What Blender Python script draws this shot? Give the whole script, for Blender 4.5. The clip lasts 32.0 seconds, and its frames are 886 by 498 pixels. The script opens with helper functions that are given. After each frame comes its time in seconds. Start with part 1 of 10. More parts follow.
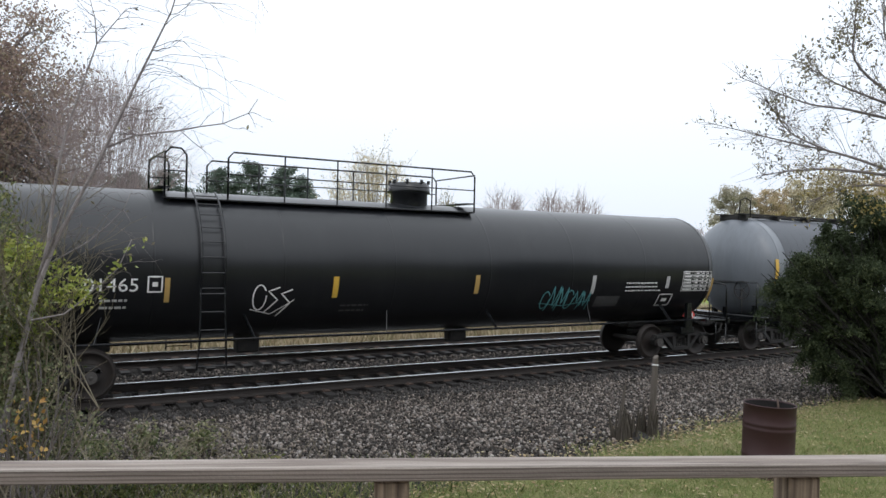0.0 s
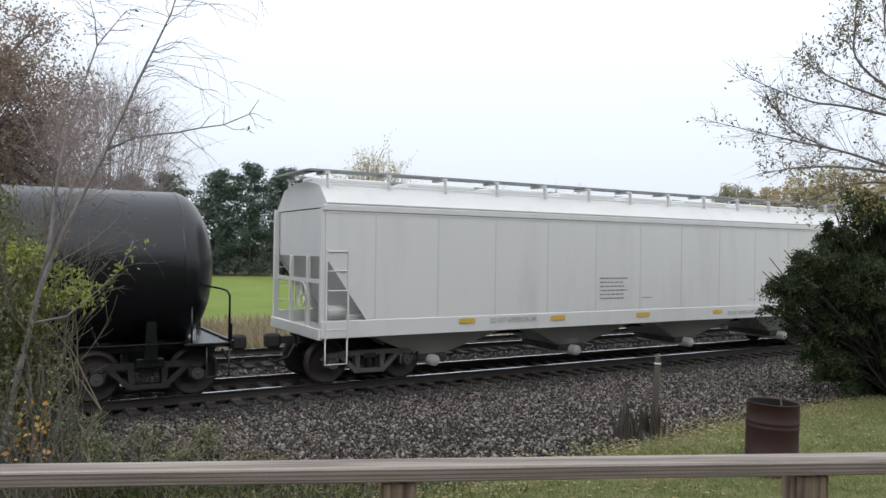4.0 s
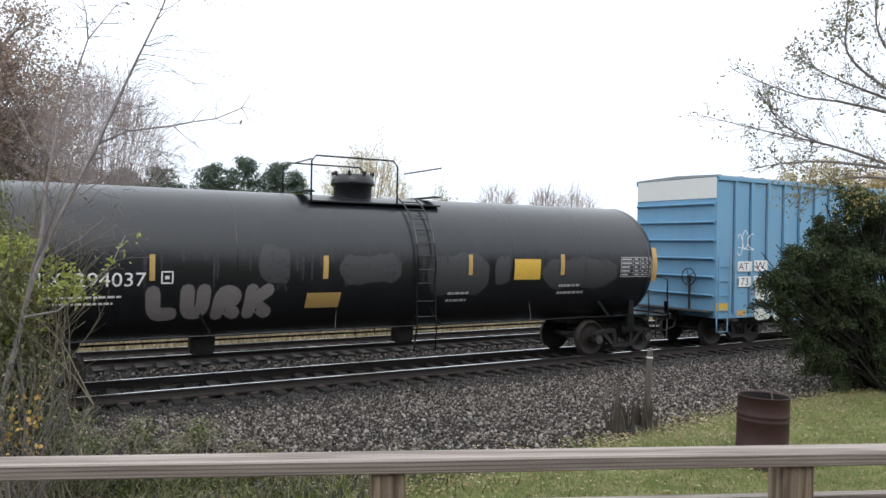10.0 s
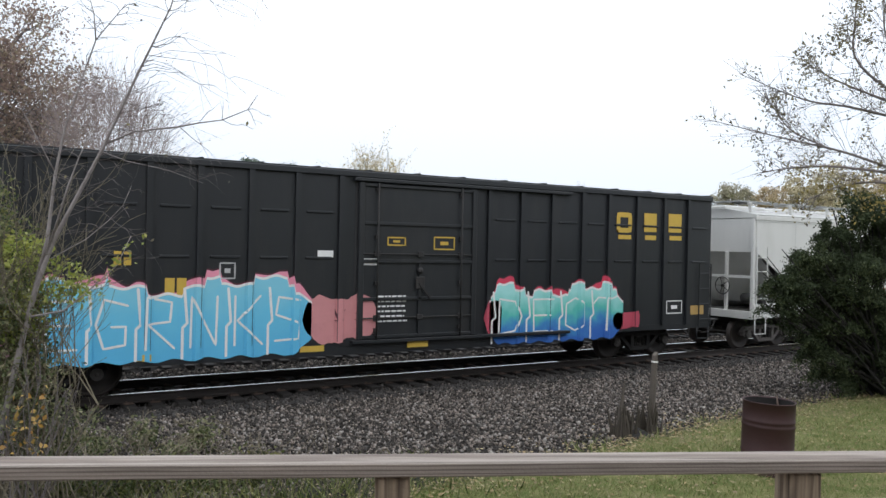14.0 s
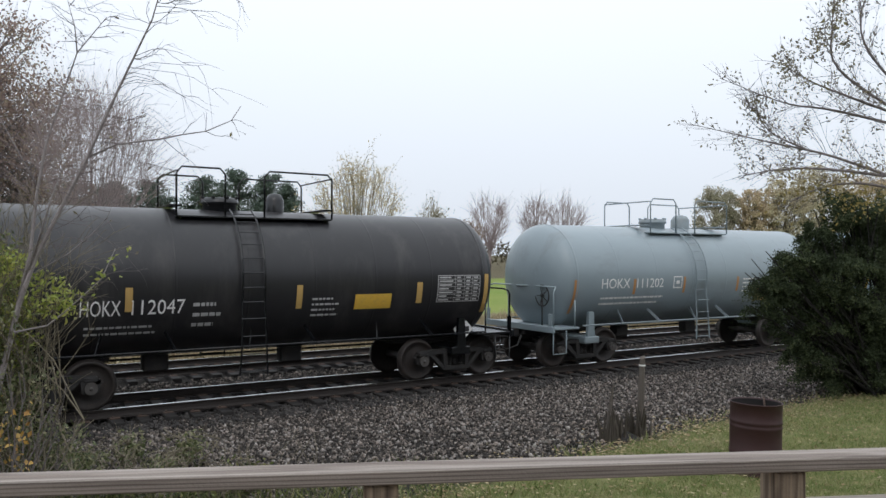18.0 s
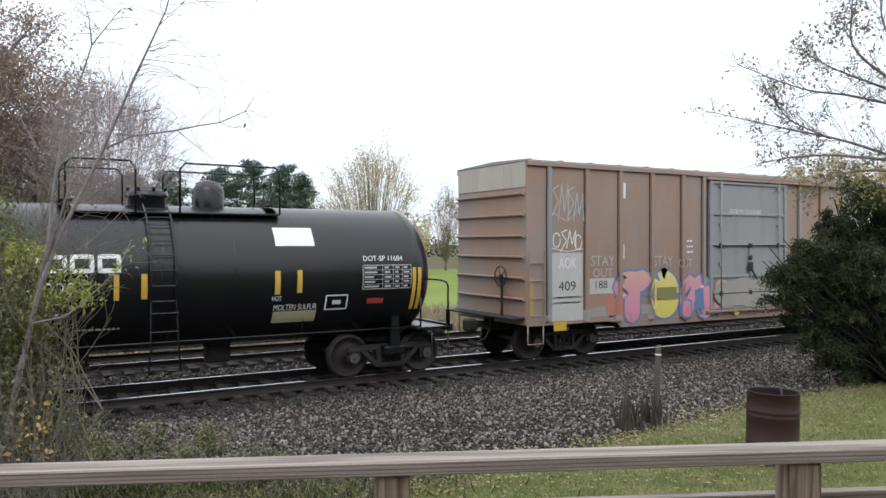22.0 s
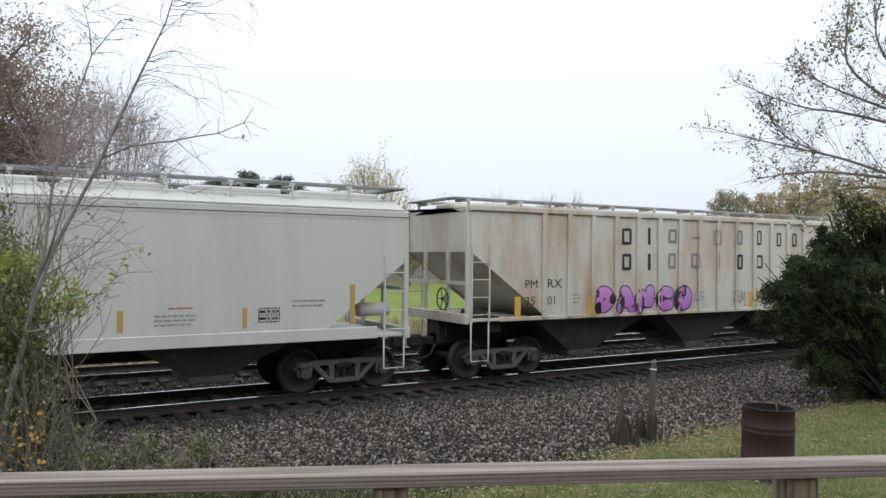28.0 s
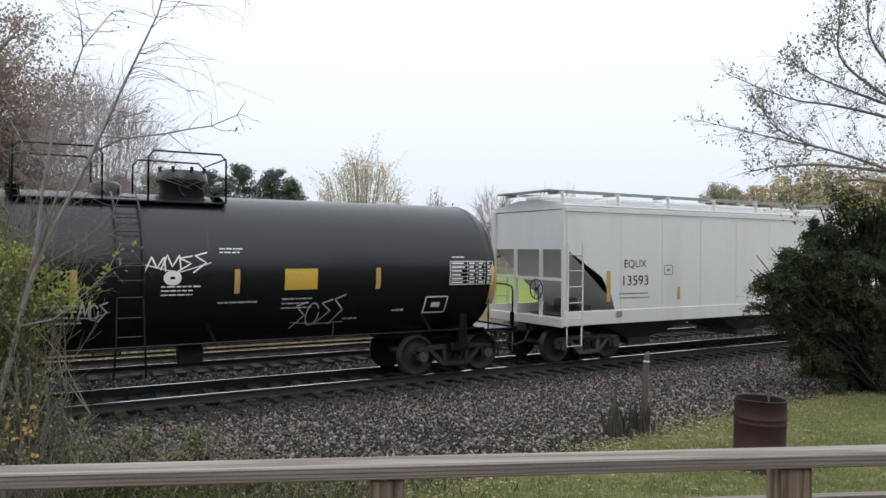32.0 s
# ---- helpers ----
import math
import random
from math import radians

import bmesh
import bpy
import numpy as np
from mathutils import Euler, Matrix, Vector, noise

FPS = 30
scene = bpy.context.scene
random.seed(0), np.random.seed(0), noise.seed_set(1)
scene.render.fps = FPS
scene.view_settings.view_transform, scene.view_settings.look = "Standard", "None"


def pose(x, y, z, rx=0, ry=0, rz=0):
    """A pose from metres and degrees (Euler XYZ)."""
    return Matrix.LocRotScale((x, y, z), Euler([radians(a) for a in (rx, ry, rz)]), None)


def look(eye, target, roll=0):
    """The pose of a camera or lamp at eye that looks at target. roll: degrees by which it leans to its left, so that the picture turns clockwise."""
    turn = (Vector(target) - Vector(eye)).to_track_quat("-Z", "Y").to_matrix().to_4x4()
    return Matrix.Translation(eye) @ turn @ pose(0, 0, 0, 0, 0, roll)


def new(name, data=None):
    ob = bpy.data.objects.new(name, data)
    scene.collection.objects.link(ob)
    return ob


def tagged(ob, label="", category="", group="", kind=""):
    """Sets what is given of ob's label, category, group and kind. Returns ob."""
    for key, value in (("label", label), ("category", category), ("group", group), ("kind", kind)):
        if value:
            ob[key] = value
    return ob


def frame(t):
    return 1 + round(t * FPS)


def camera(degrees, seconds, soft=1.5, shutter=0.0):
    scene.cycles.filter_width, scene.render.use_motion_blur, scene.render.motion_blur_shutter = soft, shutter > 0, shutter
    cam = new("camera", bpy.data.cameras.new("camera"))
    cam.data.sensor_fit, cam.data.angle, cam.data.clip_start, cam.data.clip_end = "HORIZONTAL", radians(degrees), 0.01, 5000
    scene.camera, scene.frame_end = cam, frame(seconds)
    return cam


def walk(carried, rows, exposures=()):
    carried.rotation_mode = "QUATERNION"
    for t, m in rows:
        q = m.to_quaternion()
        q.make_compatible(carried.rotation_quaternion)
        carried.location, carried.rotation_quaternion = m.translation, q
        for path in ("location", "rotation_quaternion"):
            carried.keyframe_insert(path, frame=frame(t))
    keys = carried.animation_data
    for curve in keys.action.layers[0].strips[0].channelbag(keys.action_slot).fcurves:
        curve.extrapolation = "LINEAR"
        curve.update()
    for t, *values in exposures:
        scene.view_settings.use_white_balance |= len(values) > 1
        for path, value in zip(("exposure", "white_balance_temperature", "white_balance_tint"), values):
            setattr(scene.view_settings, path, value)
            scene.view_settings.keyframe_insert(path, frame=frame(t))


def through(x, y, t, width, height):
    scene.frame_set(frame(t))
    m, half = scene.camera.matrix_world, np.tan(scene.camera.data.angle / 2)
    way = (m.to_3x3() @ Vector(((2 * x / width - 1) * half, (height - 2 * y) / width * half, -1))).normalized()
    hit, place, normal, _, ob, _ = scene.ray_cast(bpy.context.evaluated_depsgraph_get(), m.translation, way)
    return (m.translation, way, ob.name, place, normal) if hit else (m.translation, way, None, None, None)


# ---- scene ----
cam = camera(61.03, 32.0, soft=1.5)
PATH = [
    (0.0, pose(-0.010, -0.007, 2.907, 90.02, -1.17, -30.24)),
    (0.5, pose(-0.006, -0.004, 2.906, 89.95, -1.28, -30.13)),
    (1.0, pose(-0.002, 0.002, 2.905, 89.76, -1.32, -30.11)),
    (1.5, pose(0.005, 0.011, 2.902, 89.66, -1.24, -30.15)),
    (2.0, pose(0.011, 0.020, 2.900, 89.89, -1.05, -30.11)),
    (2.5, pose(0.014, 0.023, 2.900, 89.93, -1.22, -30.14)),
    (4.5, pose(-0.021, 0.004, 2.906, 90.21, -0.64, -30.16)),
    (5.0, pose(-0.018, 0.000, 2.907, 90.51, -0.59, -30.00)),
    (5.5, pose(-0.014, -0.012, 2.908, 90.70, -0.58, -29.85)),
    (6.0, pose(-0.017, -0.015, 2.907, 90.58, -0.63, -30.00)),
    (6.5, pose(-0.014, -0.017, 2.905, 90.36, -0.72, -30.02)),
    (7.0, pose(-0.011, -0.017, 2.905, 90.10, -0.81, -30.24)),
    (7.5, pose(-0.012, -0.014, 2.904, 89.85, -0.97, -30.39)),
    (8.0, pose(-0.007, -0.013, 2.904, 89.60, -0.97, -30.45)),
    (8.5, pose(-0.004, -0.006, 2.904, 89.53, -0.96, -30.50)),
    (9.0, pose(-0.003, -0.004, 2.903, 89.54, -0.85, -30.60)),
    (9.5, pose(-0.004, -0.006, 2.903, 89.54, -0.88, -30.69)),
    (10.0, pose(-0.011, -0.006, 2.902, 89.62, -0.82, -30.67)),
    (10.5, pose(-0.015, -0.005, 2.901, 89.57, -1.03, -30.43)),
    (11.0, pose(-0.019, -0.003, 2.904, 89.68, -1.00, -30.19)),
    (11.5, pose(-0.025, -0.005, 2.902, 89.66, -0.93, -30.06)),
    (12.0, pose(-0.024, -0.012, 2.901, 89.63, -1.20, -30.15)),
    (12.5, pose(-0.022, -0.010, 2.903, 89.66, -1.12, -30.28)),
    (13.0, pose(-0.022, -0.005, 2.904, 89.69, -1.16, -30.28)),
    (13.5, pose(-0.019, -0.001, 2.904, 89.82, -1.18, -30.29)),
    (14.0, pose(-0.011, 0.001, 2.902, 89.81, -1.21, -30.30)),
    (14.5, pose(-0.006, 0.002, 2.901, 89.73, -1.09, -30.34)),
    (16.5, pose(-0.010, -0.017, 2.903, 90.26, -0.87, -30.79)),
    (17.0, pose(-0.008, -0.018, 2.903, 90.27, -0.57, -31.07)),
    (17.5, pose(-0.010, -0.015, 2.902, 90.35, -0.52, -31.28)),
    (18.0, pose(-0.010, -0.012, 2.901, 90.41, -0.21, -31.29)),
    (18.5, pose(-0.003, -0.006, 2.902, 90.34, -0.57, -31.28)),
    (19.0, pose(0.006, -0.002, 2.903, 89.91, -0.70, -31.28)),
    (19.5, pose(0.013, 0.006, 2.903, 89.45, -2.69, -30.93)),
    (20.0, pose(0.015, 0.013, 2.904, 89.27, -2.19, -30.86)),
    (20.5, pose(0.015, 0.015, 2.905, 89.14, -2.26, -30.75)),
    (21.0, pose(0.021, 0.004, 2.907, 89.37, -0.71, -30.69)),
    (21.5, pose(0.018, -0.006, 2.909, 89.61, -0.52, -30.34)),
    (22.0, pose(0.005, -0.010, 2.905, 89.60, 0.05, -30.13)),
    (22.5, pose(-0.002, -0.010, 2.905, 89.62, -0.01, -30.12)),
    (23.0, pose(-0.001, -0.010, 2.909, 89.83, -0.20, -30.09)),
    (23.5, pose(-0.003, -0.008, 2.910, 90.09, -1.01, -30.13)),
    (24.0, pose(-0.005, -0.007, 2.907, 90.26, -0.67, -30.15)),
    (24.5, pose(-0.004, -0.005, 2.907, 90.53, -0.04, -30.22)),
    (25.0, pose(-0.006, -0.002, 2.905, 90.54, 0.21, -30.39)),
    (25.5, pose(-0.006, 0.002, 2.904, 90.43, -0.11, -30.31)),
    (27.5, pose(-0.012, -0.010, 2.902, 90.54, -0.43, -30.28)),
    (28.0, pose(-0.009, -0.012, 2.903, 90.58, -0.48, -30.46)),
    (28.5, pose(-0.011, -0.015, 2.903, 90.40, -0.65, -30.71)),
    (29.0, pose(-0.011, -0.013, 2.902, 90.26, -0.77, -30.86)),
    (29.5, pose(-0.012, -0.012, 2.901, 90.14, -0.77, -30.97)),
    (30.0, pose(-0.012, -0.010, 2.902, 90.01, -0.80, -31.09)),
    (30.5, pose(-0.012, -0.009, 2.901, 90.02, -0.71, -31.20)),
    (31.0, pose(-0.016, -0.007, 2.901, 90.04, -0.66, -31.30)),
    (31.5, pose(-0.015, -0.007, 2.900, 90.03, -0.57, -31.11)),
    (32.0, pose(-0.017, -0.008, 2.900, 90.06, -0.39, -30.99)),
]
EXPOSURES = [(0.0, -0.2), (1.0, 0.1), (2.0, 0.05), (5.0, -0.45), (6.0, -0.55), (7.0, -0.68), (8.0, -0.4), (9.0, 0.03), (10.0, 0.08), (12.0, 0.0), (13.0, -0.08), (14.0, -0.18), (16.5, -0.5), (17.0, -0.5), (18.0, -0.42), (19.0, -0.3), (20.0, -0.15), (21.0, -0.1), (22.0, -0.03), (23.0, 0.0), (24.0, -0.2), (25.0, -0.18), (28.0, -0.3), (29.0, -0.22), (30.0, -0.28), (31.0, -0.4), (32.0, -0.3)]
walk(cam, PATH, EXPOSURES)

# ---- overcast daylight ----
world = bpy.data.worlds.new("overcast")
scene.world = world
world.use_nodes = True
wn = world.node_tree
sky = wn.nodes.new("ShaderNodeTexSky")
sky.sky_type = "NISHITA"
sky.sun_disc = False
sky.sun_elevation = radians(38)
sky.sun_rotation = radians(200)
sky.air_density, sky.dust_density, sky.ozone_density = 1.0, 6.0, 1.0
cloud = wn.nodes.new("ShaderNodeMix")
cloud.data_type = "RGBA"
cloud.inputs[0].default_value = 0.9
# an overcast dome: the zenith about twice as bright as the horizon
direction = wn.nodes.new("ShaderNodeTexCoord")
height = wn.nodes.new("ShaderNodeSeparateXYZ")
wn.links.new(direction.outputs["Generated"], height.inputs[0])
dome = wn.nodes.new("ShaderNodeMix")
dome.data_type = "RGBA"
dome.inputs[6].default_value = (10.5, 11.4, 12.7, 1)
dome.inputs[7].default_value = (22.5, 23.7, 25.4, 1)
wn.links.new(height.outputs["Z"], dome.inputs[0])
wn.links.new(dome.outputs[2], cloud.inputs[7])
wn.links.new(sky.outputs[0], cloud.inputs[6])
background = wn.nodes["Background"]
wn.links.new(cloud.outputs[2], background.inputs[0])
background.inputs[1].default_value = 0.1
sun = new("sun", bpy.data.lights.new("sun", "SUN"))
sun.data.energy, sun.data.angle, sun.data.color = 0.6, radians(30), (1.0, 0.98, 0.95)
sun.matrix_world = look((-20, -40, 60), (5, 10, 0))

# ---- materials ----
def material(name, color, rough=0.6, metal=0.0, spread=0.25, scale=6.0, bump=0.15, second=None, amount=0.5, stretch=(1, 1, 1), fine=60.0, spec=0.5, threshold=0.5, above=None):
    """Paint or matter with a coarse and a fine variation; second is mixed in as stains of that amount."""
    m = bpy.data.materials.new(name)
    m.use_nodes = True
    nt = m.node_tree
    N, L = nt.nodes, nt.links
    b = N["Principled BSDF"]
    b.inputs["Roughness"].default_value = rough
    b.inputs["Metallic"].default_value = metal
    b.inputs["Specular IOR Level"].default_value = spec
    co = N.new("ShaderNodeTexCoord")
    mp = N.new("ShaderNodeMapping")
    mp.inputs["Scale"].default_value = stretch
    L.new(co.outputs["Object"], mp.inputs[0])
    n1 = N.new("ShaderNodeTexNoise")
    n1.inputs["Scale"].default_value = scale
    n1.inputs["Detail"].default_value = 6
    n1.inputs["Roughness"].default_value = 0.65
    L.new(mp.outputs[0], n1.inputs["Vector"])
    n2 = N.new("ShaderNodeTexNoise")
    n2.inputs["Scale"].default_value = fine
    n2.inputs["Detail"].default_value = 3
    L.new(co.outputs["Object"], n2.inputs["Vector"])
    base = [c for c in color]
    lo = [c * (1 - spread) for c in base] + [1]
    hi = [min(1, c * (1 + spread)) for c in base] + [1]
    mx = N.new("ShaderNodeMix")
    mx.data_type = "RGBA"
    mx.inputs[6].default_value, mx.inputs[7].default_value = lo, hi
    ad = N.new("ShaderNodeMath")
    ad.operation = "MULTIPLY_ADD"
    ad.inputs[1].default_value, ad.inputs[2].default_value = 0.35, 0.0
    L.new(n2.outputs["Fac"], ad.inputs[0])
    ad2 = N.new("ShaderNodeMath")
    ad2.operation = "MULTIPLY_ADD"
    ad2.inputs[1].default_value = 0.65
    L.new(n1.outputs["Fac"], ad2.inputs[0])
    L.new(ad.outputs[0], ad2.inputs[2])
    L.new(ad2.outputs[0], mx.inputs[0])
    out = mx.outputs[2]
    if second:
        n3 = N.new("ShaderNodeTexNoise")
        n3.inputs["Scale"].default_value = scale * 0.6
        n3.inputs["Detail"].default_value = 7
        n3.inputs["Roughness"].default_value = 0.7
        mp2 = N.new("ShaderNodeMapping")
        mp2.inputs["Scale"].default_value = stretch
        mp2.inputs["Location"].default_value = (3.7, 1.3, 8.1)
        L.new(co.outputs["Object"], mp2.inputs[0])
        L.new(mp2.outputs[0], n3.inputs["Vector"])
        rp = N.new("ShaderNodeMapRange")
        rp.inputs["From Min"].default_value, rp.inputs["From Max"].default_value = threshold, threshold + 0.22
        rp.inputs["To Max"].default_value = amount
        L.new(n3.outputs["Fac"], rp.inputs["Value"])
        reach = rp.outputs[0]
        if above:
            # wear that only the upper part of the sheet shows, with a ragged lower limit
            sz, up, ml = N.new("ShaderNodeSeparateXYZ"), N.new("ShaderNodeMapRange"), N.new("ShaderNodeMath")
            ml.operation = "MULTIPLY"
            L.new(co.outputs["Object"], sz.inputs[0])
            rag = N.new("ShaderNodeMath")
            rag.operation = "MULTIPLY_ADD"
            rag.inputs[1].default_value = 2.2
            L.new(n1.outputs["Fac"], rag.inputs[0])
            L.new(sz.outputs["Z"], rag.inputs[2])
            up.inputs["From Min"].default_value, up.inputs["From Max"].default_value = above[0] + 1.1, above[1] + 1.1
            L.new(rag.outputs[0], up.inputs["Value"])
            L.new(rp.outputs[0], ml.inputs[0])
            L.new(up.outputs[0], ml.inputs[1])
            reach = ml.outputs[0]
        m2 = N.new("ShaderNodeMix")
        m2.data_type = "RGBA"
        m2.inputs[7].default_value = (*second, 1)
        L.new(reach, m2.inputs[0])
        L.new(out, m2.inputs[6])
        out = m2.outputs[2]
    L.new(out, b.inputs["Base Color"])
    if bump:
        bp = N.new("ShaderNodeBump")
        bp.inputs["Strength"].default_value = bump
        bp.inputs["Distance"].default_value = 0.01
        L.new(ad2.outputs[0], bp.inputs["Height"])
        L.new(bp.outputs[0], b.inputs["Normal"])
    return m


def vary(m, low=0.7, high=1.25, power=1.0):
    """Each piece a little darker or lighter, by island."""
    nt = m.node_tree
    b = nt.nodes["Principled BSDF"]
    src = b.inputs["Base Color"].links[0].from_socket
    g = nt.nodes.new("ShaderNodeNewGeometry")
    r = nt.nodes.new("ShaderNodeMapRange")
    r.inputs["To Min"].default_value, r.inputs["To Max"].default_value = low, high
    skew = nt.nodes.new("ShaderNodeMath")
    skew.operation = "POWER"
    skew.inputs[1].default_value = power
    nt.links.new(g.outputs["Random Per Island"], skew.inputs[0])
    nt.links.new(skew.outputs[0], r.inputs["Value"])
    h = nt.nodes.new("ShaderNodeHueSaturation")
    nt.links.new(src, h.inputs["Color"])
    nt.links.new(r.outputs[0], h.inputs["Value"])
    nt.links.new(h.outputs[0], b.inputs["Base Color"])
    return m


def leafy(name, colors, rough=0.6, through=0.3):
    """Leaves of several colours, one to a leaf, with some light passing through."""
    m = bpy.data.materials.new(name)
    m.use_nodes = True
    nt = m.node_tree
    N, L = nt.nodes, nt.links
    b = N["Principled BSDF"]
    b.inputs["Roughness"].default_value = rough
    g = N.new("ShaderNodeNewGeometry")
    cr = N.new("ShaderNodeValToRGB")
    cr.color_ramp.interpolation = "LINEAR"
    els = cr.color_ramp.elements
    while len(els) < len(colors):
        els.new(0.5)
    for i, c in enumerate(colors):
        els[i].position = i / max(1, len(colors) - 1)
        els[i].color = (*c, 1)
    L.new(g.outputs["Random Per Island"], cr.inputs[0])
    L.new(cr.outputs[0], b.inputs["Base Color"])
    t = N.new("ShaderNodeBsdfTranslucent")
    L.new(cr.outputs[0], t.inputs[0])
    ms = N.new("ShaderNodeMixShader")
    ms.inputs[0].default_value = through
    L.new(b.outputs[0], ms.inputs[1])
    L.new(t.outputs[0], ms.inputs[2])
    L.new(ms.outputs[0], N["Material Output"].inputs[0])
    return m


STREAK = (1.6, 1.6, 0.25)
M_STEEL = material("dark_cast_steel", (0.020, 0.019, 0.019), 0.75, 0.0, 0.35, 9, 0.3, (0.055, 0.047, 0.04), 0.55)
M_WHEEL = material("worn_wheel_steel", (0.032, 0.027, 0.025), 0.6, 0.2, 0.35, 12, 0.2, (0.07, 0.047, 0.035), 0.5)
M_RUST = material("rusty_steel", (0.085, 0.055, 0.042), 0.85, 0.0, 0.4, 10, 0.3, (0.03, 0.026, 0.024), 0.8)
M_BLACK = material("black_tank_paint", (0.006, 0.0068, 0.0082), 0.27, 0.0, 0.3, 1.5, 0.025, (0.013, 0.014, 0.016), 0.45, STREAK, spec=0.5)
M_BLACK2 = material("dusty_black_tank_paint", (0.0105, 0.0115, 0.0135), 0.29, 0.0, 0.3, 1.5, 0.025, (0.022, 0.023, 0.025), 0.5, STREAK, spec=0.5)
M_SLATE = material("slate_grey_tank_paint", (0.155, 0.17, 0.19), 0.34, 0.0, 0.12, 1.4, 0.02, (0.085, 0.092, 0.104), 0.5, STREAK, spec=0.5)
M_CHAR = material("charcoal_tank_paint", (0.022, 0.022, 0.024), 0.33, 0.0, 0.3, 1.2, 0.03, (0.08, 0.074, 0.072), 0.5, STREAK, spec=0.4)
M_PALEBLUE = material("pale_blue_grey_tank_paint", (0.225, 0.275, 0.30), 0.32, 0.0, 0.14, 1.2, 0.02, (0.14, 0.14, 0.13), 0.55, (0.5, 1.6, 0.9), threshold=0.5)
M_BLUEGREY = material("blue_grey_tank_paint", (0.20, 0.275, 0.34), 0.32, 0.0, 0.14, 1.3, 0.02, (0.10, 0.11, 0.115), 0.6, (0.5, 1.6, 0.9), threshold=0.5)
M_GREYBAND = material("grey_band_paint", (0.13, 0.145, 0.155), 0.55, 0.0, 0.2, 2.0, 0.05)
M_WHITETANK = material("cream_white_tank_paint", (0.86, 0.82, 0.74), 0.45, 0.0, 0.08, 1.2, 0.03, (0.5, 0.45, 0.37), 0.35, STREAK)
M_HOPPER = material("light_grey_hopper_paint", (0.60, 0.60, 0.585), 0.55, 0.0, 0.08, 1.1, 0.03, (0.40, 0.40, 0.37), 0.35, STREAK)
M_HOPPER2 = material("white_hopper_paint", (0.626, 0.626, 0.612), 0.5, 0.0, 0.06, 1.1, 0.03, (0.45, 0.44, 0.41), 0.3, STREAK)
M_HOPPER3 = material("grey_green_hopper_paint", (0.538, 0.538, 0.506), 0.55, 0.0, 0.08, 1.1, 0.03, (0.38, 0.38, 0.33), 0.35, STREAK)
M_TAN = material("rust_stained_cream_hopper_paint", (0.56, 0.545, 0.49), 0.65, 0.0, 0.1, 1.2, 0.05, (0.40, 0.24, 0.11), 0.8, (1.2, 1.2, 0.35), threshold=0.46)
M_BAY = material("dark_grey_hopper_bottom", (0.085, 0.08, 0.074), 0.8, 0.0, 0.3, 4, 0.1, (0.17, 0.155, 0.135), 0.6)
M_BLUEBOX = material("faded_blue_boxcar_paint", (0.14, 0.30, 0.45), 0.55, 0.0, 0.2, 1.5, 0.04, (0.22, 0.31, 0.40), 0.7, STREAK)
M_BLUEDOOR = material("blue_boxcar_door_paint", (0.14, 0.295, 0.445), 0.5, 0.0, 0.14, 2.0, 0.04, (0.09, 0.10, 0.11), 0.6, STREAK)
M_OXIDE = material("faded_oxide_red_boxcar_paint", (0.15, 0.055, 0.05), 0.6, 0.0, 0.2, 1.3, 0.04, (0.43, 0.35, 0.365), 0.85, (1.3, 1.3, 0.3), threshold=0.37, above=(1.9, 2.7))
M_OXDOOR = material("oxide_red_door_paint", (0.155, 0.047, 0.042), 0.55, 0.0, 0.18, 2.0, 0.04, (0.09, 0.03, 0.027), 0.5)
M_BOXBLACK = material("black_boxcar_paint", (0.0125, 0.0145, 0.0175), 0.45, 0.0, 0.3, 1.5, 0.04, (0.033, 0.031, 0.03), 0.5, STREAK)
M_BROWNBOX = material("sun_faded_brown_boxcar_paint", (0.32, 0.212, 0.158), 0.65, 0.0, 0.3, 0.9, 0.05, (0.27, 0.25, 0.24), 0.9, (1, 1, 0.5), threshold=0.44)
M_GREYDOOR = material("grey_boxcar_door_paint", (0.27, 0.28, 0.29), 0.55, 0.0, 0.15, 2.0, 0.04, (0.2, 0.18, 0.16), 0.4, STREAK)
M_YELLOWBOX = material("yellow_boxcar_paint", (0.68, 0.42, 0.145), 0.55, 0.0, 0.12, 1.5, 0.04, (0.50, 0.30, 0.11), 0.55, STREAK)
M_WHITE = material("white_lettering_paint", (0.75, 0.75, 0.74), 0.6, 0.0, 0.1, 12, 0.0, (0.45, 0.45, 0.45), 0.3)
M_DARK = material("black_lettering_paint", (0.025, 0.025, 0.028), 0.6, 0.0, 0.2, 12, 0.0)
M_DULLWHITE = material("faded_white_lettering_paint", (0.45, 0.45, 0.45), 0.65, 0.0, 0.2, 14, 0.0, (0.15, 0.15, 0.15), 0.5)
M_GREYTEXT = material("grey_stencil_paint", (0.22, 0.22, 0.22), 0.65, 0.0, 0.2, 14, 0.0)
M_GOLD = material("ochre_lettering_paint", (0.45, 0.27, 0.05), 0.6, 0.0, 0.15, 12, 0.0)
M_YELLOW = material("reflective_yellow_sheet", (0.62, 0.39, 0.06), 0.45, 0.0, 0.2, 20, 0.0, (0.40, 0.27, 0.10), 0.6)
M_OLDYELLOW = material("weathered_amber_sheet", (0.46, 0.30, 0.10), 0.5, 0.0, 0.15, 20, 0.0, (0.3, 0.2, 0.1), 0.4)
M_REDTEXT = material("red_stencil_paint", (0.42, 0.05, 0.04), 0.6, 0.0, 0.15, 14, 0.0)
M_ROOFMETAL = material("galvanised_roof_walk", (0.30, 0.31, 0.31), 0.55, 0.4, 0.2, 10, 0.1)
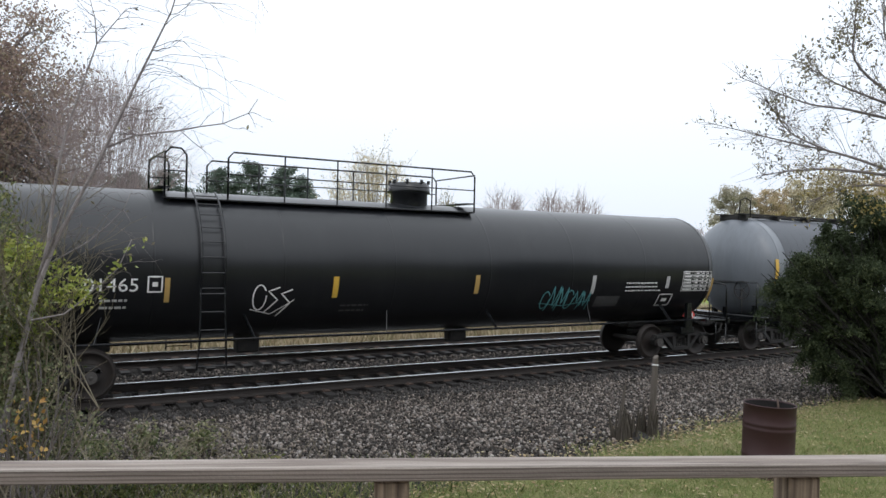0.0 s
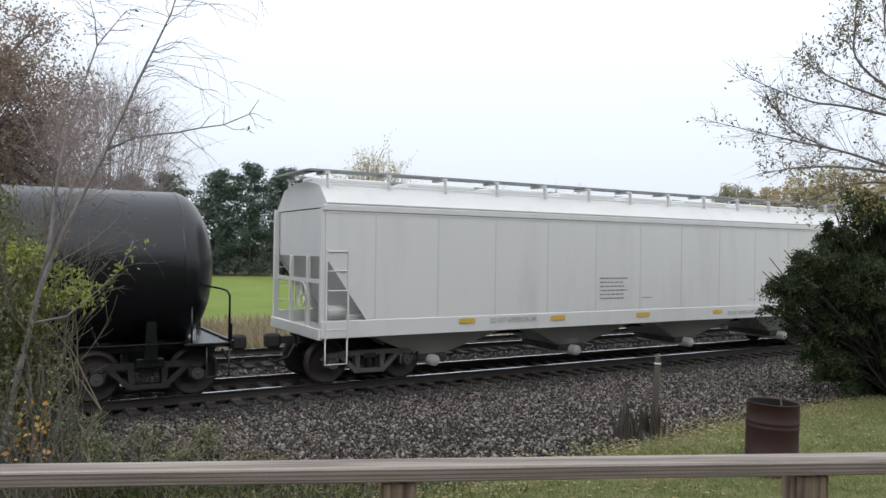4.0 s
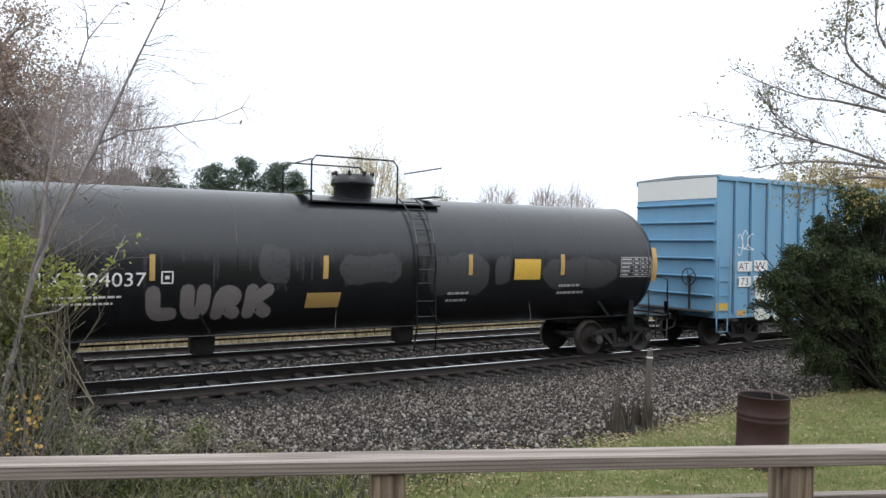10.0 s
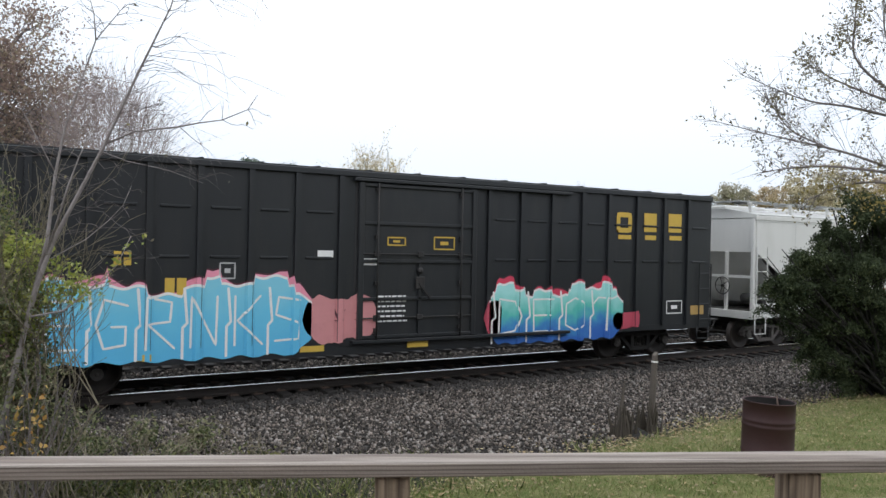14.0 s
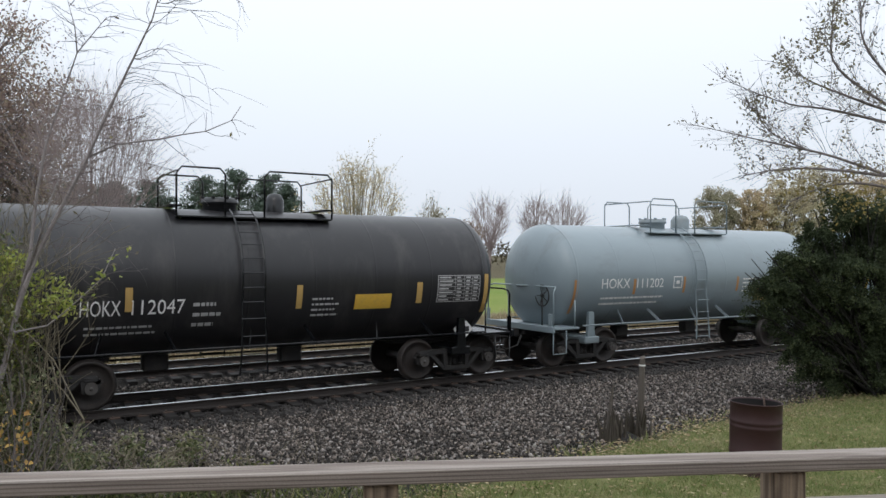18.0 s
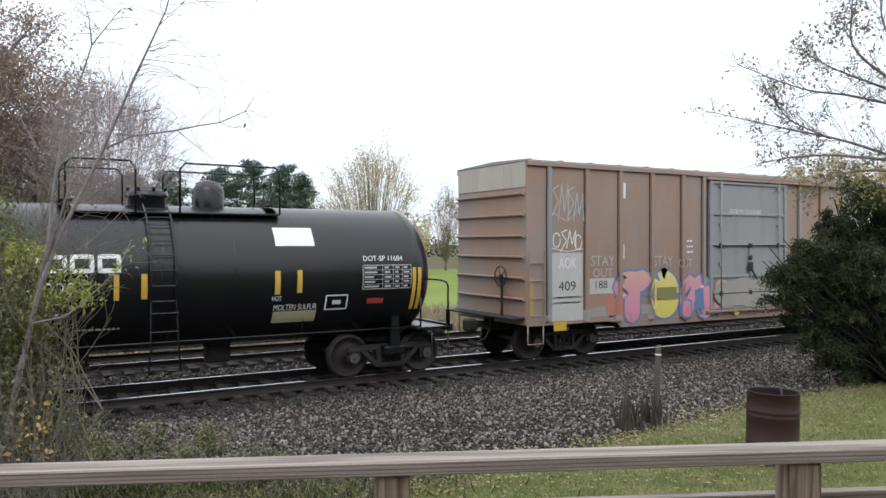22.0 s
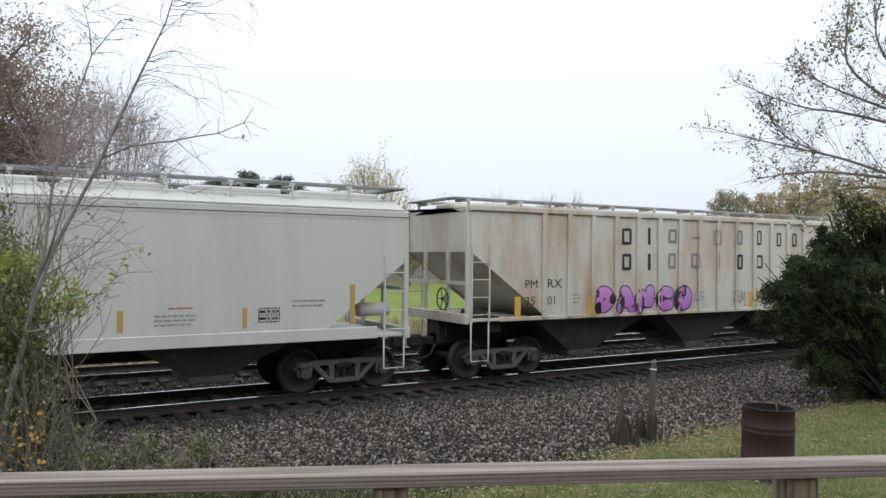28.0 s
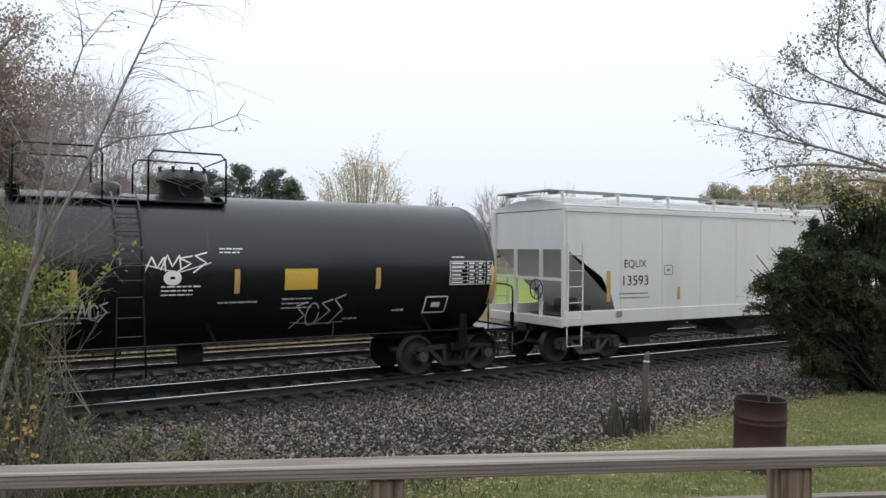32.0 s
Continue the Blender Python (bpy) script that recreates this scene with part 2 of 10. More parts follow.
def grained(name, pale, dark, waves, swirl, rough=0.8):
    """Weathered softwood: dark growth lines, waves radians a metre along each axis, bent by a long noise."""
    m = material(name, pale, rough, 0.0, 0.22, 2.6, 0.4, tuple(c * 0.6 for c in pale), 0.5, (0.6, 5, 5) if waves[0] < 50 else (5, 5, 0.6), 120, 0.3, 0.52)
    nt = m.node_tree
    b = nt.nodes["Principled BSDF"]
    src = b.inputs["Base Color"].links[0].from_socket
    co, mp, ns, vm, ad, sn, mr, mx = [nt.nodes.new("ShaderNode" + q) for q in ("TexCoord", "Mapping", "TexNoise", "VectorMath", "Math", "Math", "MapRange", "Mix")]
    mp.inputs["Scale"].default_value = (0.8, 6, 6) if waves[0] < 50 else (6, 6, 0.8)
    nt.links.new(co.outputs["Object"], mp.inputs[0])
    nt.links.new(mp.outputs[0], ns.inputs["Vector"])
    ns.inputs["Scale"].default_value, ns.inputs["Detail"].default_value = 1.3, 3
    vm.operation = "DOT_PRODUCT"
    vm.inputs[1].default_value = waves
    nt.links.new(co.outputs["Object"], vm.inputs[0])
    ad.operation = "MULTIPLY_ADD"
    ad.inputs[1].default_value = swirl
    nt.links.new(ns.outputs["Fac"], ad.inputs[0])
    nt.links.new(vm.outputs["Value"], ad.inputs[2])
    sn.operation = "SINE"
    nt.links.new(ad.outputs[0], sn.inputs[0])
    mr.inputs["From Min"].default_value, mr.inputs["From Max"].default_value, mr.inputs["To Max"].default_value = 0.15, 0.95, 0.7
    nt.links.new(sn.outputs[0], mr.inputs["Value"])
    mx.data_type = "RGBA"
    mx.inputs[7].default_value = (*dark, 1)
    nt.links.new(mr.outputs[0], mx.inputs[0])
    nt.links.new(src, mx.inputs[6])
    # fine dark checks and pale worn fibres along the grain
    m2, n2, r2, hs = [nt.nodes.new("ShaderNode" + q) for q in ("Mapping", "TexNoise", "MapRange", "HueSaturation")]
    m2.inputs["Scale"].default_value = (1.6, 75, 130) if waves[0] < 50 else (75, 75, 1.6)
    nt.links.new(co.outputs["Object"], m2.inputs[0])
    nt.links.new(m2.outputs[0], n2.inputs["Vector"])
    n2.inputs["Scale"].default_value, n2.inputs["Detail"].default_value, n2.inputs["Roughness"].default_value = 1.0, 4, 0.65
    r2.inputs["From Min"].default_value, r2.inputs["From Max"].default_value = 0.34, 0.62
    r2.inputs["To Min"].default_value, r2.inputs["To Max"].default_value = 0.68, 1.25
    nt.links.new(n2.outputs["Fac"], r2.inputs["Value"])
    nt.links.new(mx.outputs[2], hs.inputs["Color"])
    nt.links.new(r2.outputs[0], hs.inputs["Value"])
    nt.links.new(hs.outputs[0], b.inputs["Base Color"])
    return m


M_WOODTOP = grained("weathered_pine_board", (0.33, 0.285, 0.25), (0.155, 0.12, 0.10), (1.2, 45.0, 620.0), 12.0)
M_WOODPOST = grained("weathered_pine_post", (0.30, 0.235, 0.17), (0.09, 0.065, 0.05), (170.0, 170.0, 1.0), 26.0)
M_TIE = material("creosoted_tie_wood", (0.018, 0.016, 0.015), 0.9, 0.0, 0.35, 6, 0.4, (0.036, 0.032, 0.03), 0.5, (1, 6, 6))
M_POST = material("grey_weathered_post_wood", (0.10, 0.085, 0.072), 0.9, 0.0, 0.3, 5, 0.5, (0.04, 0.034, 0.03), 0.7, (8, 8, 0.8))
M_BARREL = material("rusty_maroon_drum_steel", (0.038, 0.013, 0.0135), 0.6, 0.0, 0.3, 7, 0.12, (0.055, 0.033, 0.029), 0.5)
M_BARRELIN = material("dark_drum_inside", (0.012, 0.010, 0.010), 0.9, 0.0, 0.3, 9, 0.2)
M_BARK = material("grey_brown_bark", (0.30, 0.27, 0.265), 0.9, 0.0, 0.35, 14, 0.6, (0.15, 0.13, 0.125), 0.8)
M_TWIG = material("dark_twig_bark", (0.15, 0.13, 0.128), 0.9, 0.0, 0.3, 20, 0.2)
M_TWIGRED = material("reddish_twig_bark", (0.30, 0.25, 0.245), 0.9, 0.0, 0.3, 20, 0.2)
M_STONE = vary(material("crushed_granite_ballast", (0.088, 0.074, 0.064), 0.9, 0.0, 0.35, 30, 0.2, (0.050, 0.038, 0.034), 0.6), 0.3, 3.6, 3.0)
# oil and the shade by the rails are both in this dark colour
M_OILSHADE = vary(material("oily_shaded_ballast", (0.042, 0.038, 0.036), 0.85, 0.0, 0.35, 30, 0.2, (0.025, 0.022, 0.021), 0.6), 0.4, 1.6)
M_STRAW = material("pale_dry_stem", (0.18, 0.155, 0.11), 0.9, 0.0, 0.3, 20, 0.2)
# dark lines for shade beside posts and in door gaps, with rusty grime
M_SHADEGRIME = material("dark_shade_and_grime", (0.03, 0.03, 0.032), 0.85, 0.0, 0.3, 3, 0.1, (0.10, 0.07, 0.05), 0.6, STREAK)
M_CAP = material("dusty_bearing_cap", (0.075, 0.07, 0.066), 0.6, 0.2, 0.3, 14, 0.1, (0.06, 0.05, 0.045), 0.6)
M_SILVER = material("dull_silver_paint", (0.38, 0.40, 0.41), 0.45, 0.3, 0.15, 8, 0.05, (0.2, 0.2, 0.19), 0.5)
M_DIRTYCREAM = material("dirty_cream_panel_paint", (0.44, 0.40, 0.355), 0.65, 0.0, 0.15, 2, 0.05, (0.25, 0.2, 0.16), 0.6, STREAK)

# ---- mesh building ----
class Mesh:
    """Collects solids into one mesh."""
    def __init__(self):
        self.v, self.f, self.smooth = [], [], []

    def add(self, vs, fs, smooth=False):
        o = len(self.v)
        self.v += [tuple(p) for p in vs]
        self.f += [tuple(i + o for i in q) for q in fs]
        self.smooth += [smooth] * len(fs)
        return self

    def box(self, x0, x1, y0, y1, z0, z1, c=0.0):
        if c <= 0:
            vs = [(x, y, z) for x in (x0, x1) for y in (y0, y1) for z in (z0, z1)]
            return self.add(vs, [(0, 1, 3, 2), (4, 6, 7, 5), (0, 4, 5, 1), (2, 3, 7, 6), (0, 2, 6, 4), (1, 5, 7, 3)])
        c = min(c, (x1 - x0) * 0.45, (y1 - y0) * 0.45, (z1 - z0) * 0.45)
        bm = bmesh.new()
        bmesh.ops.create_cube(bm, size=1)
        for w in bm.verts:
            w.co = Vector(((x0 + x1) / 2 + w.co.x * (x1 - x0), (y0 + y1) / 2 + w.co.y * (y1 - y0), (z0 + z1) / 2 + w.co.z * (z1 - z0)))
        bmesh.ops.bevel(bm, geom=bm.edges[:], offset=c, segments=1, affect="EDGES")
        bm.verts.index_update()
        self.add([w.co[:] for w in bm.verts], [[w.index for w in q.verts] for q in bm.faces])
        bm.free()
        return self

    def bar(self, p, q, w, h, up=(0, 0, 1)):
        """A square bar from p to q; w across, h along up."""
        p, q = Vector(p), Vector(q)
        d = (q - p).normalized()
        s = d.cross(Vector(up))
        s = s.normalized() if s.length > 1e-4 else Vector((1, 0, 0))
        u = s.cross(d).normalized()
        vs = [e + s * (a * w / 2) + u * (b * h / 2) for e in (p, q) for a, b in ((-1, -1), (1, -1), (1, 1), (-1, 1))]
        return self.add(vs, [(0, 1, 2, 3), (7, 6, 5, 4), (0, 4, 5, 1), (1, 5, 6, 2), (2, 6, 7, 3), (3, 7, 4, 0)])

    def tube(self, pts, r, n=6, r2=None, caps=True):
        """A round bar along points."""
        pts = [Vector(p) for p in pts]
        vs, fs = [], []
        k = len(pts)
        side = None
        for i, p in enumerate(pts):
            d = (pts[min(i + 1, k - 1)] - pts[max(i - 1, 0)]).normalized()
            if side is None:
                side = d.orthogonal().normalized()
            side = (side - d * side.dot(d)).normalized()
            up = d.cross(side)
            rr = r if r2 is None else r + (r2 - r) * i / (k - 1)
            vs += [p + (side * math.cos(a) + up * math.sin(a)) * rr for a in (2 * math.pi * j / n for j in range(n))]
        for i in range(k - 1):
            fs += [(i * n + j, i * n + (j + 1) % n, (i + 1) * n + (j + 1) % n, (i + 1) * n + j) for j in range(n)]
        if caps:
            fs += [tuple(range(n - 1, -1, -1)), tuple((k - 1) * n + j for j in range(n))]
        return self.add(vs, fs, n > 5)

    def lathe(self, profile, axis="x", n=32, at=(0, 0, 0), smooth=True, caps=True):
        """Turns (place along the axis, radius) about the axis."""
        vs, fs = [], []
        for a, r in profile:
            for j in range(n):
                w = 2 * math.pi * j / n
                c, s = r * math.cos(w), r * math.sin(w)
                q = {"x": (a, c, s), "y": (c, a, s), "z": (c, s, a)}[axis]
                vs.append((q[0] + at[0], q[1] + at[1], q[2] + at[2]))
        for i in range(len(profile) - 1):
            fs += [(i * n + j, i * n + (j + 1) % n, (i + 1) * n + (j + 1) % n, (i + 1) * n + j) for j in range(n)]
        self.add(vs, fs, smooth)
        for i in (0, len(profile) - 1):
            if caps and profile[i][1] > 1e-4:
                self.add([vs[i * n + j] for j in range(n)], [tuple(range(n))])
        return self

    def prism(self, poly, y0, y1):
        """A polygon in x and z, from y0 to y1."""
        n = len(poly)
        vs = [(x, y0, z) for x, z in poly] + [(x, y1, z) for x, z in poly]
        return self.add(vs, [tuple(range(n)), tuple(range(2 * n - 1, n - 1, -1))] + [(i, i + n, (i + 1) % n + n, (i + 1) % n) for i in range(n)])

    def loft(self, sections):
        """Joins closed rings of equal length."""
        n = len(sections[0])
        vs = [p for s in sections for p in s]
        fs = [(i * n + j, i * n + (j + 1) % n, (i + 1) * n + (j + 1) % n, (i + 1) * n + j) for i in range(len(sections) - 1) for j in range(n)]
        fs += [tuple(range(n - 1, -1, -1)), tuple((len(sections) - 1) * n + j for j in range(n))]
        return self.add(vs, fs)

    def data(self, name, mat):
        me = bpy.data.meshes.new(name)
        me.from_pydata(self.v, [], self.f)
        me.polygons.foreach_set("use_smooth", self.smooth)
        me.update()
        bm = bmesh.new()
        bm.from_mesh(me)
        bmesh.ops.recalc_face_normals(bm, faces=bm.faces[:])
        bm.to_mesh(me)
        bm.free()
        for q in mat if isinstance(mat, (list, tuple)) else [mat]:
            me.materials.append(q)
        return me


def part(name, mesh, mat, parent, label="", at=None):
    """Links a mesh as one part under its thing."""
    ob = new(name, mesh.data(name, mat) if isinstance(mesh, Mesh) else mesh)
    ob.parent = parent
    if at is not None:
        ob.matrix_basis = at
    return tagged(ob, label)


def thing(name, label, category, m=None, group="", kind=""):
    ob = new(name)
    if m is not None:
        ob.matrix_basis = m
    return tagged(ob, label, category, group, kind)


def solid(name, mesh, mat, label="", category="", kind="", m=None, group=""):
    ob = new(name, mesh.data(name, mat) if isinstance(mesh, Mesh) else mesh)
    if m is not None:
        ob.matrix_basis = m
    return tagged(ob, label, category, group, kind)


def raw(name, verts, faces, mat):
    """A large mesh straight from arrays; faces is an array of equal polygons."""
    me = bpy.data.meshes.new(name)
    faces = np.asarray(faces)
    me.vertices.add(len(verts))
    me.vertices.foreach_set("co", np.asarray(verts, np.float32).ravel())
    me.loops.add(faces.size)
    me.loops.foreach_set("vertex_index", faces.astype(np.int32).ravel())
    me.polygons.add(len(faces))
    me.polygons.foreach_set("loop_start", np.arange(0, faces.size, faces.shape[1], dtype=np.int32))
    me.polygons.foreach_set("loop_total", np.full(len(faces), faces.shape[1], np.int32))
    me.update(calc_edges=True)
    me.materials.append(mat)
    return me


# ---- the ground ----
YC = 15.962          # centre of the near track
YC2 = YC + 4.518     # centre of the far track
rng = np.random.default_rng(7)


def ground_z(x, y):
    x, y = np.asarray(x, float), np.asarray(y, float)
    return np.interp(y, [-300, 6.6, 8.2, 10.5, 13.4, 14.5, 17.5, 18.2, 19.0, 22.0, 23.0, 26.0, 34.0, 75.0, 900],
                     [0.33, 0.33, 0.2, 0.03, -0.24, -0.27, -0.27, -0.33, -0.27, -0.27, -0.38, -0.62, -0.45, -0.1, 0.2]) + 0.02 * np.sin(x * 0.9) * np.cos(y * 0.7) * (y < 13)


def lawn_edge(x):
    return np.interp(x, [-50, 1.0, 3.4, 6.5, 9.0, 12.5, 40], [2.5, 4.0, 7.0, 7.55, 8.0, 8.45, 9.2])


def ground_material():
    m = bpy.data.materials.new("lawn_gravel_and_field")
    m.use_nodes = True
    nt = m.node_tree
    N, L = nt.nodes, nt.links
    b = N["Principled BSDF"]
    b.inputs["Roughness"].default_value = 0.95
    b.inputs["Specular IOR Level"].default_value = 0.15
    g = N.new("ShaderNodeNewGeometry")
    sx = N.new("ShaderNodeSeparateXYZ")
    L.new(g.outputs["Position"], sx.inputs[0])

    def noise_of(scale, detail=6):
        n = N.new("ShaderNodeTexNoise")
        n.inputs["Scale"].default_value, n.inputs["Detail"].default_value, n.inputs["Roughness"].default_value = scale, detail, 0.65
        L.new(g.outputs["Position"], n.inputs["Vector"])
        return n.outputs["Fac"]

    def mixed(fac, a, c):
        k = N.new("ShaderNodeMix")
        k.data_type = "RGBA"
        for s, v in ((0, fac), (6, a), (7, c)):
            if isinstance(v, tuple):
                k.inputs[s].default_value = (*v, 1)
            else:
                L.new(v, k.inputs[s])
        return k.outputs[2]

    def ramp(v, lo, hi, out=1.0):
        r = N.new("ShaderNodeMapRange")
        r.inputs["From Min"].default_value, r.inputs["From Max"].default_value = lo, hi
        r.inputs["To Max"].default_value = out
        L.new(v, r.inputs["Value"])
        return r.outputs[0]

    def calc(op, a, c):
        k = N.new("ShaderNodeMath")
        k.operation = op
        for s, v in ((0, a), (1, c)):
            if isinstance(v, (int, float)):
                k.inputs[s].default_value = v
            else:
                L.new(v, k.inputs[s])
        return k.outputs[0]
    coarse, mid, fine = noise_of(0.6), noise_of(4), noise_of(28, 4)
    # near-black bed colour paints the shade in the gaps between stones
    gravel = mixed(fine, (0.009, 0.008, 0.0075), (0.045, 0.041, 0.037))
    lawn = mixed(ramp(mid, 0.35, 0.65), (0.09, 0.125, 0.036), (0.245, 0.23, 0.105))
    lawn = mixed(ramp(fine, 0.35, 0.75), lawn, (0.075, 0.085, 0.026))
    dirt = mixed(fine, (0.03, 0.025, 0.018), (0.11, 0.088, 0.06))
    field = mixed(ramp(noise_of(0.12), 0.4, 0.6), (0.15, 0.21, 0.045), (0.19, 0.23, 0.06))
    dry = mixed(mid, (0.21, 0.175, 0.115), (0.30, 0.255, 0.175))
    y = calc("ADD", sx.outputs["Y"], calc("MULTIPLY", calc("SUBTRACT", mid, 0.5), 1.3))
    edge = calc("MULTIPLY_ADD", sx.outputs["X"], 0.155)
    edge.node.inputs[2].default_value = 6.5
    onlawn = ramp(calc("SUBTRACT", edge, y), -0.1, 0.25)
    right = ramp(calc("ADD", sx.outputs["X"], calc("MULTIPLY", coarse, 2.0)), 3.6, 4.6)
    near = mixed(right, dirt, lawn)
    c = mixed(onlawn, gravel, near)
    c = mixed(ramp(y, 24.4, 25.2), c, dry)
    c = mixed(ramp(y, 33.0, 36.0), c, field)
    c = mixed(ramp(sx.outputs["Y"], 74.0, 80.0), c, (0.10, 0.085, 0.05))
    # oily track bed, darkened further to paint the shade under the train
    oily = calc("MULTIPLY", ramp(y, 13.6, 14.3), ramp(y, 18.2, 17.2))
    c = mixed(oily, c, (0.022, 0.019, 0.019))
    L.new(c, b.inputs["Base Color"])
    bp = N.new("ShaderNodeBump")
    bp.inputs["Strength"].default_value, bp.inputs["Distance"].default_value = 0.8, 0.03
    L.new(fine, bp.inputs["Height"])
    L.new(bp.outputs[0], b.inputs["Normal"])
    return m


gx = np.concatenate([np.linspace(-900, -40, 12), np.arange(-30, 60, 0.6), np.linspace(70, 1200, 16)])
gy = np.concatenate([np.linspace(-600, -20, 8), np.arange(-10, 38, 0.4), np.linspace(40, 120, 30), np.linspace(150, 1600, 14)])
GX, GY = np.meshgrid(gx, gy, indexing="ij")
gv = np.stack([GX, GY, ground_z(GX, GY)], -1).reshape(-1, 3)
ii, jj = np.meshgrid(np.arange(len(gx) - 1), np.arange(len(gy) - 1), indexing="ij")
gi = (ii * len(gy) + jj).ravel()
ground = new("ground", raw("ground", gv, np.stack([gi, gi + len(gy), gi + len(gy) + 1, gi + 1], 1), ground_material()))
tagged(ground, "mown lawn, gravel bed and green field on one level", "ground", kind="structure")

# ---- the two tracks ----
def rail_mesh(x0, x1):
    half = [(0.07, 0.0), (0.07, 0.012), (0.02, 0.03), (0.009, 0.05), (0.009, 0.125), (0.034, 0.14), (0.037, 0.165), (0.028, 0.172)]
    ring = half + [(-a, b) for a, b in reversed(half)]
    k = Mesh()
    k.loft([[(x, a, b - 0.172) for a, b in ring] for x in np.linspace(x0, x1, 60)])
    return k


M_RAIL = material("rail_steel_side", (0.024, 0.019, 0.017), 0.75, 0.1, 0.3, 8, 0.1)
M_HEAD = material("polished_rail_head", (0.78, 0.79, 0.80), 0.18, 1.0, 0.1, 20, 0.02)
tie = Mesh().box(-0.115, 0.115, -1.3, 1.3, -0.355, -0.175, 0.012).data("tie", M_TIE)
plate = Mesh().box(-0.09, 0.09, -0.17, 0.17, -0.175, -0.160, 0.004).box(-0.05, -0.02, -0.11, -0.07, -0.16, -0.135).box(0.02, 0.05, 0.07, 0.11, -0.16, -0.135).data("tie_plate", M_RUST)
for name, yc, lab in (("track_1", YC, "main line track with polished steel rails on creosoted ties"), ("track_2", YC2, "parallel siding track with dull rails on ties")):
    tr = tagged(new(name), lab, "track", kind="structure")
    tr.matrix_basis = pose(0, yc, 0)
    for s in (-1, 1):
        r = part("rail", rail_mesh(-320, 420), M_RAIL, tr, at=pose(0, 0.7525 * s, 0))
        part("rail_head", Mesh().box(-320, 420, -0.034, 0.034, -0.007, 0.0015), M_HEAD, r, "shiny worn running surface")
    rest = Mesh()
    for i in range(-560, 740):
        x = i * 0.5 + 0.03 * math.sin(i * 12.9)
        if -12 < x < 44:
            t = part("tie", tie, None, tr, at=pose(x, 0.05 * math.sin(i * 7.7), 0.012 * math.sin(i * 3.3), 0, 0, 1.5 * math.sin(i * 5.1)))
            if yc == YC or x > 0:
                for s in (-1, 1):
                    part("tie_plate", plate, None, t, at=pose(0, 0.7525 * s, 0))
        elif i % 2 == 0:
            rest.box(x - 0.115, x + 0.115, -1.3, 1.3, -0.355, -0.175)
    tagged(part("far_ties", rest, M_TIE, tr), kind="stuff")


def stones(name, n, x0, x1, y0, y1, lo, hi, mat, label, density=None):
    """Angular stones lying on the ground."""
    x, y = rng.uniform(x0, x1, n), rng.uniform(y0, y1, n)
    if density is not None:
        k = rng.random(n) < density(x, y)
        x, y = x[k], y[k]
    n = len(x)
    s = lo + (hi - lo) * rng.random(n) ** 2.2
    base = np.array([(1, 0, 0), (-1, 0, 0), (0, 1, 0), (0, -1, 0), (0, 0, 1), (0, 0, -1)], float)
    v = base[None] * s[:, None, None] * rng.uniform(0.55, 1.25, (n, 6, 3)) + rng.normal(0, 0.16, (n, 6, 3)) * s[:, None, None]
    a = rng.uniform(0, math.pi, (n, 3))
    for ax in (0, 1, 2):
        c, d = np.cos(a[:, ax])[:, None], np.sin(a[:, ax])[:, None]
        p, q = [(1, 2), (0, 2), (0, 1)][ax]
        v[..., p], v[..., q] = v[..., p] * c - v[..., q] * d, v[..., p] * d + v[..., q] * c
    v += np.stack([x, y, ground_z(x, y) + s * 0.45 + rng.uniform(-0.02, 0.02, n)], -1)[:, None]
    f = np.array([(4, 0, 2), (4, 2, 1), (4, 1, 3), (4, 3, 0), (5, 2, 0), (5, 1, 2), (5, 3, 1), (5, 0, 3)])
    fs = (f[None] + (np.arange(n) * 6)[:, None, None]).reshape(-1, 3)
    return tagged(new(name, raw(name, v.reshape(-1, 3), fs, mat)), label, "gravel", kind="stuff")


stones("ballast", 150000, -3.5, 27, 7.6, 14.9, 0.010, 0.036, M_STONE, "grey and pinkish crushed stone sloping down from the track",
       lambda x, y: np.clip((y - lawn_edge(x)) / 0.8 + 0.2, 0, 1) * np.clip(1.6 - 0.045 * (x - 2), 0.4, 1))
stones("ballast_between_tracks", 15000, -3, 34, 17.3, 19.2, 0.022, 0.05, M_STONE, "crushed stone between the two tracks")
stones("ballast_in_track", 9000, -3, 26, 14.9, 16.9, 0.02, 0.045, M_OILSHADE, "oily crushed stone between the ties, coloured darker for shade")
stones("pale_ballast", 12500, -2, 24, 7.8, 14.2, 0.012, 0.040, vary(material("pale_granite", (0.27, 0.245, 0.225), 0.9, 0, 0.25, 14, 0.2), 0.5, 1.3), "paler stones strewn among the ballast", lambda x, y: np.clip((y - lawn_edge(x)) / 0.8, 0, 1))
stones("oily_shaded_shoulder", 15000, -3, 27, 13.75, 15.1, 0.025, 0.06, M_OILSHADE, "oily crushed stone heaped round the tie ends, coloured darker for shade", lambda x, y: np.clip((y - 13.75) / 0.5, 0, 1))
stones("pale_cobbles", 420, 4.3, 12.5, 7.5, 9.6, 0.015, 0.05, vary(material("pale_limestone", (0.30, 0.28, 0.25), 0.9, 0, 0.25, 14, 0.2), 0.6, 1.3),
       "pale limestone lumps along the grass edge", lambda x, y: np.clip(1 - np.abs(y - lawn_edge(x) - 0.55) / 0.8, 0, 1))

# ---- the fence, the drum and the old post ----
RAIL_AT = Vector((0.993, 1.662, 2.344))   # on the front top edge of the hand rail
RAIL_DIR = Vector((0.9095, -0.4157, 0))
RAIL_YAW = math.degrees(math.atan2(RAIL_DIR.y, RAIL_DIR.x))


